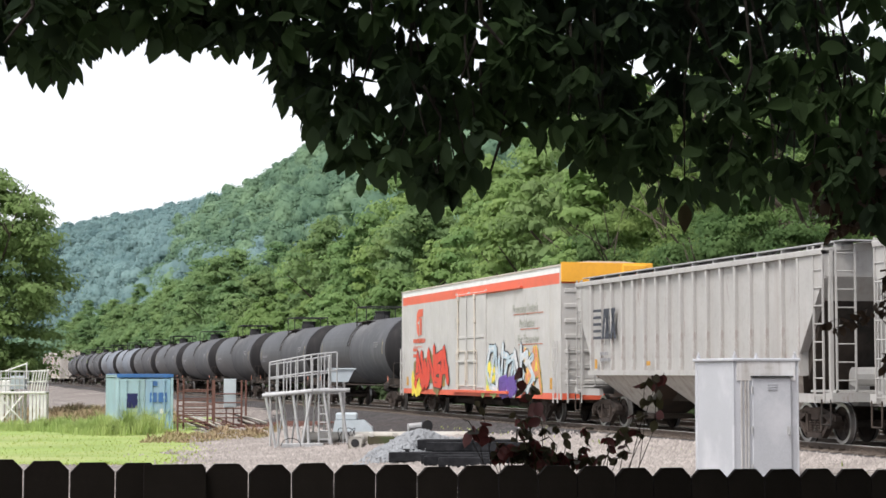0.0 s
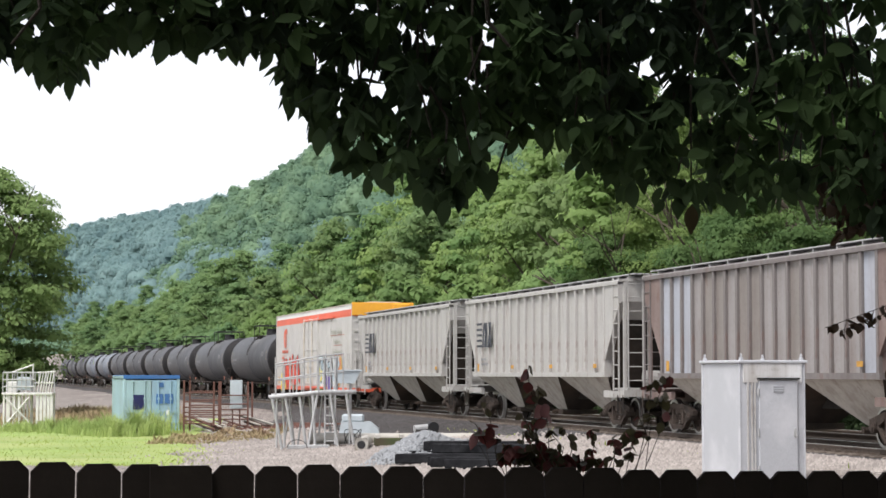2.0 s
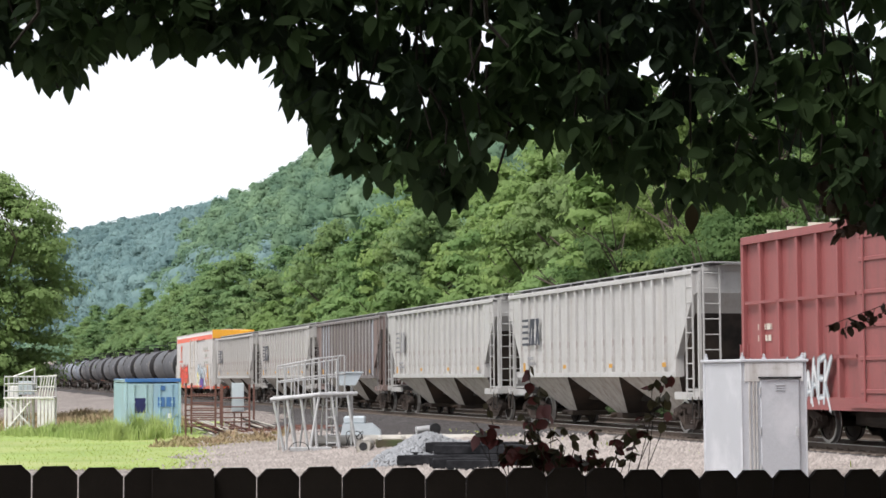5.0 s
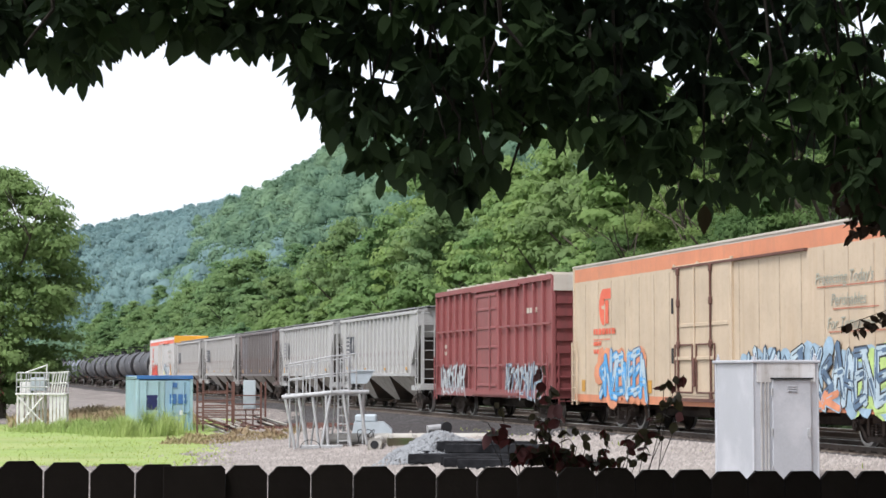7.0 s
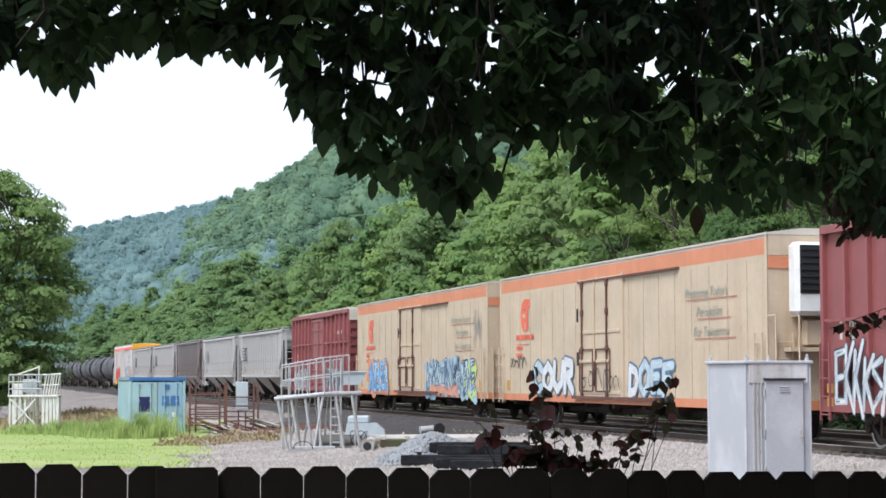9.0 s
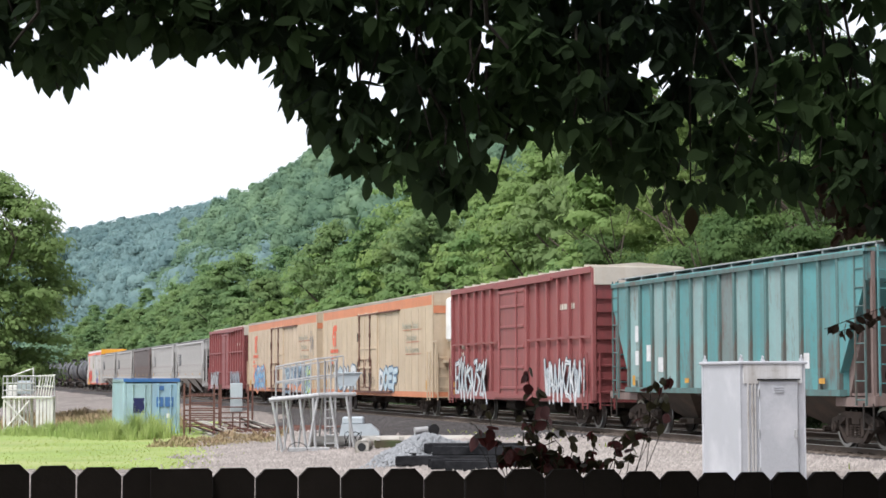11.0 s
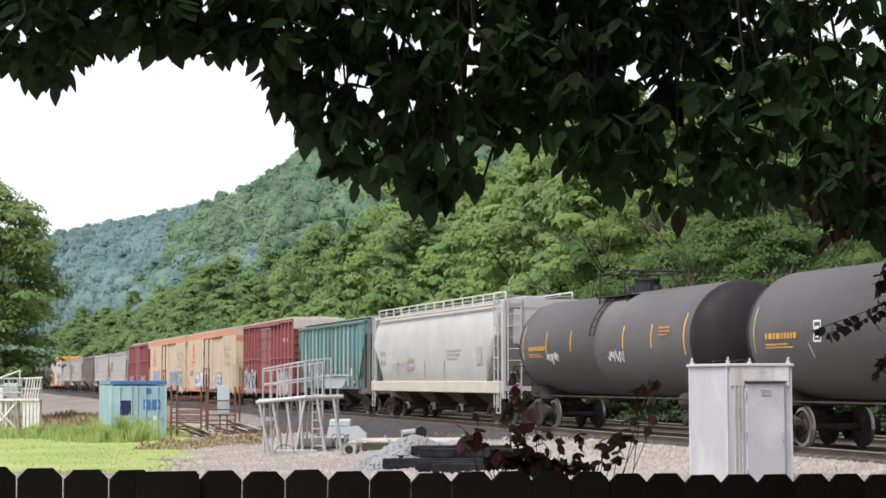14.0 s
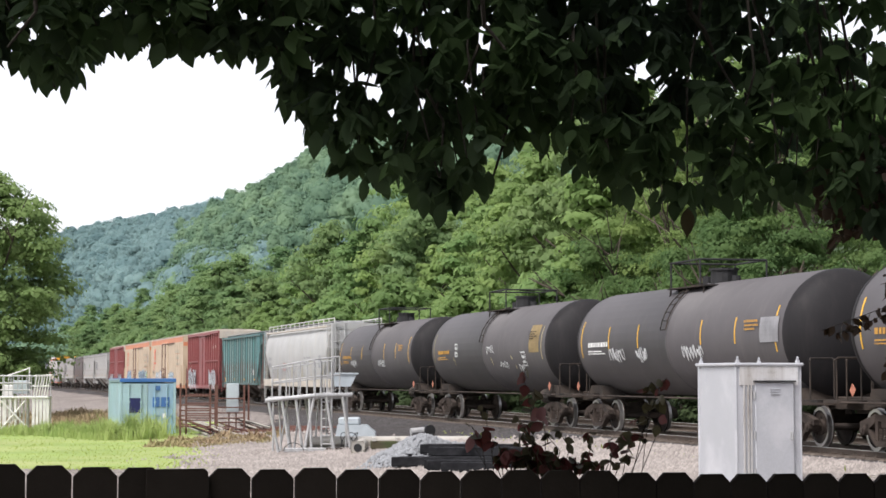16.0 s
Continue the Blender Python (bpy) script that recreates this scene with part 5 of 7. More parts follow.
    d0, d1 = L / 2 - L * 0.39, L / 2 - L * 0.59
    for s in (1, -1):
        y = s * (W - 0.03)
        for a, b in ((L / 2, d0), (d1, -L / 2)):
            pieces(car, "side_post", (0.13, 0.14, z1 - z0 - 0.1), [(a + (b - a) * i / 6, y, (z0 + z1) / 2) for i in range(7)], M["red"], 0.015)
            pieces(car, "side_rail", (abs(a - b) - 0.3, 0.05, 0.07), [((a + b) / 2, y + s * 0.045, z) for z in rails], M["red"])
        part("side_sill", Geo().box((0, y, z0 + 0.12), (L, 0.2, 0.28)), M["red"], car)
        part("top_chord", Geo().box((0, y, z1 - 0.08), (L, 0.18, 0.18)), M["red"], car)
    g = Geo()
    dw = d0 - d1
    g.box(((d0 + d1) / 2, W + 0.02, 2.75), (dw - 0.1, 0.07, 3.7), 0, 0.02)
    door = part("sliding_door", g, M["red"], car)
    pieces(door, "door_rib", (dw - 0.25, 0.05, 0.1), [((d0 + d1) / 2, W + 0.065, z) for z in (1.2, 1.9, 2.6, 3.3, 4.0, 4.5)], M["red"], 0.015)
    for x in (d0 - 0.35, d1 + 0.9):
        part("lock_rod", Geo().cyl((x, W + 0.1, 1.0), (x, W + 0.1, 4.5), 0.03, 8), M["red"], door)
    pieces(car, "door_track", (dw * 2.0, 0.1, 0.1), [(d0 - dw * 0.9, W + 0.06, 4.72), (d0 - dw * 0.9, W + 0.08, 0.9)], M["red"])
    for e in (1, -1):
        for k in range(8):
            z = 1.2 + k * 0.41
            g = Geo().cross([(-W + 0.1, z - 0.14), (W - 0.1, z - 0.14), (W - 0.14, z + 0.1), (-W + 0.14, z + 0.1)], e * L / 2, e * (L / 2 + 0.09))
            part("end_rib", g, M["redend"], car)
        g = Geo().box((e * (L / 2 + 0.05), 0, 4.63), (0.1, 2 * W - 0.05, 0.56), 0, 0.01)
        part("end_header", g, M["roofcream"], car, "white panel above the end")
        ladder(car, e * (L / 2 - 0.35), W + 0.14, 0.6, 2.3, M["red"], 0.45, 0.4)
        ladder(car, e * (L / 2 + 0.14), W - 0.4, 0.6, 2.3, M["redend"], 0.45, 0.4, "y")
    g = Geo().cross([(-W - 0.02, z1 - 0.03), (W + 0.02, z1 - 0.03), (W + 0.02, z1 + 0.02), (0, z1 + 0.14), (-W - 0.02, z1 + 0.02)], -L / 2 - 0.05, L / 2 + 0.05)
    for i in range(1, 14):
        g.box((-L / 2 + i * L / 14, 0, z1 + 0.08), (0.08, 2.6, 0.1))
    part("roof", g, M["roofcream"], car)
    # the lower box here is added to fill the gap with dark
    g = Geo().box((0, 0, 0.8), (L - 0.6, 0.7, 0.35), 0).box((0.3, -0.2, 0.58), (L - 8, 1.2, 0.34), 0, 0.04)
    for x in (2.0, -2.6):
        g.cyl((x - 0.5, 0.8, 0.6), (x + 0.5, 0.8, 0.6), 0.2, 10)
    part("underframe", g, M["under"], car)
    bars(car, L / 2 - 0.7, 2.8, ((0.18, 0.8), (0.18, 0.8)), W - 0.06, M["roofcream"], seed)
    bars(car, -L / 2 + 3.4, 3.9, ((0.22, 1.5),), W - 0.06, M["roofcream"], seed + 1)
    add_trucks(car, L / 2 - 2.3)
    add_couplers(car, L / 2 + 0.3)
    return car


TONES = {"e": "hopper_teal", "r": "teal_rusty", "w": "teal_pale", "b": "blue_grey", "t": "taupe", "p": "hopper_pale", "h": "hopper_brown"}


def rib_hopper(label, mat, L, z0, z1, ribs, logo=None, seed=1, bay="bay", post=None, rusty=False, tones="", bold=False):
    """Covered hopper with outside posts, sloped ends and three bays."""
    W = 1.5
    car = thing("covered_hopper", label, "hopper car", "cars of the freight train")
    cut, zc = 1.6, z0 + 0.55
    outline = [(-L / 2 + 0.35, z1), (-L / 2 + 0.35, z1 - 0.6), (-L / 2 + cut, zc), (-L / 2 + cut, z0), (L / 2 - cut, z0), (L / 2 - cut, zc), (L / 2 - 0.35, z1 - 0.6), (L / 2 - 0.35, z1)]
    g = Geo().prism(outline, -W + 0.1, W - 0.1)
    part("body", g, mat, car)
    for s in (1, -1):
        g = Geo()
        y = s * (W - 0.06)
        run = L - 2 * cut - 0.1
        for i, k in enumerate(tones if s > 0 else ""):
            w = run / ribs
            part("side_panel", Geo().box((run / 2 - (i + 0.5) * w, y - 0.03, (z0 + z1) / 2), (w - 0.02, 0.02, z1 - z0 - 0.1)), M[TONES[k]], car)
        pieces(car, "side_post", (0.1, 0.13, z1 - z0 - 0.06), [(-run / 2 + i * run / ribs, y, (z0 + z1) / 2) for i in range(ribs + 1)], post or mat, 0.015)
        for e in (1, -1):
            a = e * (L / 2 - 0.35)
            part("end_gusset", Geo().prism([(a, z1), (a, z1 - 0.64), (e * (L / 2 - cut), zc - 0.06), (e * (L / 2 - cut), z1)], y - 0.03, y + 0.03), M["rust_end"] if rusty and not tones.startswith("w") else mat, car)
        g.box((0, y, z1 - 0.05), (L - 0.7, 0.16, 0.1)).box((0, y, z0 + 0.06), (L - 2 * cut + 0.2, 0.18, 0.14))
        part("side_frame", g, post or mat, car)
    g = Geo().cross([(-W - 0.02, z1 - 0.02), (W + 0.02, z1 - 0.02), (W, z1 + 0.03), (0.55, z1 + 0.16), (-0.55, z1 + 0.16), (-W, z1 + 0.03)], -L / 2 + 0.3, L / 2 - 0.3)
    g.box((0, 0, z1 + 0.16), (L - 1.6, 0.55, 0.1), 0, 0.03)
    part("roof", g, mat, car)
    g = Geo()
    for y in (0.9, -0.9):
        g.box((0, y, z1 + 0.19), (L - 0.5, 0.5, 0.03))
        for i in range(13):
            x = -L / 2 + 0.5 + i * (L - 1) / 12
            g.box((x, y, z1 + 0.12), (0.05, 0.45, 0.12))
    for e in (1, -1):
        g.box((e * (L / 2 - 0.2), 0, z1 + 0.19), (0.5, 2.3, 0.03))
    part("roof_walk", g, M["galv"], car)
    span = (L - 2 * cut) / 3
    for k in range(3):
        x = -L / 2 + cut + span * (k + 0.5)
        g = Geo()
        top = [(x - span / 2 + 0.04, -W + 0.12, z0 + 0.02), (x + span / 2 - 0.04, -W + 0.12, z0 + 0.02), (x + span / 2 - 0.04, W - 0.12, z0 + 0.02), (x - span / 2 + 0.04, W - 0.12, z0 + 0.02)]
        low = [(x - 0.42, -0.4, 0.42), (x + 0.42, -0.4, 0.42), (x + 0.42, 0.4, 0.42), (x - 0.42, 0.4, 0.42)]
        # faces across the car take the brown with shade in it
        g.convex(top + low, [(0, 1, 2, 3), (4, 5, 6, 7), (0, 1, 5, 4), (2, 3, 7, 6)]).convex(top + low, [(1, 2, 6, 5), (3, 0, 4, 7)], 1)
        g.box((x, 0, 0.36), (1.0, 1.2, 0.16), 1, 0.02).cyl((x, -0.8, 0.36), (x, 0.8, 0.36), 0.05, 8, 1)
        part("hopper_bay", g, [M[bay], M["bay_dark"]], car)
    for e in (1, -1):
        g = Geo()
        x = e * L / 2
        g.prism([(e * (L / 2 - cut), z0 - 0.1), (e * (L / 2 - cut - 0.1), z0 + 0.6), (e * (L / 2 - 0.5), z1 - 0.4), (e * (L / 2 - 0.4), z1 - 0.4)], -W + 0.25, W - 0.25)
        part("slope_sheet", g, M["rust_end" if rusty else "under"], car)
        g = Geo()
        g.box((x - e * 1.0, 0, 1.02), (2.2, 0.6, 0.35)).box((x - e * 0.2, 0, 1.05), (0.35, 2.9, 0.2))
        g.box((x - e * 0.75, 0, 1.18), (1.3, 2.6, 0.05))
        for y in (1.3, -1.3):
            g.box((x - e * 0.35, y, (1.1 + z1) / 2), (0.1, 0.08, z1 - 1.1))
            g.box((x - e * 1.1, y, 1.02), (1.9, 0.12, 0.2))
        g.box((x - e * 1.6, 0, 1.5), (0.06, 0.5, 1.3)).cyl((x - e * 0.9, 0.5, 1.5), (x - e * 0.9, -0.5, 1.5), 0.22, 12)
        part("end_frame", g, M["rust_end"] if rusty else mat, car)
        ladder(car, x - e * 0.6, W - 0.02, 0.95, z1 + 0.1, post or mat, 0.46, 0.4)
        ladder(car, x - e * 0.12, W - 0.45, 0.9, z1 + 0.1, mat, 0.46, 0.4, "y")
        g = Geo().tube([(x - e * 0.1, W - 0.05, 1.0), (x - e * 0.1, W - 0.05, 0.45), (x - e * 0.55, W - 0.05, 0.45), (x - e * 0.55, W - 0.05, 1.0)], 0.022)
        part("stirrup", g, M["under"], car)
    g = Geo().box((0, 0, 0.95), (L - 2, 0.5, 0.3), 0)
    part("centre_sill", g, M["under"], car)
    if logo:
        x, z, y = L / 2 - cut - 0.35, z1 - 0.85, W + 0.012
        for k in range(5):
            part("emblem_stripe", plate(Geo(), x - 0.72, x, z - 0.08 - k * 0.2, z - k * 0.2, y), M[logo], car)
        slants = ((0.75, 0.95), (1.0, 1.25), (1.22, 1.05), (1.45, 1.75), (1.8, 1.55)) if bold else ((0.95, 1.0), (1.35, 1.4))
        g = Geo()
        for u, v in slants:
            g.sheet([(x - u, y + 0.001, z - 0.88), (x - v, y + 0.001, z), (x - v - 0.2, y + 0.001, z), (x - u - 0.2, y + 0.001, z - 0.88)], [(0, 1, 2, 3)])
        part("emblem", g, M[logo], car)
        bars(car, x - 0.6, z - 1.25, ((0.12, 0.7), (0.12, 0.9)), y, M["fadedink"], seed)
    for k in range(4):
        g = Geo().box((L / 2 - cut - 0.6 - k * (L - 2 * cut - 1.4) / 3, W + 0.015, z0 + 0.32), (0.28 if k else 0.2, 0.012, 0.12 if k else 0.28))
        part("reflective_strip", g, M["amber"], car)
    add_trucks(car, L / 2 - 1.75)
    add_couplers(car, L / 2 + 0.35)
    return car


def round_hopper(label, L):
    """White smooth-sided covered hopper with bowed sides and four outlets."""
    z0, z1, W = 1.12, 4.36, 1.53
    car = thing("round_hopper", label, "hopper car", "cars of the freight train")
    ring = []
    for a in np.linspace(-68, 82, 16):
        t = radians(float(a))
        ring.append((W * math.cos(t) ** (0.32 if a > 0 else 0.1), 2.75 + (1.62 if a > 0 else 1.5) * math.sin(t)))
    ring += [(-y, z) for y, z in ring[::-1]]
    g = Geo()
    n = len(ring)
    cols = []
    for x, cut in ((-L / 2 + 0.55, 1.0), (-L / 2 + 2.1, 0.0), (L / 2 - 2.1, 0.0), (L / 2 - 0.55, 1.0)):
        pts = []
        for y, z in ring:
            zz = z if not cut else max(z, 3.1 + 0.0 * z)
            pts.append((x, y, zz))
        cols.append(pts)
    pts = [p for c in cols for p in c]
    faces = [(j * n + i, j * n + (i + 1) % n, (j + 1) * n + (i + 1) % n, (j + 1) * n + i) for j in range(3) for i in range(n)]
    g.sheet(pts, faces)
    g.sheet(cols[0], [tuple(range(n))]).sheet(cols[3], [tuple(range(n))[::-1]])
    me = g.mesh("body", [M["hopper_white"]], True)
    bm = bmesh.new()
    bm.from_mesh(me)
    bmesh.ops.recalc_face_normals(bm, faces=bm.faces)
    bm.to_mesh(me)
    bm.free()
    part("body", me, None, car)
    g = Geo()
    for s in (1, -1):
        g.box((0, s * (W - 0.05), 1.3), (L - 0.3, 0.14, 0.42), 0, 0.02)
        part("eave", Geo().box((0, s * (W - 0.12), 4.2), (L - 1.2, 0.14, 0.1), 0, 0.02), M["roofcream"], car, "rust-stained cream eave")
    part("side_sill", g, M["roofcream"], car)
    g = Geo().box((0, 0, 4.42), (L - 1.6, 0.8, 0.14), 0, 0.03)
    for y in (0.95, -0.95):
        g.box((0, y, 4.45), (L - 0.5, 0.5, 0.03))
    part("roof_walk", g, M["galv"], car)
    g = Geo()
    for y in (1.22, -1.22):
        g.tube([(-L / 2 + 0.3, y, 4.6), (L / 2 - 0.3, y, 4.6)], 0.028)
        for i in range(15):
            x = -L / 2 + 0.3 + i * (L - 0.6) / 14
            g.box((x, y, 4.42), (0.06, 0.04, 0.38))
    part("roof_rail", g, M["silver"], car)
    for e in (1, -1):
        x = e * L / 2
        g = Geo()
        for y in (1.35, -1.35):
            g.box((x - e * 0.12, y, 2.6), (0.16, 0.14, 3.4), 0, 0.02)
        g.box((x - e * 0.12, 0, 4.2), (0.1, 2.7, 0.3)).box((x - e * 0.5, 0, 1.25), (1.0, 2.8, 0.16)).box((x - e * 0.12, 0.55, 3.4), (0.05, 0.9, 1.2))
        g.prism([(e * (L / 2 - 2.1), 1.3), (e * (L / 2 - 2.2), 1.5), (e * (L / 2 - 0.6), 3.5), (e * (L / 2 - 0.5), 3.4)], -1.2, 1.2)
        part("end_frame", g, M["hopper_white"], car)
        ladder(car, x - e * 0.5, W - 0.02, 0.6, 4.4, M["hopper_white"], 0.48, 0.4)
        ladder(car, x - e * 0.02, W - 0.55, 0.9, 4.4, M["hopper_white"], 0.48, 0.4, "y")
        part("stirrup", Geo().tube([(x - e * 0.1, W - 0.05, 1.1), (x - e * 0.1, W - 0.05, 0.42), (x - e * 0.55, W - 0.05, 0.42), (x - e * 0.55, W - 0.05, 1.1)], 0.024), M["hopper_white"], car)
    for k in range(4):
        x = -L / 2 + 3.6 + k * (L - 7.2) / 3
        g = Geo()
        g.convex([(x - 1.5, -1.2, 1.2), (x + 1.5, -1.2, 1.2), (x + 1.5, 1.2, 1.2), (x - 1.5, 1.2, 1.2), (x - 0.35, -0.5, 0.5), (x + 0.35, -0.5, 0.5), (x + 0.35, 0.5, 0.5), (x - 0.35, 0.5, 0.5)],
                 [(0, 1, 2, 3), (4, 5, 6, 7), (0, 1, 5, 4), (1, 2, 6, 5), (2, 3, 7, 6), (3, 0, 4, 7)])
        g.box((x, 0, 0.44), (0.8, 1.3, 0.14), 0, 0.02).cyl((x, -0.9, 0.44), (x, 0.9, 0.44), 0.12, 10)
        # outlets are coloured darker for the shade beneath the car
        part("outlet", g, M["bay_dark"], car)
        part("outlet_gate", Geo().box((x, 0.72, 0.5), (0.5, 0.1, 0.3), 0, 0.02), M["bay"], car)
    part("centre_sill", Geo().box((0, 0, 0.98), (L - 1, 0.5, 0.3)), M["under"], car)
    bars(car, L / 2 - 1.9, 2.8, ((0.24, 0.9), (0.24, 1.0)), W + 0.012, M["faintink"], 3)
    bars(car, -L / 2 + 7.0, 2.7, ((0.1, 2.0), (0.1, 1.8), (0.08, 1.6)), W + 0.012, M["faintink"], 4)
    g = Geo()
    plate(g, -L / 2 + 2.2, -L / 2 + 2.9, 2.1, 2.75, W + 0.012)
    part("stencil_panel", g, M["faintink"], car)
    scrawl(car, L / 2 - 7.8, L / 2 - 4.0, 1.7, 2.6, W + 0.012, "faintink", 31, 0.024, 8)
    bars(car, L / 2 - 6.6, 2.45, ((0.2, 1.3), (0.2, 1.1)), W + 0.012, M["faintred"], 8)
    for u in (1.25, 5.0, 9.6, 12.6, L - 1.6):
        g = Geo().box((L / 2 - u, W + 0.01, 1.95), (0.06, 0.012, 0.7), 0, 0, Matrix.Rotation(radians(-6), 3, "Y"))
        part("reflective_strip", g, M["paleyellow"], car)
    add_trucks(car, L / 2 - 1.9)
    add_couplers(car, L / 2 + 0.35)
    return car


def put(car, front, rear):
    """Where the car stands along the line at the start of the film."""
    CARS.append((car, (front + rear) / 2))
    car.matrix_world = on_track((front + rear) / 2)
    return car


def again(car, front, rear, label=""):
    c = copy_thing(car, on_track((front + rear) / 2))
    CARS.append((c, (front + rear) / 2))
    WHEELS.extend(o for o in c.children_recursive if o.name.startswith("wheelset"))
    return tagged(c, label)


def build_train():
    black = "black cylindrical tank car with faded yellow marks"
    # tank cars far ahead
    ahead = put(tank_car(black, M["tank_dusty"], 1, False, 16.3), 101.8, 85.5)
    for i in range(1, 11):
        if i in (6, 7):
            continue
        again(ahead, 101.8 + 18.6 * i, 85.5 + 18.6 * i)
    grey = put(tank_car("pale grey cylindrical tank car among black ones", M["tankgrey"], 2, False, 16.3), 101.8 + 18.6 * 6, 85.5 + 18.6 * 6)
    again(grey, 101.8 + 18.6 * 7, 85.5 + 18.6 * 7)
    # the white insulated car
    white = put(box_car("white insulated boxcar with red stripe, golden end and graffiti", "white", 21.4, 5), 83.1, 61.7)
    L = 21.4
    g = Geo().box((-L / 2 - 0.04, 0, 4.75), (0.1, 3.04, 0.62), 0, 0.01).box((-L / 2 - 0.08, -0.9, 4.86), (0.14, 0.8, 0.3), 0, 0.03)
    part("end_header", g, M["gold"], white, "golden yellow panel above the end")
    graffiti(white, L / 2 - 7.5, L / 2 - 2.4, 1.0, 2.5, 1.53, "g_red", "g_black", "g_olive", 14, 5, 0.42, "g_red")
    graffiti(white, L / 2 - 18.6, L / 2 - 12.6, 0.85, 2.7, 1.53, "g_pale", "g_black", None, 22, 8, 0.34, "silverlite")
    graffiti(white, L / 2 - 16.6, L / 2 - 14.6, 0.8, 1.5, 1.55, "g_violet", "g_violet", "g_violet", 25, 3, 0.3)
    graffiti(white, L / 2 - 19.2, L / 2 - 17.6, 0.9, 2.6, 1.528, "g_peach", "g_yellow", "g_yellow", 6, 2, 0.25)
    graffiti(white, L / 2 - 14.2, L / 2 - 12.4, 0.9, 2.0, 1.528, "g_yellow", "g_lime", "g_lime", 8, 2, 0.25)
    graffiti(white, L / 2 - 3.2, L / 2 - 1.8, 0.8, 1.5, 1.528, "g_yellow", "g_yellow", "g_yellow", 5, 2, 0.2)
    # grey hoppers
    h1 = put(rib_hopper("weathered grey covered hopper with rust-stained posts", M["hopper"], 17.6, 1.53, 4.31, 16, "ink", 1, bold=True), 60.6, 43.0)
    again(h1, 41.3, 23.7)
    # posts of this car are coloured darker for their shadow lines
    put(rib_hopper("brown-streaked grey covered hopper with rusty ends", M["hopper_brown"], 15.8, 1.5, 4.31, 17, None, 3, post=M["shade_post"], rusty=True, tones="bbbhtthtthhthhhhb"), 22.3, 6.5)
    h4 = put(rib_hopper("pale grey covered hopper with a faded dark emblem", M["hopper_pale"], 17.6, 1.53, 4.31, 17, "fadedink", 4), 5.5, -12.1)
    put(rib_hopper("pale grey covered hopper with a bold dark emblem", M["hopper_pale"], 17.6, 1.53, 4.31, 17, "ink", 11, bold=True), -13.4, -31.0)
    r1 = put(rib_boxcar("oxide-red boxcar with silver graffiti along its lower side", 15.8, 7, (1.95, 3.3)), -33.9, -49.7)
    L = 15.8
    graffiti(r1, L / 2 - 4.8, L / 2 - 1.0, 0.75, 2.0, 1.52, "pale", "fadedink", None, 7, 12, 0.3, "silverlite")
    graffiti(r1, -L / 2 + 0.8, -L / 2 + 5.4, 0.72, 2.05, 1.52, "pale", "fadedink", None, 10, 13, 0.3, "g_steel")
    # cream insulated cars
    c1 = put(box_car("cream insulated boxcar with orange stripe and blue graffiti", "cream", 23.0, 6), -52.1, -75.1)
    c2 = again(c1, -76.8, -99.8, "cream insulated boxcar with cooling unit and pale blue graffiti")
    L = 23.0
    graffiti(c1, L / 2 - 6.6, L / 2 - 2.6, 0.85, 2.35, 1.53, "g_blue", "g_steel", "g_peach", 33, 8, 0.5, "g_pale")
    graffiti(c1, -L / 2 + 1.8, -L / 2 + 9.2, 0.85, 2.3, 1.53, "g_pale", "g_black", "g_haze", 52, 14, 0.42, "g_steel")
    graffiti(c1, -L / 2 + 1.7, -L / 2 + 3.4, 0.85, 2.2, 1.527, "g_lime", "g_lime", "g_lime", 8, 2, 0.3)
    graffiti(c1, -L / 2 + 4.2, -L / 2 + 8.6, 0.85, 1.25, 1.535, "g_peach", "g_haze", None, 9, 6, 0.25)
    scrawl(c1, -L / 2 + 0.8, -L / 2 + 1.9, 2.7, 4.1, 1.52, "fadedink", 3, 0.02, 7)
    graffiti(c2, L / 2 - 8.4, L / 2 - 4.0, 1.1, 2.1, 1.53, "g_pale", "g_steel", None, 41, 5, 0.27, "silverlite", "COUR")
    graffiti(c2, L / 2 - 16.9, L / 2 - 13.3, 1.12, 2.0, 1.53, "g_pale", "g_steel", None, 43, 4, 0.27, "silverlite", "DOEF")
    scrawl(c2, L / 2 - 12.6, L / 2 - 9.2, 1.1, 1.8, 1.66, "g_black", 9, 0.04, 5)
    scrawl(c2, L / 2 - 3.0, L / 2 - 1.2, 1.8, 2.3, 1.52, "g_black", 12, 0.04, 4)
    cool = part("cooling_unit", Geo().box((-L / 2 - 0.27, 0.0, 3.88), (0.5, 2.0, 1.75), 0, 0.1), M["white"], c2, "white cooling unit with a black grille")
    part("fuel_shelf", Geo().box((-L / 2 - 0.2, 0, 2.2), (0.4, 2.2, 0.1)).box((-L / 2 - 0.15, 0, 2.6), (0.28, 1.3, 0.6), 0, 0.03), M["cream"], c2)
    part("grille", Geo().box((-L / 2 - 0.53, 0.5, 4.1), (0.03, 0.8, 1.15), 0, 0.01), M["dark"], cool)
    pieces(cool, "grille_bar", (0.04, 0.74, 0.05), [(-L / 2 - 0.55, 0.5, 3.62 + 0.16 * k) for k in range(7)], M["dark"])
    for y in (1.5, 0.9):
        part("end_railing", Geo().tube([(-L / 2 - 0.45, y, 0.9), (-L / 2 - 0.45, y, 3.0), (-L / 2 - 0.05, y, 3.0)], 0.025), M["cream"], c2)
    # red, teal, white
    r2 = put(rib_boxcar("faded red boxcar with white end panel and pale graffiti", 16.6, 9, (2.8,)), -102.7, -119.3)
    L = 16.6
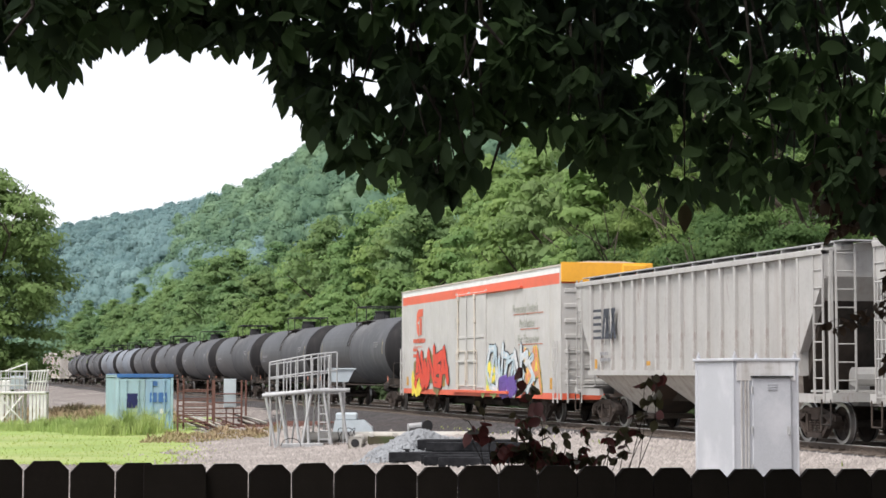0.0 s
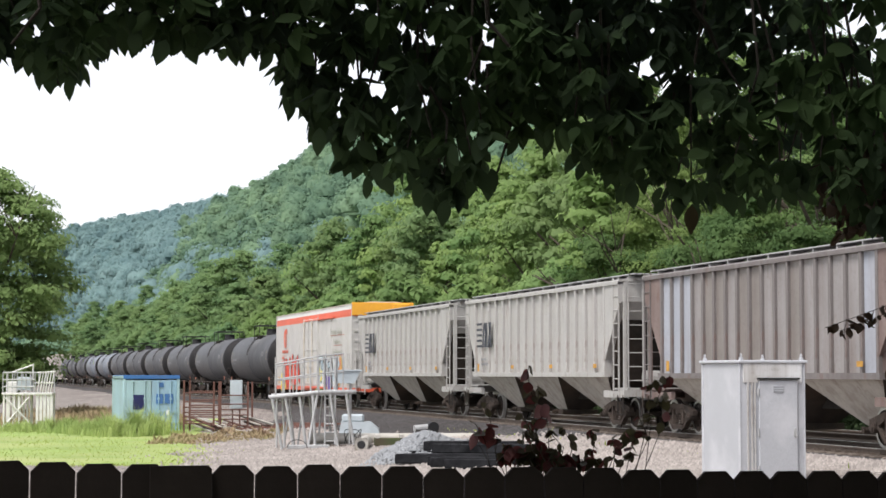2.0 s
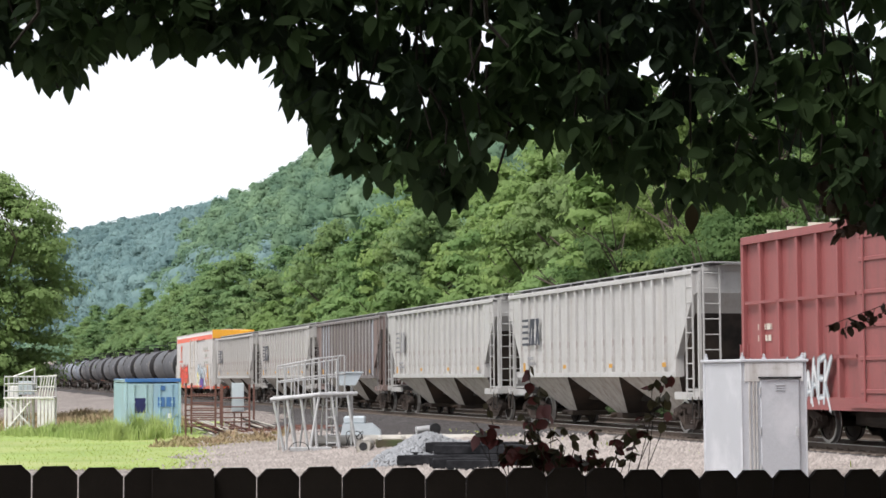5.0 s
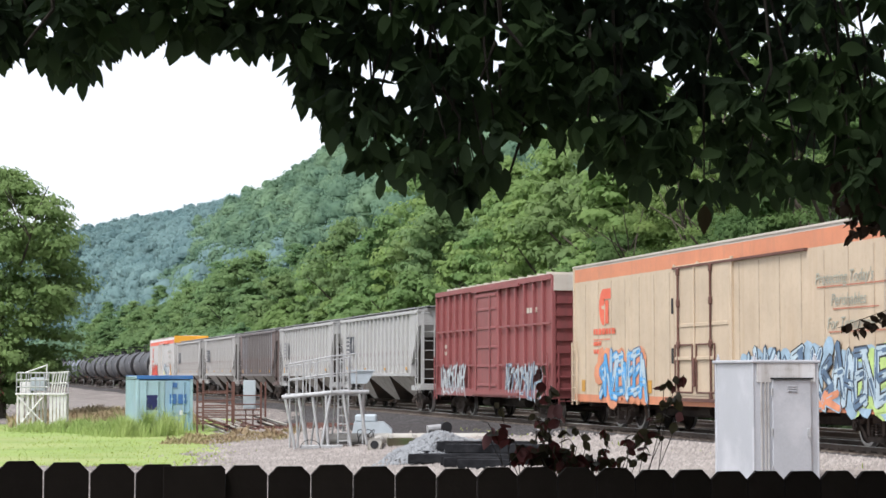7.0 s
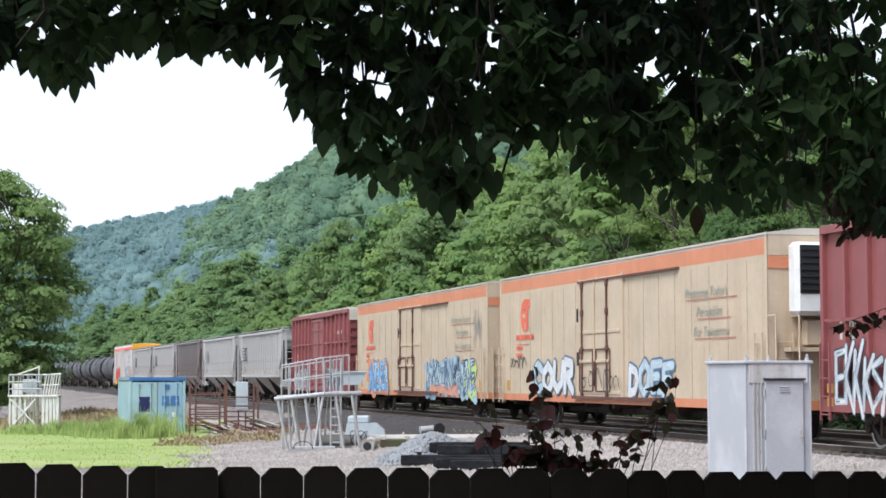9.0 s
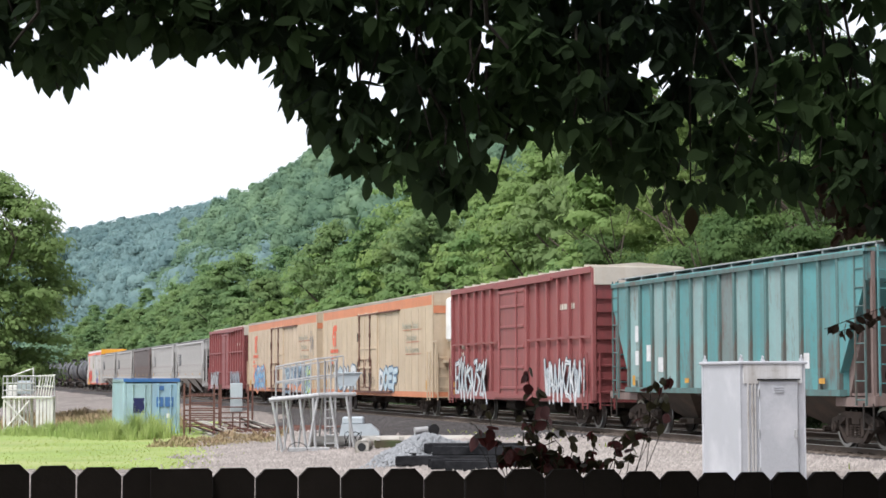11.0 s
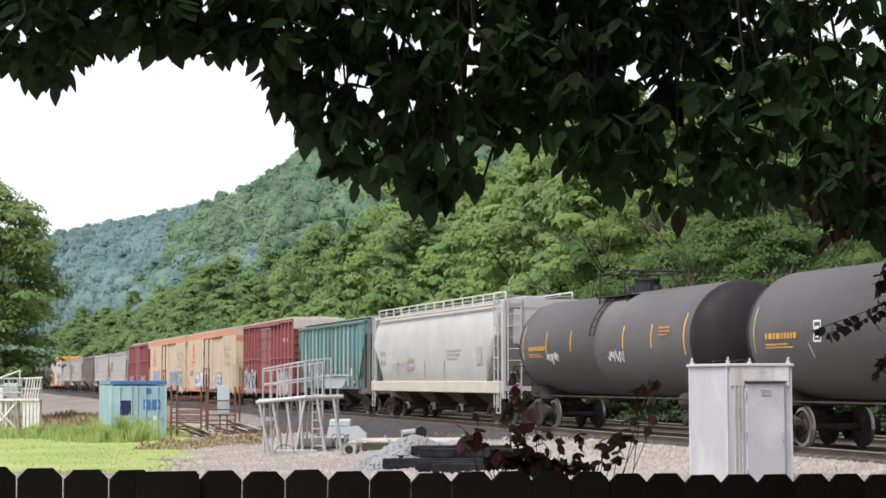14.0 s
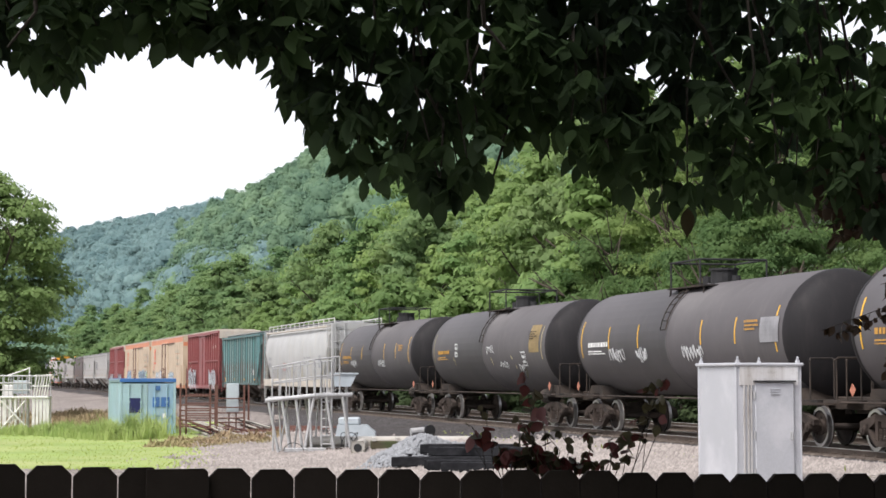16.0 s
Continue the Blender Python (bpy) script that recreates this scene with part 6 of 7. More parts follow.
    graffiti(r2, L / 2 - 5.0, L / 2 - 0.7, 0.75, 2.3, 1.52, "pale", "ink", None, 61, 10, 0.36, "silverlite")
    graffiti(r2, -L / 2 + 0.7, -L / 2 + 4.6, 0.75, 2.3, 1.52, "pale", "ink", None, 64, 9, 0.36, "silverlite")
    for z in (1.0, 1.3):
        part("reflective_strip", Geo().box((L / 2 - 0.45, 1.53, z), (0.3, 0.012, 0.2)), M["amber"], r2)
    teal = put(rib_hopper("rust-streaked teal covered hopper with dark posts", M["hopper_teal"], 16.6, 1.15, 4.25, 14, None, 6, post=M["teal_post"], rusty=True, tones="wewwewerwewwee", bay="bay_dark"), -120.8, -137.4)
    for x, z, w, h in ((6.2, 2.55, 0.5, 0.45), (6.2, 1.9, 0.5, 0.4), (5.3, 2.0, 0.4, 0.45), (4.4, 1.7, 0.4, 0.4), (-4.7, 1.75, 0.4, 0.35)):
        part("stencil_panel", plate(Geo(), x - w, x, z, z + h, 1.43), M["silverlite"], teal)
    put(round_hopper("white round-sided covered hopper with pale rust stains", 20.0), -138.6, -158.6)
    t1 = put(tank_car("black tank car with yellow stripes and chalky scrawls", M["tank"], 3, True, 16.3), -160.2, -176.5)
    t2 = put(tank_car("black tank car with white number marks and yellow stripes", M["tank"], 4, True, 16.3), -196.7, -213.0)
    panel = part("stencil_panel", Geo().sheet([(-6.1 - 0.35 * i, 1.54, 2.42 + 0.1 * k) for i in range(4) for k in range(7)], [(i * 7 + k, i * 7 + k + 1, i * 7 + k + 8, i * 7 + k + 7) for i in range(3) for k in range(6)]), M["fadedink"], t2, "pale grey stencilled panel")
    curve_on(panel.data, 1.52, 2.62)
    put(tank_car("dark tank car with orange marks, faded label and chalky scrawls", M["tank"], 5, True, 16.3, True), -178.6, -194.9)
    again(t1, -215.0, -231.3)
    # pale boxcars far ahead
    far = put(box_car("pale insulated boxcar far ahead in the train", "pale", 21.4, 8), 326, 304.6)
    again(far, 350, 328.6)


build_train()


# ---- things in the yard ----
def spot(x, y, turn=0.0, up=0.0):
    return pose(x, y, ground_z(x, y) + up, 0, 0, turn)


def build_cabinet():
    L, W, H = 1.84, 1.3, 2.44
    cab = thing("signal_cabinet", "white steel signal equipment cabinet with rain-stained top", "equipment cabinet", m=spot(5.81, 36.62, 104.7, -0.02))
    part("body", Geo().box((0, 0, H / 2), (L, W, H - 0.1), 0, 0.02), M["cabinet"], cab)
    pieces(cab, "corner_trim", (0.09, 0.03, H - 0.12), [(x, y, H / 2) for x in (L / 2 - 0.03, 0.03 - L / 2) for y in (W / 2, -W / 2)], M["cabinet"], 0.008)
    part("roof", Geo().box((0, 0, H - 0.03), (L + 0.1, W + 0.1, 0.06), 0, 0.015), M["cabinet"], cab)
    # the end with the door looks along the line towards the road
    x = -L / 2
    g = Geo().box((x - 0.012, 0, H - 0.24), (0.03, W - 0.12, 0.36), 0, 0.005)
    for y in (0.5, 0.42, 0.36):
        g.box((x - 0.014, y, (H - 0.4) / 2 + 0.02), (0.025, 0.03, H - 0.46))
    part("stained_panel", g, M["cabstain"], cab, "panel with brown rain streaks")
    door = part("door", Geo().box((x - 0.03, -0.1, 1.08), (0.05, 0.78, 1.98), 0, 0.012), M["cabinet"], cab)
    g = Geo()
    for k in range(3):
        g.box((x - 0.06, -0.1, 1.86 + k * 0.045), (0.03, 0.2, 0.02), 0, 0.005)
    part("louvre", g, M["cabinet"], door)
    part("drip_edge", Geo().box((x - 0.05, -0.1, 2.095), (0.09, 0.84, 0.03)), M["dark"], door)
    for z in (0.4, 1.1, 1.85):
        part("hinge", Geo().cyl((x - 0.06, 0.31, z - 0.07), (x - 0.06, 0.31, z + 0.07), 0.02, 8), M["galv"], door)
    part("handle", Geo().box((x - 0.065, -0.42, 1.1), (0.03, 0.04, 0.14), 0, 0.01).cyl((x - 0.08, -0.42, 1.02), (x - 0.14, -0.42, 1.02), 0.02, 8).cyl((x - 0.13, -0.42, 1.02), (x - 0.13, -0.42, 1.16), 0.015, 8), M["galv"], door)
    for a, b in ((1, 1), (-1, 1), (-1, -1), (1, -1)):
        g = Geo().box((a * (L / 2 - 0.04), b * (W / 2 - 0.04), H + 0.02), (0.09, 0.05, 0.06))
        c = Vector((a * (L / 2 - 0.04), b * (W / 2 - 0.04), H + 0.08))
        ring = [c + 0.035 * Vector((math.cos(t), 0, math.sin(t))) for t in np.linspace(0, 2 * math.pi, 9)]
        g.tube(ring, 0.011)
        part("lifting_eye", g, M["cabinet"], cab)


def build_container():
    L, W, H = 6.06, 2.44, 2.59
    box = thing("shipping_container", "sun-bleached blue shipping container with patched doors", "shipping container", m=spot(-13.7, 85.9, 104.5, -0.13))
    # local -x is the door end
    g = Geo().box((0, 0, 0.09), (L, W, 0.16)).box((0, 0, H - 0.05), (L, W, 0.06))
    for y in (W / 2 - 0.05, -W / 2 + 0.05):
        g.box((0, y, 0.1), (L, 0.1, 0.2), 0, 0.01).box((0, y, H - 0.06), (L, 0.1, 0.12), 0, 0.01)
        n = 22
        for i in range(n):
            x = -L / 2 + 0.15 + (i + 0.5) * (L - 0.3) / n
            g.box((x, y - math.copysign(0.02 if i % 2 else 0.0, y), H / 2), ((L - 0.3) / n, 0.04, H - 0.3))
    for x in (L / 2 - 0.06, -L / 2 + 0.06):
        for y in (W / 2 - 0.06, -W / 2 + 0.06):
            g.box((x, y, H / 2), (0.12, 0.12, H - 0.02), 0, 0.015)
    g.box((L / 2 - 0.06, 0, H / 2), (0.05, W - 0.2, H - 0.2))
    part("body", g, M["teal_box"], box)
    part("roof", Geo().box((0, 0, H), (L - 0.04, W - 0.02, 0.06), 0, 0.01).box((-L / 2 + 0.05, 0, H - 0.05), (0.14, W, 0.16), 0, 0.01), M["blue"], box, "worn blue roof")
    for s in (1, -1):
        x = -L / 2 + 0.03
        d = part("door", Geo().box((x, s * 0.55, 1.25), (0.06, 1.08, 2.3), 0, 0.01).box((x - 0.03, s * 0.55, 1.75), (0.02, 0.95, 0.5)).box((x - 0.03, s * 0.55, 0.75), (0.02, 0.95, 0.7)), M["teal_box" if s > 0 else "blue_door"], box)
        g = Geo()
        for y in (0.3, 0.82):
            g.cyl((x - 0.07, s * y, 0.15), (x - 0.07, s * y, 2.42), 0.022, 8)
            for z in (0.2, 0.9, 1.6, 2.35):
                g.box((x - 0.06, s * y, z), (0.06, 0.1, 0.08))
            g.box((x - 0.09, s * (y + 0.1), 1.05), (0.03, 0.3, 0.04))
        part("lock_rod", g, M["teal_box" if s > 0 else "blue_door"], d)
        if s > 0:
            part("patch", Geo().box((x - 0.05, 0.55, 1.45), (0.03, 0.55, 0.65), 0, 0.005), M["navy"], d, "dark navy patch")
        else:
            for y, z, w, h in ((-0.35, 1.6, 0.3, 0.42), (-0.75, 1.6, 0.36, 0.42), (-0.4, 2.2, 0.24, 0.2)):
                part("patch", Geo().box((x - 0.05, y, z), (0.03, w, h)), M["blue"], d, "bright blue patch")
            part("notice", Geo().box((x - 0.05, -0.72, 1.0), (0.02, 0.16, 0.2)), M["white"], d)


def railing(owner, pts, z0, z1, mids=1, r=0.03, posts=5):
    for (ax, ay), (bx, by) in zip(pts, pts[1:]):
        for k in range(mids + 1):
            z = z1 - k * (z1 - z0) / (mids + 1)
            part("railing_bar", Geo().tube([(ax, ay, z), (bx, by, z)], r), M["galv"], owner)
        for i in range(posts + 1):
            u = i / posts
            x, y = ax + (bx - ax) * u, ay + (by - ay) * u
            part("railing_post", Geo().tube([(x, y, z0), (x + 0.02 * math.sin(i * 7), y, z1)], r * 0.85), M["galv"], owner)


def build_platform():
    """A dismantled signal platform: railed deck on splayed legs with a ladder."""
    top = thing("signal_platform", "dismantled aluminium signal platform with railings and splayed legs", "metal platform", m=spot(-4.5, 61.6, 8, 0.0))
    top.scale = (0.9, 1, 1)
    deck = 1.68
    g = Geo().cyl((-1.5, -0.55, deck - 0.04), (0.25, -0.75, deck + 0.12), 0.07, 10).cyl((0.25, -0.75, deck + 0.12), (1.6, -0.45, deck + 0.14), 0.07, 10)
    g.cyl((-1.35, 0.5, deck), (1.4, 0.6, deck + 0.1), 0.07, 10).box((0, 0, deck + 0.04), (2.6, 1.0, 0.05))
    part("deck", g, M["galv"], top)

    def guard(a, b, low, high, posts, r=0.027):
        """A guard rail from a to b; low and high: heights of its foot and top at both ends."""
        for u in (1.0, 0.52):
            z = [lo + (hi - lo) * u for lo, hi in zip(low, high)]
            part("railing_bar", Geo().cyl((*a, z[0]), (*b, z[1]), r, 7), M["galv"], top)
        for i in range(posts + 1):
            u = i / posts
            x, y = a[0] + (b[0] - a[0]) * u, a[1] + (b[1] - a[1]) * u
            part("railing_post", Geo().cyl((x, y, low[0] + (low[1] - low[0]) * u), (x + 0.015 * math.sin(i * 7), y, high[0] + (high[1] - high[0]) * u), r, 7), M["galv"], top)

    guard((-1.25, -0.58), (0.22, -0.75), (deck, deck + 0.12), (deck + 1.02, deck + 1.27), 6)
    guard((0.22, -0.75), (1.15, -0.5), (deck + 0.12, deck + 0.14), (deck + 1.27, deck + 1.36), 4)
    guard((-1.2, 0.5), (1.0, 0.58), (deck, deck + 0.1), (deck + 0.95, deck + 1.25), 7, 0.022)
    guard((-1.25, -0.58), (-1.2, 0.5), (deck, deck), (deck + 1.02, deck + 0.98), 2, 0.022)
    for k, (x, y, fx, fy) in enumerate(((-1.4, -0.55, -1.02, -0.6), (-0.92, -0.58, -0.6, -0.62), (-0.42, -0.62, -0.16, -0.66), (0.05, -0.7, 0.14, -0.75), (0.22, -0.72, -0.12, -0.75), (0.66, -0.65, 0.96, -0.7), (1.25, -0.55, 1.55, -0.55),
                                        (1.38, -0.45, 1.4, -0.4), (-1.15, 0.5, -1.15, 0.5), (-0.95, 0.5, -0.85, 0.5), (-0.62, 0.5, -0.9, 0.5), (-0.7, 0.5, -0.5, 0.5), (-0.15, 0.5, -0.4, 0.5), (0.0, 0.52, 0.3, 0.55), (0.5, 0.55, 0.35, 0.6), (0.9, 0.55, 1.05, 0.6), (0.75, 0.55, 0.8, 0.6))):
        part("leg", Geo().cyl((x, y, deck + 0.02 + 0.06 * (x > 0)), (fx, fy, 0.0), 0.052 if k < 7 else 0.036, 8), M["galv"], top)
    g = Geo()
    for x in (0.5, 0.86):
        g.tube([(x, -0.6, 0.05), (x, -0.6, deck + 1.2)], 0.034)
    for k in range(7):
        g.tube([(0.5, -0.6, 0.25 + k * 0.27), (0.86, -0.6, 0.25 + k * 0.27)], 0.026)
    part("ladder", g, M["galv"], top)
    part("foot_beam", Geo().box((-0.1, -0.8, 0.07), (1.5, 0.14, 0.14), 0, 0.02), M["galv"], top)
    part("foot_beam", Geo().box((0.75, -0.6, 0.06), (2.2, 0.12, 0.12), 0, 0.02).box((0.9, 0.3, 0.05), (1.9, 0.16, 0.12), 0, 0.02), M["truck"], top)
    g = Geo().prism([(0.95, deck + 0.8), (1.85, deck + 0.8), (1.62, deck + 0.4), (1.05, deck + 0.4)], 0.2, 0.8).box((1.4, 0.5, deck + 0.82), (1.0, 0.7, 0.05), 0, 0.01)
    part("light_hood", g, M["pale"], top)
    part("post", Geo().cyl((1.5, 0.5, 0), (1.5, 0.5, deck + 0.4), 0.05, 8), M["galv"], top)
    g = Geo()
    for k in range(3):
        a = [Vector((1.55 + 0.3 * math.sin(t * 1.2 + k), -0.1 + 0.1 * k, 0.05 + 0.55 * abs(math.sin(t)))) for t in np.linspace(0, 3.1, 9)]
        g.tube(a, 0.014, 5)
    a = [Vector((-0.5 + 0.35 * math.cos(t), -0.9 + 0.1 * math.sin(t), 0.05 + 0.25 * abs(math.sin(t)))) for t in np.linspace(0, 3.1, 9)]
    part("cable", g, M["dark"], top)
    part("cable", Geo().tube(a, 0.014, 5), M["dark"], top)


def build_ladder_tower():
    t = thing("signal_tower_section", "silver-painted signal tower section with cage standing in grass", "metal platform", m=spot(-19.9, 90.3, 5, 0.0))
    t.scale = (0.94, 1, 1.05)
    deck = 1.55
    part("deck", Geo().box((0, 0, deck), (2.5, 1.3, 0.1), 0, 0.02), M["silver"], t)
    g = Geo()
    railing(t, [(-1.2, -0.6), (0.4, -0.6)], deck, deck + 0.95, 2, 0.034, 7)
    railing(t, [(-1.2, 0.6), (1.2, 0.6)], deck, deck + 0.95, 1, 0.03, 6)
    for i in range(6):
        x = 0.5 + i * 0.13
        part("cage_bar", Geo().tube([(x, -0.62, deck), (x + 0.18, -0.7, deck + 1.0)], 0.03), M["silver"], t)
    g.tube([(0.5, -0.62, deck + 0.95), (1.4, -0.7, deck + 1.0)], 0.03).tube([(0.45, -0.62, deck + 0.5), (1.28, -0.68, deck + 0.5)], 0.03)
    g.tube([(-0.9, 0, deck + 0.95), (0.2, 0, deck + 1.3)], 0.03).tube([(0.2, 0, deck), (0.2, 0, deck + 1.35)], 0.04)
    part("cage_hoop", g, M["silver"], t)
    for x in (-1.15, -0.9, -0.65, -0.4, 0.5, 0.68, 0.86, 1.04, 1.2):
        part("upright", Geo().box((x, -0.55, deck / 2), (0.13 if x > 0 else 0.09, 0.06, deck)), M["silver"], t)
    for k in range(7):
        part("upright", Geo().box((-1.0 + 0.18 * k, 0.3, deck / 2), (0.1, 0.05, deck)), M["silver"], t)
    part("seat_box", Geo().box((-0.85, 0.1, deck + 0.3), (0.5, 0.4, 0.5), 0, 0.03), M["silver"], t)
    for a, b in (((-1.15, -0.66, 1.45), (0.1, -0.66, 0.3)), ((-1.15, -0.64, 0.05), (0.1, -0.64, 1.4))):
        part("brace", Geo().cyl(a, b, 0.045, 6), M["silver"], t)
    for x in (-1.15, 0.1, 1.2):
        part("leg", Geo().box((x, 0.55, deck / 2), (0.09, 0.09, deck)), M["silver"], t)
    part("box", Geo().box((-0.2, 0, deck + 0.45), (0.7, 0.5, 0.6), 0, 0.03), M["pale"], t)


def build_rack():
    r = thing("steel_rack", "rusty steel rack stacked with pipes and rods", "storage rack", m=spot(-9.95, 80.8, 0, 0.0))
    for x, y in ((-1.15, 0.9), (-1.15, -0.9), (0.1, 0.9), (0.1, -0.9), (0.38, -0.9), (1.55, 0.6), (1.5, -0.7)):
        part("post", Geo().box((x, y, 1.05), (0.075, 0.075, 2.1 if x > -1 else 2.2)), M["rusty"], r)
    for z in (0.35, 0.62, 0.8, 1.02, 1.25, 1.62):
        part("crossbar", Geo().cyl((-1.2, -0.9, z), (0.1, -0.9, z), 0.028, 6), M["rusty"], r)
        part("crossbar", Geo().cyl((0.38, -0.9, z - 0.1), (1.5, -0.7, z - 0.1), 0.028, 6), M["rusty"], r)
        part("crossbar", Geo().cyl((-1.2, 0.9, z + 0.05), (0.1, 0.9, z + 0.05), 0.028, 6), M["rusty"], r)
    rnd = random.Random(3)
    for k in range(30):
        x = rnd.uniform(-1.5, 1.2)
        z = 0.05 + 0.4 * max(0, rnd.uniform(-0.6, 1))
        part("rod", Geo().cyl((x, 1.4 + rnd.uniform(-0.6, 0.6), z + 0.25), (x + 1.5 + rnd.uniform(-0.2, 0.3), -1.5 + rnd.uniform(-0.4, 0.4), max(0.04, z - 0.1)), 0.036, 6), M[("rusty", "pipe", "truck", "rusty", "pipe")[k % 5]], r)
    s = thing("panel_box", "pale grey electrical box on a thin rusty stand", "electrical box", m=spot(-8.95, 80.2, 6, 0.0))
    part("box", Geo().box((0, 0, 1.5), (0.52, 0.2, 1.2), 0, 0.02), M["pale"], s)
    part("stand", Geo().cyl((-0.15, 0, 0), (-0.15, 0, 1.1), 0.03, 6).cyl((0.15, 0, 0), (0.15, 0, 1.1), 0.03, 6), M["rusty"], s)
    for k in range(5):
        x, y = -7.4 + k * 0.45, 79.0 + k * 0.35
        tagged(part("scrap_rail", Geo().box((0, 0, 0.06), (3.4, 0.09, 0.12), 0, 0.01), M["rusty"]), "length of rusty rail lying on gravel", "scrap rail", "scrap rails").matrix_world = spot(x, y, 135 + 4 * k)


def build_clutter():
    p = thing("steel_pipe", "pale steel pipe with an open dark end lying on gravel", "pipe", m=spot(-2.66, 57.9, 0, 0.2))
    ring_o, ring_i = 0.19, 0.125
    g = Geo()
    k = 18
    pts = []
    for y, r in ((-0.0, ring_i), (-0.02, ring_o), (3.2, ring_o), (3.2, ring_i)):
        pts += [(r * math.cos(2 * math.pi * i / k), y, r * math.sin(2 * math.pi * i / k)) for i in range(k)]
    faces = [(j % 4 * k + i, j % 4 * k + (i + 1) % k, (j + 1) % 4 * k + (i + 1) % k, (j + 1) % 4 * k + i) for j in range(4) for i in range(k)]
    part("shell", g.sheet(pts, faces), M["pipe"], p)
    part("end_plate", Geo().box((0, 0.03, 0.0), (0.42, 0.04, 0.4), 0, 0.06), M["pipe"], p)
    part("bore", Geo().cyl((0, -0.026, 0), (0, 0.0, 0), ring_i, 18), M["dark"], p)
    q = thing("long_pipe", "long pale pipe lying across the gravel", "pipe", m=spot(-2.4, 62.4, 4, 0.16))
    part("shell", Geo().cyl((-2.1, 0, 0), (3.6, 0, 0), 0.17, 16), M["pipe"], q)
    part("flange", Geo().cyl((-2.2, 0, 0), (-2.1, 0, 0), 0.23, 16).cyl((3.6, 0, 0), (3.7, 0, 0), 0.23, 16), M["pipe"], q)
    c = thing("timber_crib", "weathered green timber skid with pale battens", "timber skid", m=spot(-1.5, 60.0, 4, 0.0))
    for y in (-0.3, 0.3):
        part("runner", Geo().box((0, y, 0.12), (1.7, 0.16, 0.24), 0, 0.02), M["soil"], c)
    for x in (-0.75, 0.0, 0.75):
        part("batten", Geo().box((x, 0, 0.3), (0.12, 0.8, 0.12), 0, 0.01), M["pipe"], c)
    b = thing("plastic_tank", "pale blue-grey plastic tank with a sloped lid", "plastic tank", m=spot(-3.35, 66.6, 0, 0.0))
    part("body", Geo().prism([(-0.5, 0), (0.95, 0), (0.9, 0.35), (0.6, 0.6), (-0.4, 0.6)], -0.4, 0.4), M["pale"], b)
    part("lid", Geo().box((0.0, 0, 0.72), (0.75, 0.7, 0.26), 0, 0.05), M["pale"], b)
    k = thing("coupling", "black and silver pipe coupling lying on the gravel", "pipe fitting", m=spot(-0.75, 67.2, 20, 0.14))
    part("collar", Geo().cyl((0.15, -0.2, 0.05), (0.15, 0.2, 0.05), 0.2, 12), M["dark"], k)
    part("body", Geo().cyl((-0.5, 0, 0.0), (0.1, 0, 0.05), 0.13, 10), M["galv"], k)
    # stacked black timbers
    rnd = random.Random(8)
    for i, (x, y, z, L) in enumerate(((0.5, 51.6, 0.0, 3.2), (0.6, 52.0, 0.0, 3.3), (0.75, 52.4, 0.0, 3.1), (0.6, 51.9, 0.24, 2.6), (0.75, 52.3, 0.24, 2.6), (0.2, 49.4, 0.0, 3.2), (0.3, 49.8, 0.0, 3.0), (0.95, 50.0, 0.24, 2.8), (1.38, 47.4, 0.0, 3.7), (1.68, 46.8, -0.02, 3.6), (1.15, 48.2, 0.0, 3.4), (2.6, 51.2, 0.0, 3.0), (2.9, 50.4, 0.0, 3.0))):
        t = part("timber", Geo().box((0, 0, 0.12), (L, 0.3, 0.24), 0, 0.02), M["blacktie"])
        tagged(t, "black creosoted timber in a low stack on gravel", "timber", "stacked timbers")
        t.matrix_world = pose(x, y, 0.26 + z, 0, 0, rnd.uniform(-4, 4))


def build_stone_pile():
    rng = np.random.default_rng(5)
    tpl = bmesh.new()
    bmesh.ops.create_icosphere(tpl, subdivisions=1, radius=1)
    tv = np.array([v.co for v in tpl.verts])
    tf = np.array([[v.index for v in f.verts] for f in tpl.faces])
    tpl.free()
    P, Q = [], []
    for i in range(4200):
        u, w = rng.normal(0, 1, 2)
        a, b = np.clip(u, -2, 2), np.clip(w, -2, 2)
        x, y = -0.75 + a * 0.62 + b * 0.15, 55.0 + b * 2.6
        h = 0.58 * math.exp(-(a * a + b * b) / 2.2)
        z = ground_z(x, y) + h * rng.uniform(0.75, 1.0)
        r = rng.uniform(0.035, 0.085)
        lump = tv * rng.uniform(0.6, 1.25, (len(tv), 1)) * rng.uniform(0.6, 1.2, 3)
        c, s = math.cos(i), math.sin(i)
        lump = lump @ np.array([[c, -s, 0], [s, c, 0], [0, 0, 1]])
        Q.append(tf + len(P) * len(tv))
        P.append(lump * r + [x, y, z])
    ob = part("stone_pile", fast_mesh("stone_pile", np.concatenate(P), np.concatenate(Q), M["stone"]), None)
    tagged(ob, "heap of pale crushed stone spilled on the gravel", "stone pile", kind="stuff")


def build_pebbles():
    """Loose broken stone on the gravel between the fence and the line."""
    rng = np.random.default_rng(15)
    tv = np.array([(1, 0, -0.4), (0.2, 1, -0.4), (-1, 0.3, -0.4), (-0.4, -1, -0.4), (0.15, 0.1, 0.75)])
    tf = np.array([(0, 1, 4), (1, 2, 4), (2, 3, 4), (3, 0, 4)])
    P, Q = [], []
    while len(P) < 52000:
        y = 38 + 46 * rng.uniform() ** 1.5
        x = y * rng.uniform(-0.17, 0.235)
        if x < -6.3 - 0.11 * (y - 53) - rng.exponential(0.5):
            continue
        off = -((x - TRACK.x) * ACROSS.x + (y - TRACK.y) * ACROSS.y)
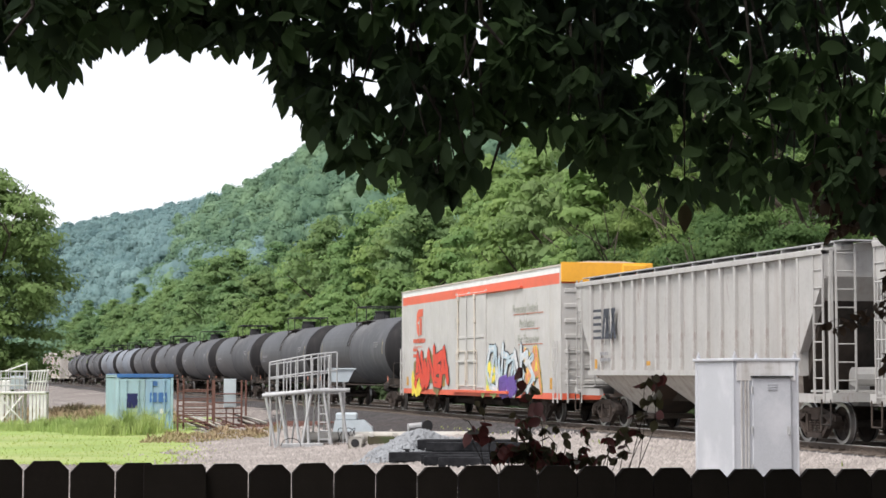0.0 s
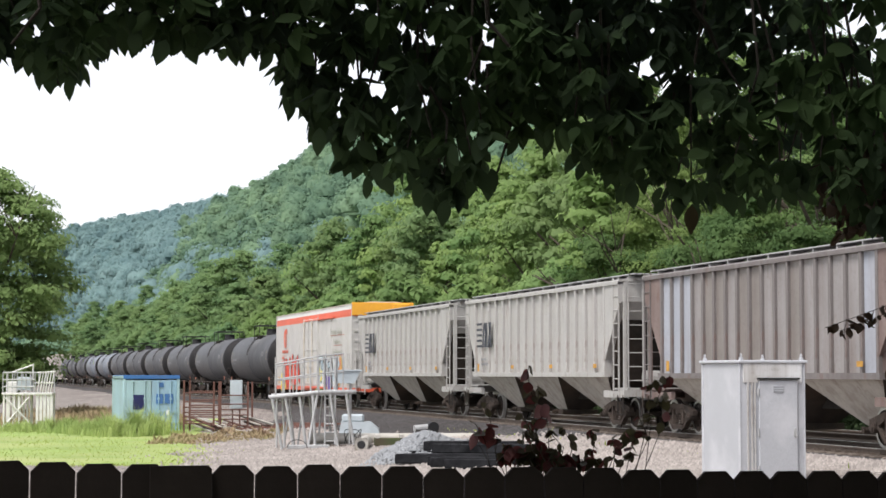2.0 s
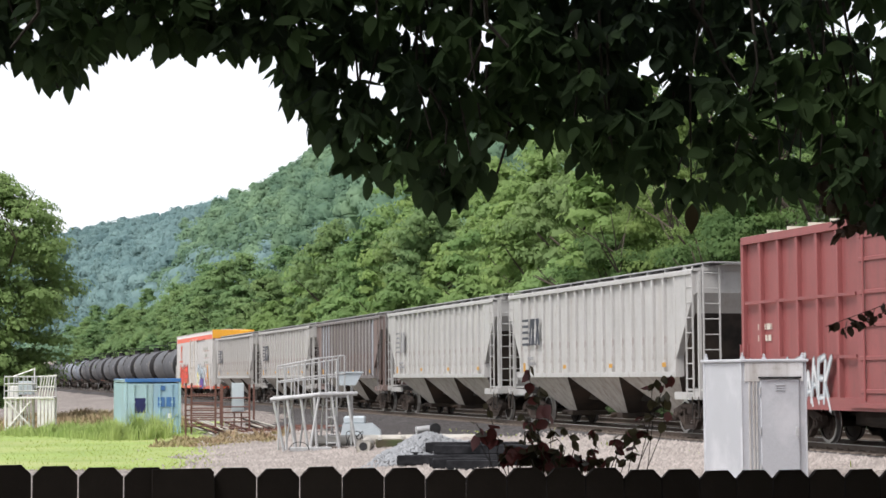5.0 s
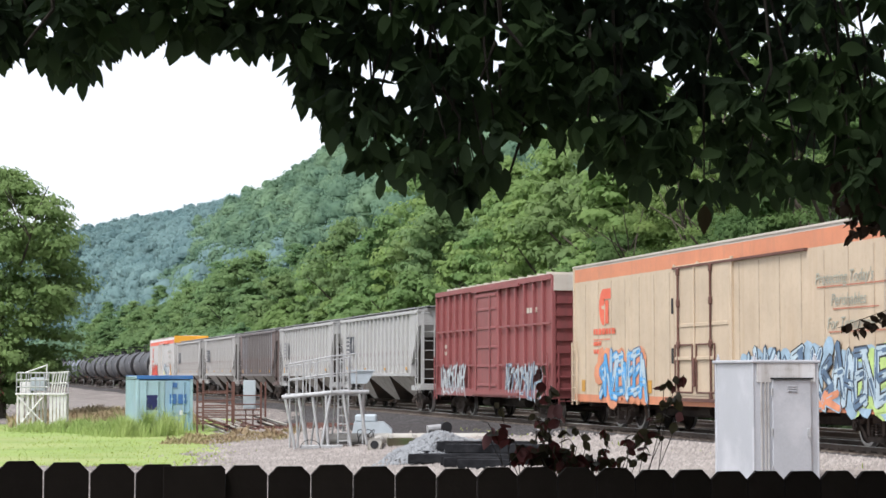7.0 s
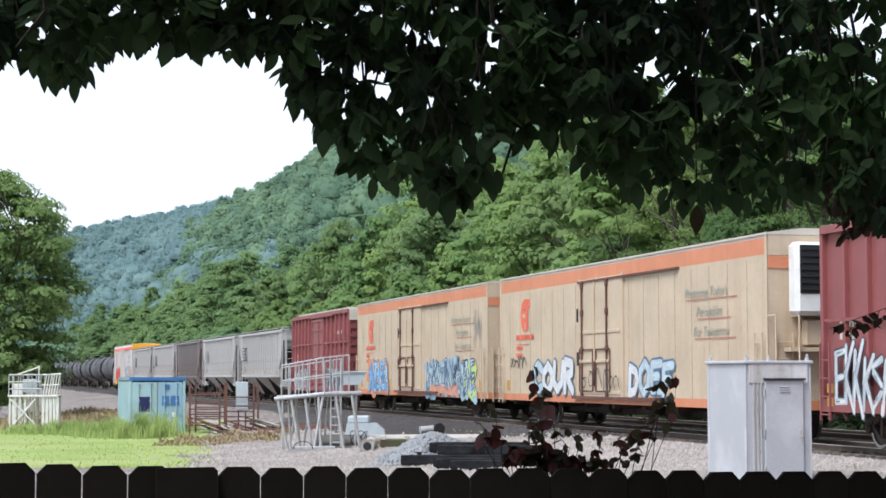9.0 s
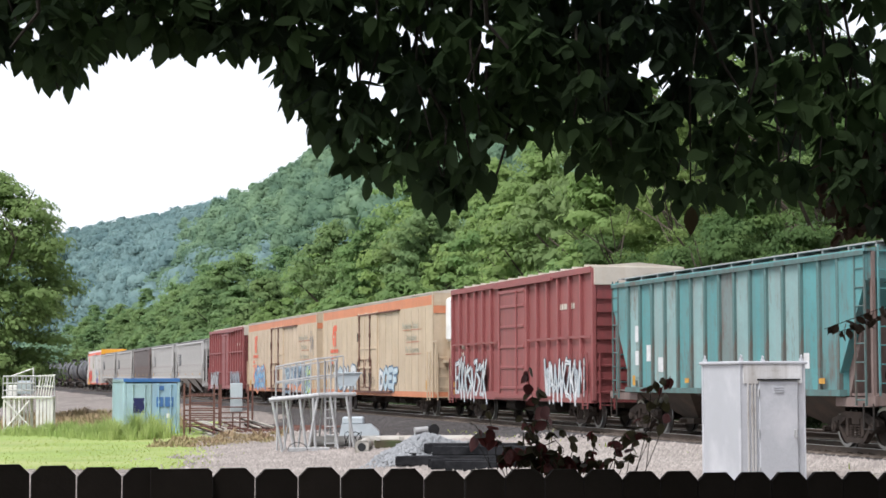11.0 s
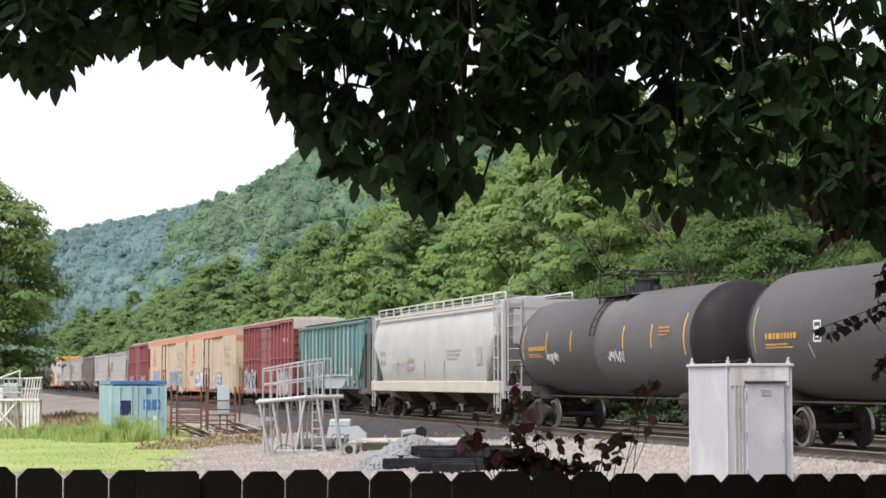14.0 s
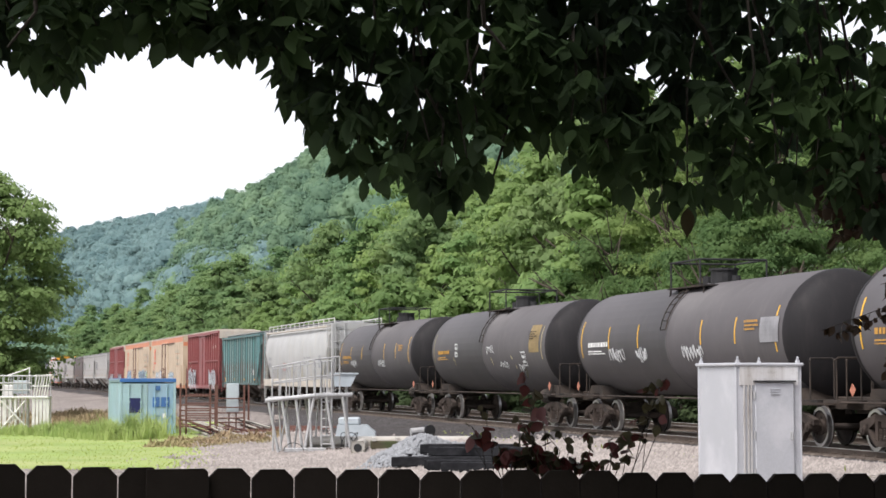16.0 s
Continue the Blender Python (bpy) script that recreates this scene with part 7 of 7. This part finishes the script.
        if off < max(1.75, shoulder((x - TRACK.x) * ALONG.x + (y - TRACK.y) * ALONG.y) - rng.exponential(0.4)):
            continue
        t = rng.uniform(0, 6.28)
        c, s = math.cos(t), math.sin(t)
        lump = tv * rng.uniform(0.65, 1.3, (5, 3)) @ np.array([[c, -s, 0], [s, c, 0], [0, 0, 1]])
        Q.append(tf + len(P) * 5)
        P.append(lump * rng.uniform(0.04, 0.095) + [x, y, ground_z(x, y) + 0.012])
    ob = part("loose_stones", fast_mesh("loose_stones", np.concatenate(P), np.concatenate(Q), M["pebble"]), None)
    tagged(ob, "pale loose broken stones strewn over the yard", "gravel", kind="stuff")


def build_grass():
    g = Geo()
    xs, ys = np.linspace(-45, -6.9, 32), np.linspace(53, 97, 30)
    pts, faces = [], []
    for j, y in enumerate(ys):
        for i, x in enumerate(xs):
            xx = x + ((2.2 * noise.noise((y * 0.35, 1, 1)) - 0.11 * (y - 53)) * (i - 27) / 4 if i > 27 else 0)
            edge = j == 0 or i == len(xs) - 1
            pts.append((xx, y + (2.5 * noise.noise((x * 0.5, 2, 2)) if j == 0 else 0), ground_z(xx, y) + (-0.05 if edge else 0.03)))
    n = len(xs)
    for j in range(len(ys) - 1):
        for i in range(n - 1):
            faces.append((j * n + i, j * n + i + 1, (j + 1) * n + i + 1, (j + 1) * n + i))
    lawn = part("lawn", g.sheet(pts, faces), M["lawn"], smooth=True)
    tagged(lawn, "bright yellow-green rough grass beside the gravel yard", "grass", kind="structure")
    rng = np.random.default_rng(12)

    def blades(name, n, area, tall, mat, label, wide=0.022, lean=0.35):
        P, Q = [], []
        for i in range(n):
            x, y, k = area(rng)
            h = max(0.07, tall * k) * rng.uniform(0.5, 1.15)
            a = rng.uniform(0, 6.28)
            d = np.array([math.cos(a), math.sin(a), 0])
            w = np.array([-d[1], d[0], 0]) * wide * rng.uniform(0.7, 1.6)
            b = np.array([x, y, ground_z(x, y)])
            m = b + [0, 0, h * 0.6] + d * h * lean * 0.3
            t = b + [0, 0, h] + d * h * lean
            P.append([b - w, b + w, m + w * 0.8, m - w * 0.8, t])
            Q.append([[i * 5, i * 5 + 1, i * 5 + 2], [i * 5, i * 5 + 2, i * 5 + 3], [i * 5 + 3, i * 5 + 2, i * 5 + 4]])
        ob = part(name, fast_mesh(name, np.concatenate(P), np.concatenate(Q), mat), None)
        tagged(ob, label, "grass", kind="stuff")

    def meadow(r):
        y = r.uniform(52.5, 95)
        edge = -6.6 - 0.11 * (y - 53)
        x = edge - abs(r.normal(0, 9)) + r.normal(0, 0.5)
        k = 0.35 + 0.65 * max(0, noise.noise((x * 0.5, y * 0.25, 5)) + 0.4)
        return x, y, k * (0.5 if y < 62 else 1)

    def clump(r):
        c = ((-12.9, 79.5, 1.15), (-13.4, 79.0, 0.8), (-14.6, 81.0, 0.75), (-16.0, 83.5, 0.6), (-17.5, 85.0, 0.55), (-18.8, 85.5, 0.5))[r.integers(0, 6)]
        x, y = c[0] + r.normal(0, 0.6), c[1] + r.normal(0, 1.0)
        return x, y, c[2] * max(0.1, 0.55 + 1.2 * noise.noise((x * 2.3, y * 0.7, 8)))

    def dry(r):
        if r.uniform() < 0.22:
            x, y = r.uniform(-11.0, -6.4), r.uniform(69, 77)
            return x, y, 0.9 * max(0.1, 0.3 + noise.noise((x * 1.3, y * 0.6, 6)))
        y = r.uniform(89, 124)
        x = -0.182 * y + float(np.clip(r.normal(0, 2.4), -5, 4))
        return x, y, 1.5 * max(0.15, 0.6 + noise.noise((x * 0.6, y * 0.3, 4)))

    blades("tall_grass", 9000, meadow, 0.09, M["grass"], "bright green tall grass at the yard's edge", 0.016)
    blades("weeds", 26000, clump, 0.95, M["weed"], "tall green weeds in front of the container", 0.013, 0.45)
    blades("dry_weeds", 19000, dry, 0.42, M["straw"], "dry brown weeds between the racks and the grass", 0.03, 0.6)
    def track_side(r):
        p = TRACK + float(r.uniform(35, 75)) * ALONG - float(2.5 + abs(r.normal(0, 0.5))) * ACROSS
        return p.x, p.y, max(0.0, noise.noise((p.x * 0.8, p.y * 0.8, 9)) - 0.15) * 2
    blades("trackside_weeds", 110, track_side, 0.4, M["grass"], "sparse green weeds along the ballast", 0.02, 0.5)


# ---- the fence and the garden side ----
def build_fence():
    fence = thing("board_fence", "nearly black stained board fence with clipped corners", "fence")
    a, b = Vector((-1.37, 6.04, 2.262)), Vector((1.48, 6.99, 2.187))
    d = b - a
    length = Vector((d.x, d.y, 0)).length
    u = d / length
    yaw = math.degrees(math.atan2(d.y, d.x))
    w, h, c = 0.139, 1.85, 0.03
    g = Geo().prism([(-w / 2, -h), (w / 2, -h), (w / 2, -c), (w / 2 - c, 0), (-w / 2 + c, 0), (-w / 2, -c)], -0.009, 0.009)
    me = g.mesh("board", [M["fence"]])
    rnd = random.Random(2)
    for i in range(-22, 44):
        if i == 4:
            continue  # a wider flat-topped board stands here
        s = -0.028 + i * 0.1452
        p = a + u * s
        ob = part("board", me, None, fence)
        ob.matrix_basis = pose(p.x, p.y, p.z + rnd.uniform(-0.006, 0.006), 0, rnd.uniform(-0.25, 0.25), yaw)
    for s in (-2.2, 0.53, 3.0, 5.4):
        p = a + u * s
        post = part("post", Geo().box((0, 0.062, -0.97), (0.1, 0.1, 1.86), 0, 0.01), M["fence"], fence)
        post.matrix_basis = pose(p.x, p.y, p.z, 0, 0, yaw)
    cap = part("gate_board", Geo().prism([(-0.1, -h), (0.1, -h), (0.1, -0.012), (0.088, 0), (-0.1, 0)], -0.03, -0.012), M["fence"], fence)
    p = a + u * 0.523
    cap.matrix_basis = pose(p.x, p.y, p.z - 0.003, 0, 0, yaw)
    for z in (-0.35, -1.4):
        p = a + u * 1.6
        rail = part("rail", Geo().box((0, -0.035, z), (9.4, 0.045, 0.09)), M["fence"], fence)
        rail.matrix_basis = Matrix.Translation(p) @ Matrix.Rotation(radians(yaw), 4, "Z") @ Matrix.Rotation(math.atan2(-d.z, length), 4, "Y")
    ob = part("garden", Geo().box((0, 0, 0.18), (24, 12.6, 0.4)), M["soil"])
    ob.matrix_world = pose(0, 0.2, 0, 0, 0, yaw)
    tagged(ob, "raised garden ground behind the fence", "ground", kind="structure")
    # unseen wall, added to keep light off the leaves and fence
    wall = part("wall_house", Geo().box((0, 0, 3.2), (18, 0.3, 6.4)), M["wall"])
    wall.matrix_world = pose(0, -3.2, 0, 0, 0, 0)
    tagged(wall, "plain unseen wall added behind the viewer to block light", "wall", kind="structure")


# lower edge of the hanging foliage, fitted to the camera's view: metres across, height
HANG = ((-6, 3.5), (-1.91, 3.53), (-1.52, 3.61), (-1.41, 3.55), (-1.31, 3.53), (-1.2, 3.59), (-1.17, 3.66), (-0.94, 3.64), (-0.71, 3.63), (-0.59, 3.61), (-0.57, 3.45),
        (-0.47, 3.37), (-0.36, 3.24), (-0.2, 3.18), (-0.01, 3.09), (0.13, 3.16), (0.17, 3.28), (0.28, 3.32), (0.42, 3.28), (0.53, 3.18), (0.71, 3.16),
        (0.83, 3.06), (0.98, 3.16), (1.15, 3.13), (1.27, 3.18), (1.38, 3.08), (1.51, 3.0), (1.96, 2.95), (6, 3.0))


# thin spots fitted to the same view: metres across, height, half width, half height
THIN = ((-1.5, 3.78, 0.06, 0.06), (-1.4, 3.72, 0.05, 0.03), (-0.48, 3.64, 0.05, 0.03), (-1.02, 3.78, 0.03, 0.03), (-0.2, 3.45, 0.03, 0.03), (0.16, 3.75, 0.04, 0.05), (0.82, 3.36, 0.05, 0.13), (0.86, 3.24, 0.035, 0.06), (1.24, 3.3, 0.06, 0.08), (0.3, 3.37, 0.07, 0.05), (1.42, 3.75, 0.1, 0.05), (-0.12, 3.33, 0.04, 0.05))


def leaf_mesh(slim=1.0):
    """A pointed oval leaf, folded along its midrib and curled, 1 long, hanging along -z."""
    rows = ((0, 0.02), (0.12, 0.16), (0.3, 0.26), (0.5, 0.27), (0.7, 0.2), (0.86, 0.1), (1.0, 0.0))
    pts, faces = [], []
    for t, w in rows:
        bend = 0.16 * t * t
        pts += [(-w * slim, 0.07 * w / 0.27 + bend, -t), (0, bend, -t), (w * slim, 0.07 * w / 0.27 + bend, -t)]
    for j in range(len(rows) - 1):
        for i in range(2):
            k = j * 3 + i
            faces.append((k, k + 1, k + 4, k + 3))
    return np.array(pts), np.array(faces)


def scatter_leaves(tpl, spots, rng, size, whorl=1, holes=None):
    """Leaves as one mesh: tips down, each turned and tilted, in whorls about each spot."""
    tv, tf = tpl
    P, Q = [], []
    for p in spots:
        first, n = rng.uniform(0, 6.28), whorl if whorl < 2 else int(rng.integers(whorl - 2, whorl + 3))
        for k in range(n):
            a = first + 6.28 * k / n + rng.normal(0, 0.35)
            tilt = abs(rng.normal(0.25, 0.4)) if whorl < 2 else abs(rng.normal(0.55, 0.35))
            m = np.array((Matrix.Rotation(a, 3, "Z") @ Matrix.Rotation(tilt, 3, "X") @ Matrix.Rotation(rng.normal(0, 0.3), 3, "Y") @ Matrix.Rotation(rng.normal(0, 0.7), 3, "Z")))
            leaf = (tv * size * rng.uniform(0.65, 1.3)) @ m.T + p + rng.normal(0, 0.012 if whorl > 1 else 0.0001, 3)
            if holes is not None:
                c = leaf.mean(0)
                c = np.array((c[0], c[2] - EYE.z)) * 6.5 / c[1]
                if np.any(np.hypot(holes[:, 0] - c[0], holes[:, 1] - c[1]) < holes[:, 2]):
                    continue
            Q.append(tf + len(P) * len(tv))
            P.append(leaf)
    return np.concatenate(P), np.concatenate(Q)


def build_shade_tree():
    tree = thing("shade_tree", "broad-leaved shade tree with dark leaves hanging over the fence", "tree")
    rnd, rng = random.Random(6), np.random.default_rng(6)
    base = Vector((4.6, 4.2, 0.3))
    g = Geo()
    g.cyl(base, base + Vector((-0.1, 0, 2.2)), 0.26, 12, 0, 0.2).cyl(base + Vector((-0.1, 0, 2.2)), base + Vector((-0.3, 0.3, 5.2)), 0.2, 12, 0, 0.13)
    part("trunk", g, M["darkbark"], tree)
    g = Geo()

    def bough(a, b, r, sag=0.0):
        a, b = Vector(a), Vector(b)
        n = 8
        pts = [a.lerp(b, k / n) + Vector((rnd.uniform(-0.05, 0.05), rnd.uniform(-0.05, 0.05), -sag * math.sin(math.pi * k / n * 0.5) + rnd.uniform(-0.03, 0.03))) for k in range(n + 1)]
        for k in range(n):
            g.cyl(pts[k], pts[k + 1], r * (1 - 0.8 * k / n), 7, 0, r * (1 - 0.8 * (k + 1) / n))
        return pts

    top = base + Vector((-0.25, 0.2, 4.2))
    for b in ((-4.5, 6.3, 4.6), (-3.5, 4.5, 5.4), (-1.5, 7.2, 4.5), (0.5, 6.8, 4.3), (-2, 2, 6.0), (1, -1, 6.2), (6, 0, 6)):
        line = bough(top, b, 0.1, 0.3)
        for p in line[2:]:
            q = p + Vector((rnd.uniform(-0.5, 0.5), rnd.uniform(-0.5, 0.6), rnd.uniform(-0.9, -0.3)))
            bough(p, q, 0.02, 0.05)
    part("limb", g, M["darkbark"], tree)
    hx, hz = zip(*HANG)
    tpl = leaf_mesh()

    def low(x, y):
        # the edge fits the camera's view: one bearing whatever the depth
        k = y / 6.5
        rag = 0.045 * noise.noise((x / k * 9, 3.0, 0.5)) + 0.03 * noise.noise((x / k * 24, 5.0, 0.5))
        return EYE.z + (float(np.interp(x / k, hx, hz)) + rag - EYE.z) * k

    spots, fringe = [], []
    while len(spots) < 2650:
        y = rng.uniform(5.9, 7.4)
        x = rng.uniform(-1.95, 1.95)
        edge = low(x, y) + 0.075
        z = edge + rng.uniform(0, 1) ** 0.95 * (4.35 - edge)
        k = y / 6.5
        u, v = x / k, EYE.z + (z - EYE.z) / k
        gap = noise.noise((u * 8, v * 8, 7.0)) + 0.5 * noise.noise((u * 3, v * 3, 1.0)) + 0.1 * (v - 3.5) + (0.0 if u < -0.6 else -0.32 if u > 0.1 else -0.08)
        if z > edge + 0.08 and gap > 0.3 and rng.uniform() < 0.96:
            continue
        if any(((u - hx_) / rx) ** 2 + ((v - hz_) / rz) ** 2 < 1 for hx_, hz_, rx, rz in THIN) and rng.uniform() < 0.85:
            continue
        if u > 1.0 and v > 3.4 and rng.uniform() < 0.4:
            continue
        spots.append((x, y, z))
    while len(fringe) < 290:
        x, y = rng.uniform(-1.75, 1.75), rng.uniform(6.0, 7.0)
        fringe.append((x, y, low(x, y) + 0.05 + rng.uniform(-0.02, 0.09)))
    # sky gaps, cut along lines of sight from the camera
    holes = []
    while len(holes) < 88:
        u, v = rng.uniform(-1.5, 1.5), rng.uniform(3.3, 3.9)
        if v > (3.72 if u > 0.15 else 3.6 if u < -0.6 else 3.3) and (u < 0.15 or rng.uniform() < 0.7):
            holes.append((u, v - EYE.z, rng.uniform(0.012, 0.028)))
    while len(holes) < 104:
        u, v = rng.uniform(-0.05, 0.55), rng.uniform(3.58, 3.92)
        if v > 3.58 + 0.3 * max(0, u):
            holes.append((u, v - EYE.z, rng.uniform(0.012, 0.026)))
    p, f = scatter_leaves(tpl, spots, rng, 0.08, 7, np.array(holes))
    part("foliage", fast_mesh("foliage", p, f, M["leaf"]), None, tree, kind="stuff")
    # unseen leaves added overhead to shade the fence and the hanging leaves
    above = []
    for i in range(6500):
        x, y = rng.uniform(-6.5, 7.5), rng.uniform(-2.6, 9.0)
        z = 4.4 + 2.4 * rng.uniform() ** 1.3 + (0.0 if y > 4 else 0.4)
        above.append((x, y, z))
    broad = np.array([(0, 0, 0), (-0.27, 0.07, -0.5), (0, 0.04, -0.55), (0.27, 0.07, -0.5), (0, 0.16, -1)]), np.array([(0, 1, 4, 2), (0, 2, 4, 3)])
    p, f = scatter_leaves(broad, above, rng, 0.31)
    part("upper_foliage", fast_mesh("upper_foliage", p, f, M["leaf"]), None, tree, kind="stuff")
    me = fast_mesh("leaf", tpl[0] * 0.076, tpl[1], M["leaf"])
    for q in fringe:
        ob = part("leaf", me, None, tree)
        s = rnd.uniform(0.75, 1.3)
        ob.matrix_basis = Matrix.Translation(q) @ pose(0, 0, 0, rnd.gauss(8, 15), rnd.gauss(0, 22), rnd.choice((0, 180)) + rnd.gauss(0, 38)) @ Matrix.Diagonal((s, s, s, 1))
    # twigs in the hanging part
    for k in range(70):
        x, y = rnd.uniform(-1.7, 1.7), rnd.uniform(6.0, 7.2)
        e = low(x, y) + 0.12
        a = Vector((x + rnd.uniform(-0.1, 0.1), y, min(4.4, e + rnd.uniform(0.3, 0.7))))
        b = Vector((x, y, e))
        c = a.lerp(b, 0.5) + Vector((rnd.uniform(-0.06, 0.06), 0, 0))
        part("twig", Geo().cyl(a, c, 0.006, 5, 0, 0.0045).cyl(c, b, 0.0045, 5, 0, 0.0025), M["darkbark"], tree)
    # a dead curled leaf that hangs lowest
    part("dead_leaf", fast_mesh("dead_leaf", tpl[0] * [0.09, 0.16, 0.1] + [0.83, 6.5, 3.12], tpl[1], M["purple_green"]), None, tree, "dry brown leaf")


def spray(name, label, lines, mat, mat2, size, seed, leafy):
    """A purple-leaved shrub: arching stems; leafy: stretches of stem, leaves on each, and their size."""
    shrub = thing(name, label, "shrub")
    rnd = random.Random(seed)
    tv, tf = leaf_mesh(1.25)
    meshes = [fast_mesh("leaf", tv * size, tf, m) for m in (mat, mat2)]
    for line in lines:
        pts = [Vector(p) for p in line]
        g = Geo()
        for k in range(len(pts) - 1):
            g.cyl(pts[k], pts[k + 1], 0.0017 - 0.0008 * k / len(pts), 5)
        part("stem", g, M["darkbark"], shrub)
    for line, many, scale in leafy:
        pts = [Vector(p) for p in line]
        many = round(many * 1.7)
        for k in range(many):
            u = (k + rnd.random()) / many * (len(pts) - 1)
            i = min(int(u), len(pts) - 2)
            p = pts[i].lerp(pts[i + 1], u - i)
            ob = part("leaf", meshes[0] if rnd.random() < 0.36 else meshes[1], None, shrub)
            s = scale * rnd.uniform(0.7, 1.2)
            ob.matrix_basis = Matrix.Translation(p) @ pose(0, 0, 0, rnd.gauss(25, 30), rnd.gauss(0, 40), rnd.uniform(0, 360)) @ Matrix.Diagonal((s, s, s, 1))
    return shrub


def build_shrubs():
    rnd = random.Random(17)
    lines = []
    root = Vector((0.42, 6.95, 0.3))
    # ends of the stems: metres across, height, leaves, their size
    tips = ((0.1, 2.43, 2, 0.8), (0.07, 2.375, 1, 0.6), (0.11, 2.335, 4, 1.1), (0.145, 2.355, 3, 1.1), (0.15, 2.31, 3, 1.1), (0.19, 2.285, 4, 1.25), (0.2, 2.27, 4, 1.0), (0.335, 2.44, 2, 1.0), (0.32, 2.5, 4, 0.75), (0.29, 2.575, 4, 0.75),
            (0.26, 2.4, 2, 0.5), (0.275, 2.375, 3, 0.7), (0.29, 2.34, 3, 0.7), (0.3, 2.29, 4, 0.9), (0.33, 2.265, 4, 0.9), (0.38, 2.335, 4, 0.6), (0.41, 2.35, 3, 0.6), (0.37, 2.27, 4, 0.8), (0.42, 2.25, 4, 0.8),
            (0.46, 2.245, 4, 0.7), (0.52, 2.27, 3, 0.6), (0.53, 2.345, 4, 0.6), (0.6, 2.31, 4, 0.6), (0.645, 2.325, 4, 0.65), (0.705, 2.335, 5, 0.7), (0.725, 2.4, 3, 0.65), (0.745, 2.525, 3, 0.7), (0.775, 2.47, 3, 0.95), (0.8, 2.54, 4, 0.65), (0.6, 2.24, 4, 0.6), (0.655, 2.25, 5, 0.65), (0.21, 2.25, 6, 1.0), (0.24, 2.24, 6, 0.9), (0.3, 2.235, 6, 0.9), (0.36, 2.23, 6, 0.8), (0.42, 2.23, 6, 0.8), (0.48, 2.225, 6, 0.7), (0.53, 2.23, 4, 0.7), (0.27, 2.27, 4, 0.9), (0.33, 2.3, 3, 0.8))
    for x, z, *leafage in tips:
        t = Vector((x, 6.9 + rnd.uniform(-0.04, 0.04), z))
        a = Vector((root.x + (x - root.x) * 0.75, root.y, 2.14))
        lines.append([a, a.lerp(t, 0.55) + Vector((rnd.uniform(-0.04, 0.04), 0, 0.03)), t.lerp(a, 0.12) + Vector((rnd.uniform(-0.03, 0.03), 0, 0.02)), t])
    leafy = [(l[1:] if tip[0] > 0.24 else l[2:], tip[2] * (1.25 if tip[0] > 0.24 else 0.7), tip[3] * (1.15 if tip[0] > 0.24 else 0.95)) for l, tip in zip(lines, tips)]
    spray("purple_shrub", "purple-leaved shrub rising just above the fence top", [[root] + l for l in lines], M["purple"], M["purple_green"], 0.056, 3, leafy)
    lines = [[(1.95, 6.5, 2.95), (1.7, 6.5, 2.86), (1.5, 6.5, 2.78), (1.28, 6.5, 2.7)], [(1.95, 6.6, 3.1), (1.62, 6.55, 3.0), (1.52, 6.5, 2.9), (1.5, 6.5, 2.72)],
             [(1.9, 6.5, 2.8), (1.6, 6.5, 2.7), (1.52, 6.5, 2.58)], [(1.9, 6.4, 3.2), (1.55, 6.4, 3.12), (1.46, 6.4, 3.02)],
             [(1.9, 6.5, 2.9), (1.6, 6.5, 2.8), (1.42, 6.5, 2.72), (1.33, 6.5, 2.69)], [(1.9, 6.5, 2.7), (1.56, 6.5, 2.66), (1.5, 6.5, 2.55)], [(1.9, 6.5, 3.0), (1.56, 6.45, 2.92), (1.49, 6.45, 2.84)]]
    leafy = [(l, 20, 0.8) for l in lines]
    # a dense dark mass of the same tree beside the shade tree
    for k in range(26):
        a = Vector((1.75, 6.1 + 0.03 * k, rnd.uniform(3.12, 3.4)))
        b = Vector((rnd.uniform(1.26, 1.4), 6.1 + 0.03 * k, a.z - rnd.uniform(0.0, 0.12)))
        lines.append([a, a.lerp(b, 0.5) + Vector((0, 0, 0.03)), b])
        leafy.append((lines[-1], 17, 1.15))
    spray("plum_branch", "thin branch with small brownish purple leaves", lines, M["plum"], M["plum"], 0.047, 5, leafy)


build_cabinet()
build_container()
build_platform()
build_ladder_tower()
build_rack()
build_clutter()
build_stone_pile()
build_pebbles()
build_grass()
build_fence()
build_shade_tree()
build_shrubs()

def rolled(t):
    """Metres that the train has rolled: it slows a little all the time."""
    return 16.55 * t - 0.0275 * t * t


def motions():
    """The train rolls away along the line; its wheels turn with it."""
    for car, s in CARS:
        walk(car, [(t, on_track(s + rolled(t))) for t in range(17)])
    first = WHEELS[0]
    walk(first, [(i / FPS, Matrix.Rotation(rolled(i / FPS) / 0.457, 4, "Y")) for i in range(16 * FPS + 1)])
    for w in WHEELS[1:]:
        w.rotation_mode = "QUATERNION"
        w.animation_data_create()
        w.animation_data.action = first.animation_data.action
        w.animation_data.action_slot = first.animation_data.action_slot


motions()
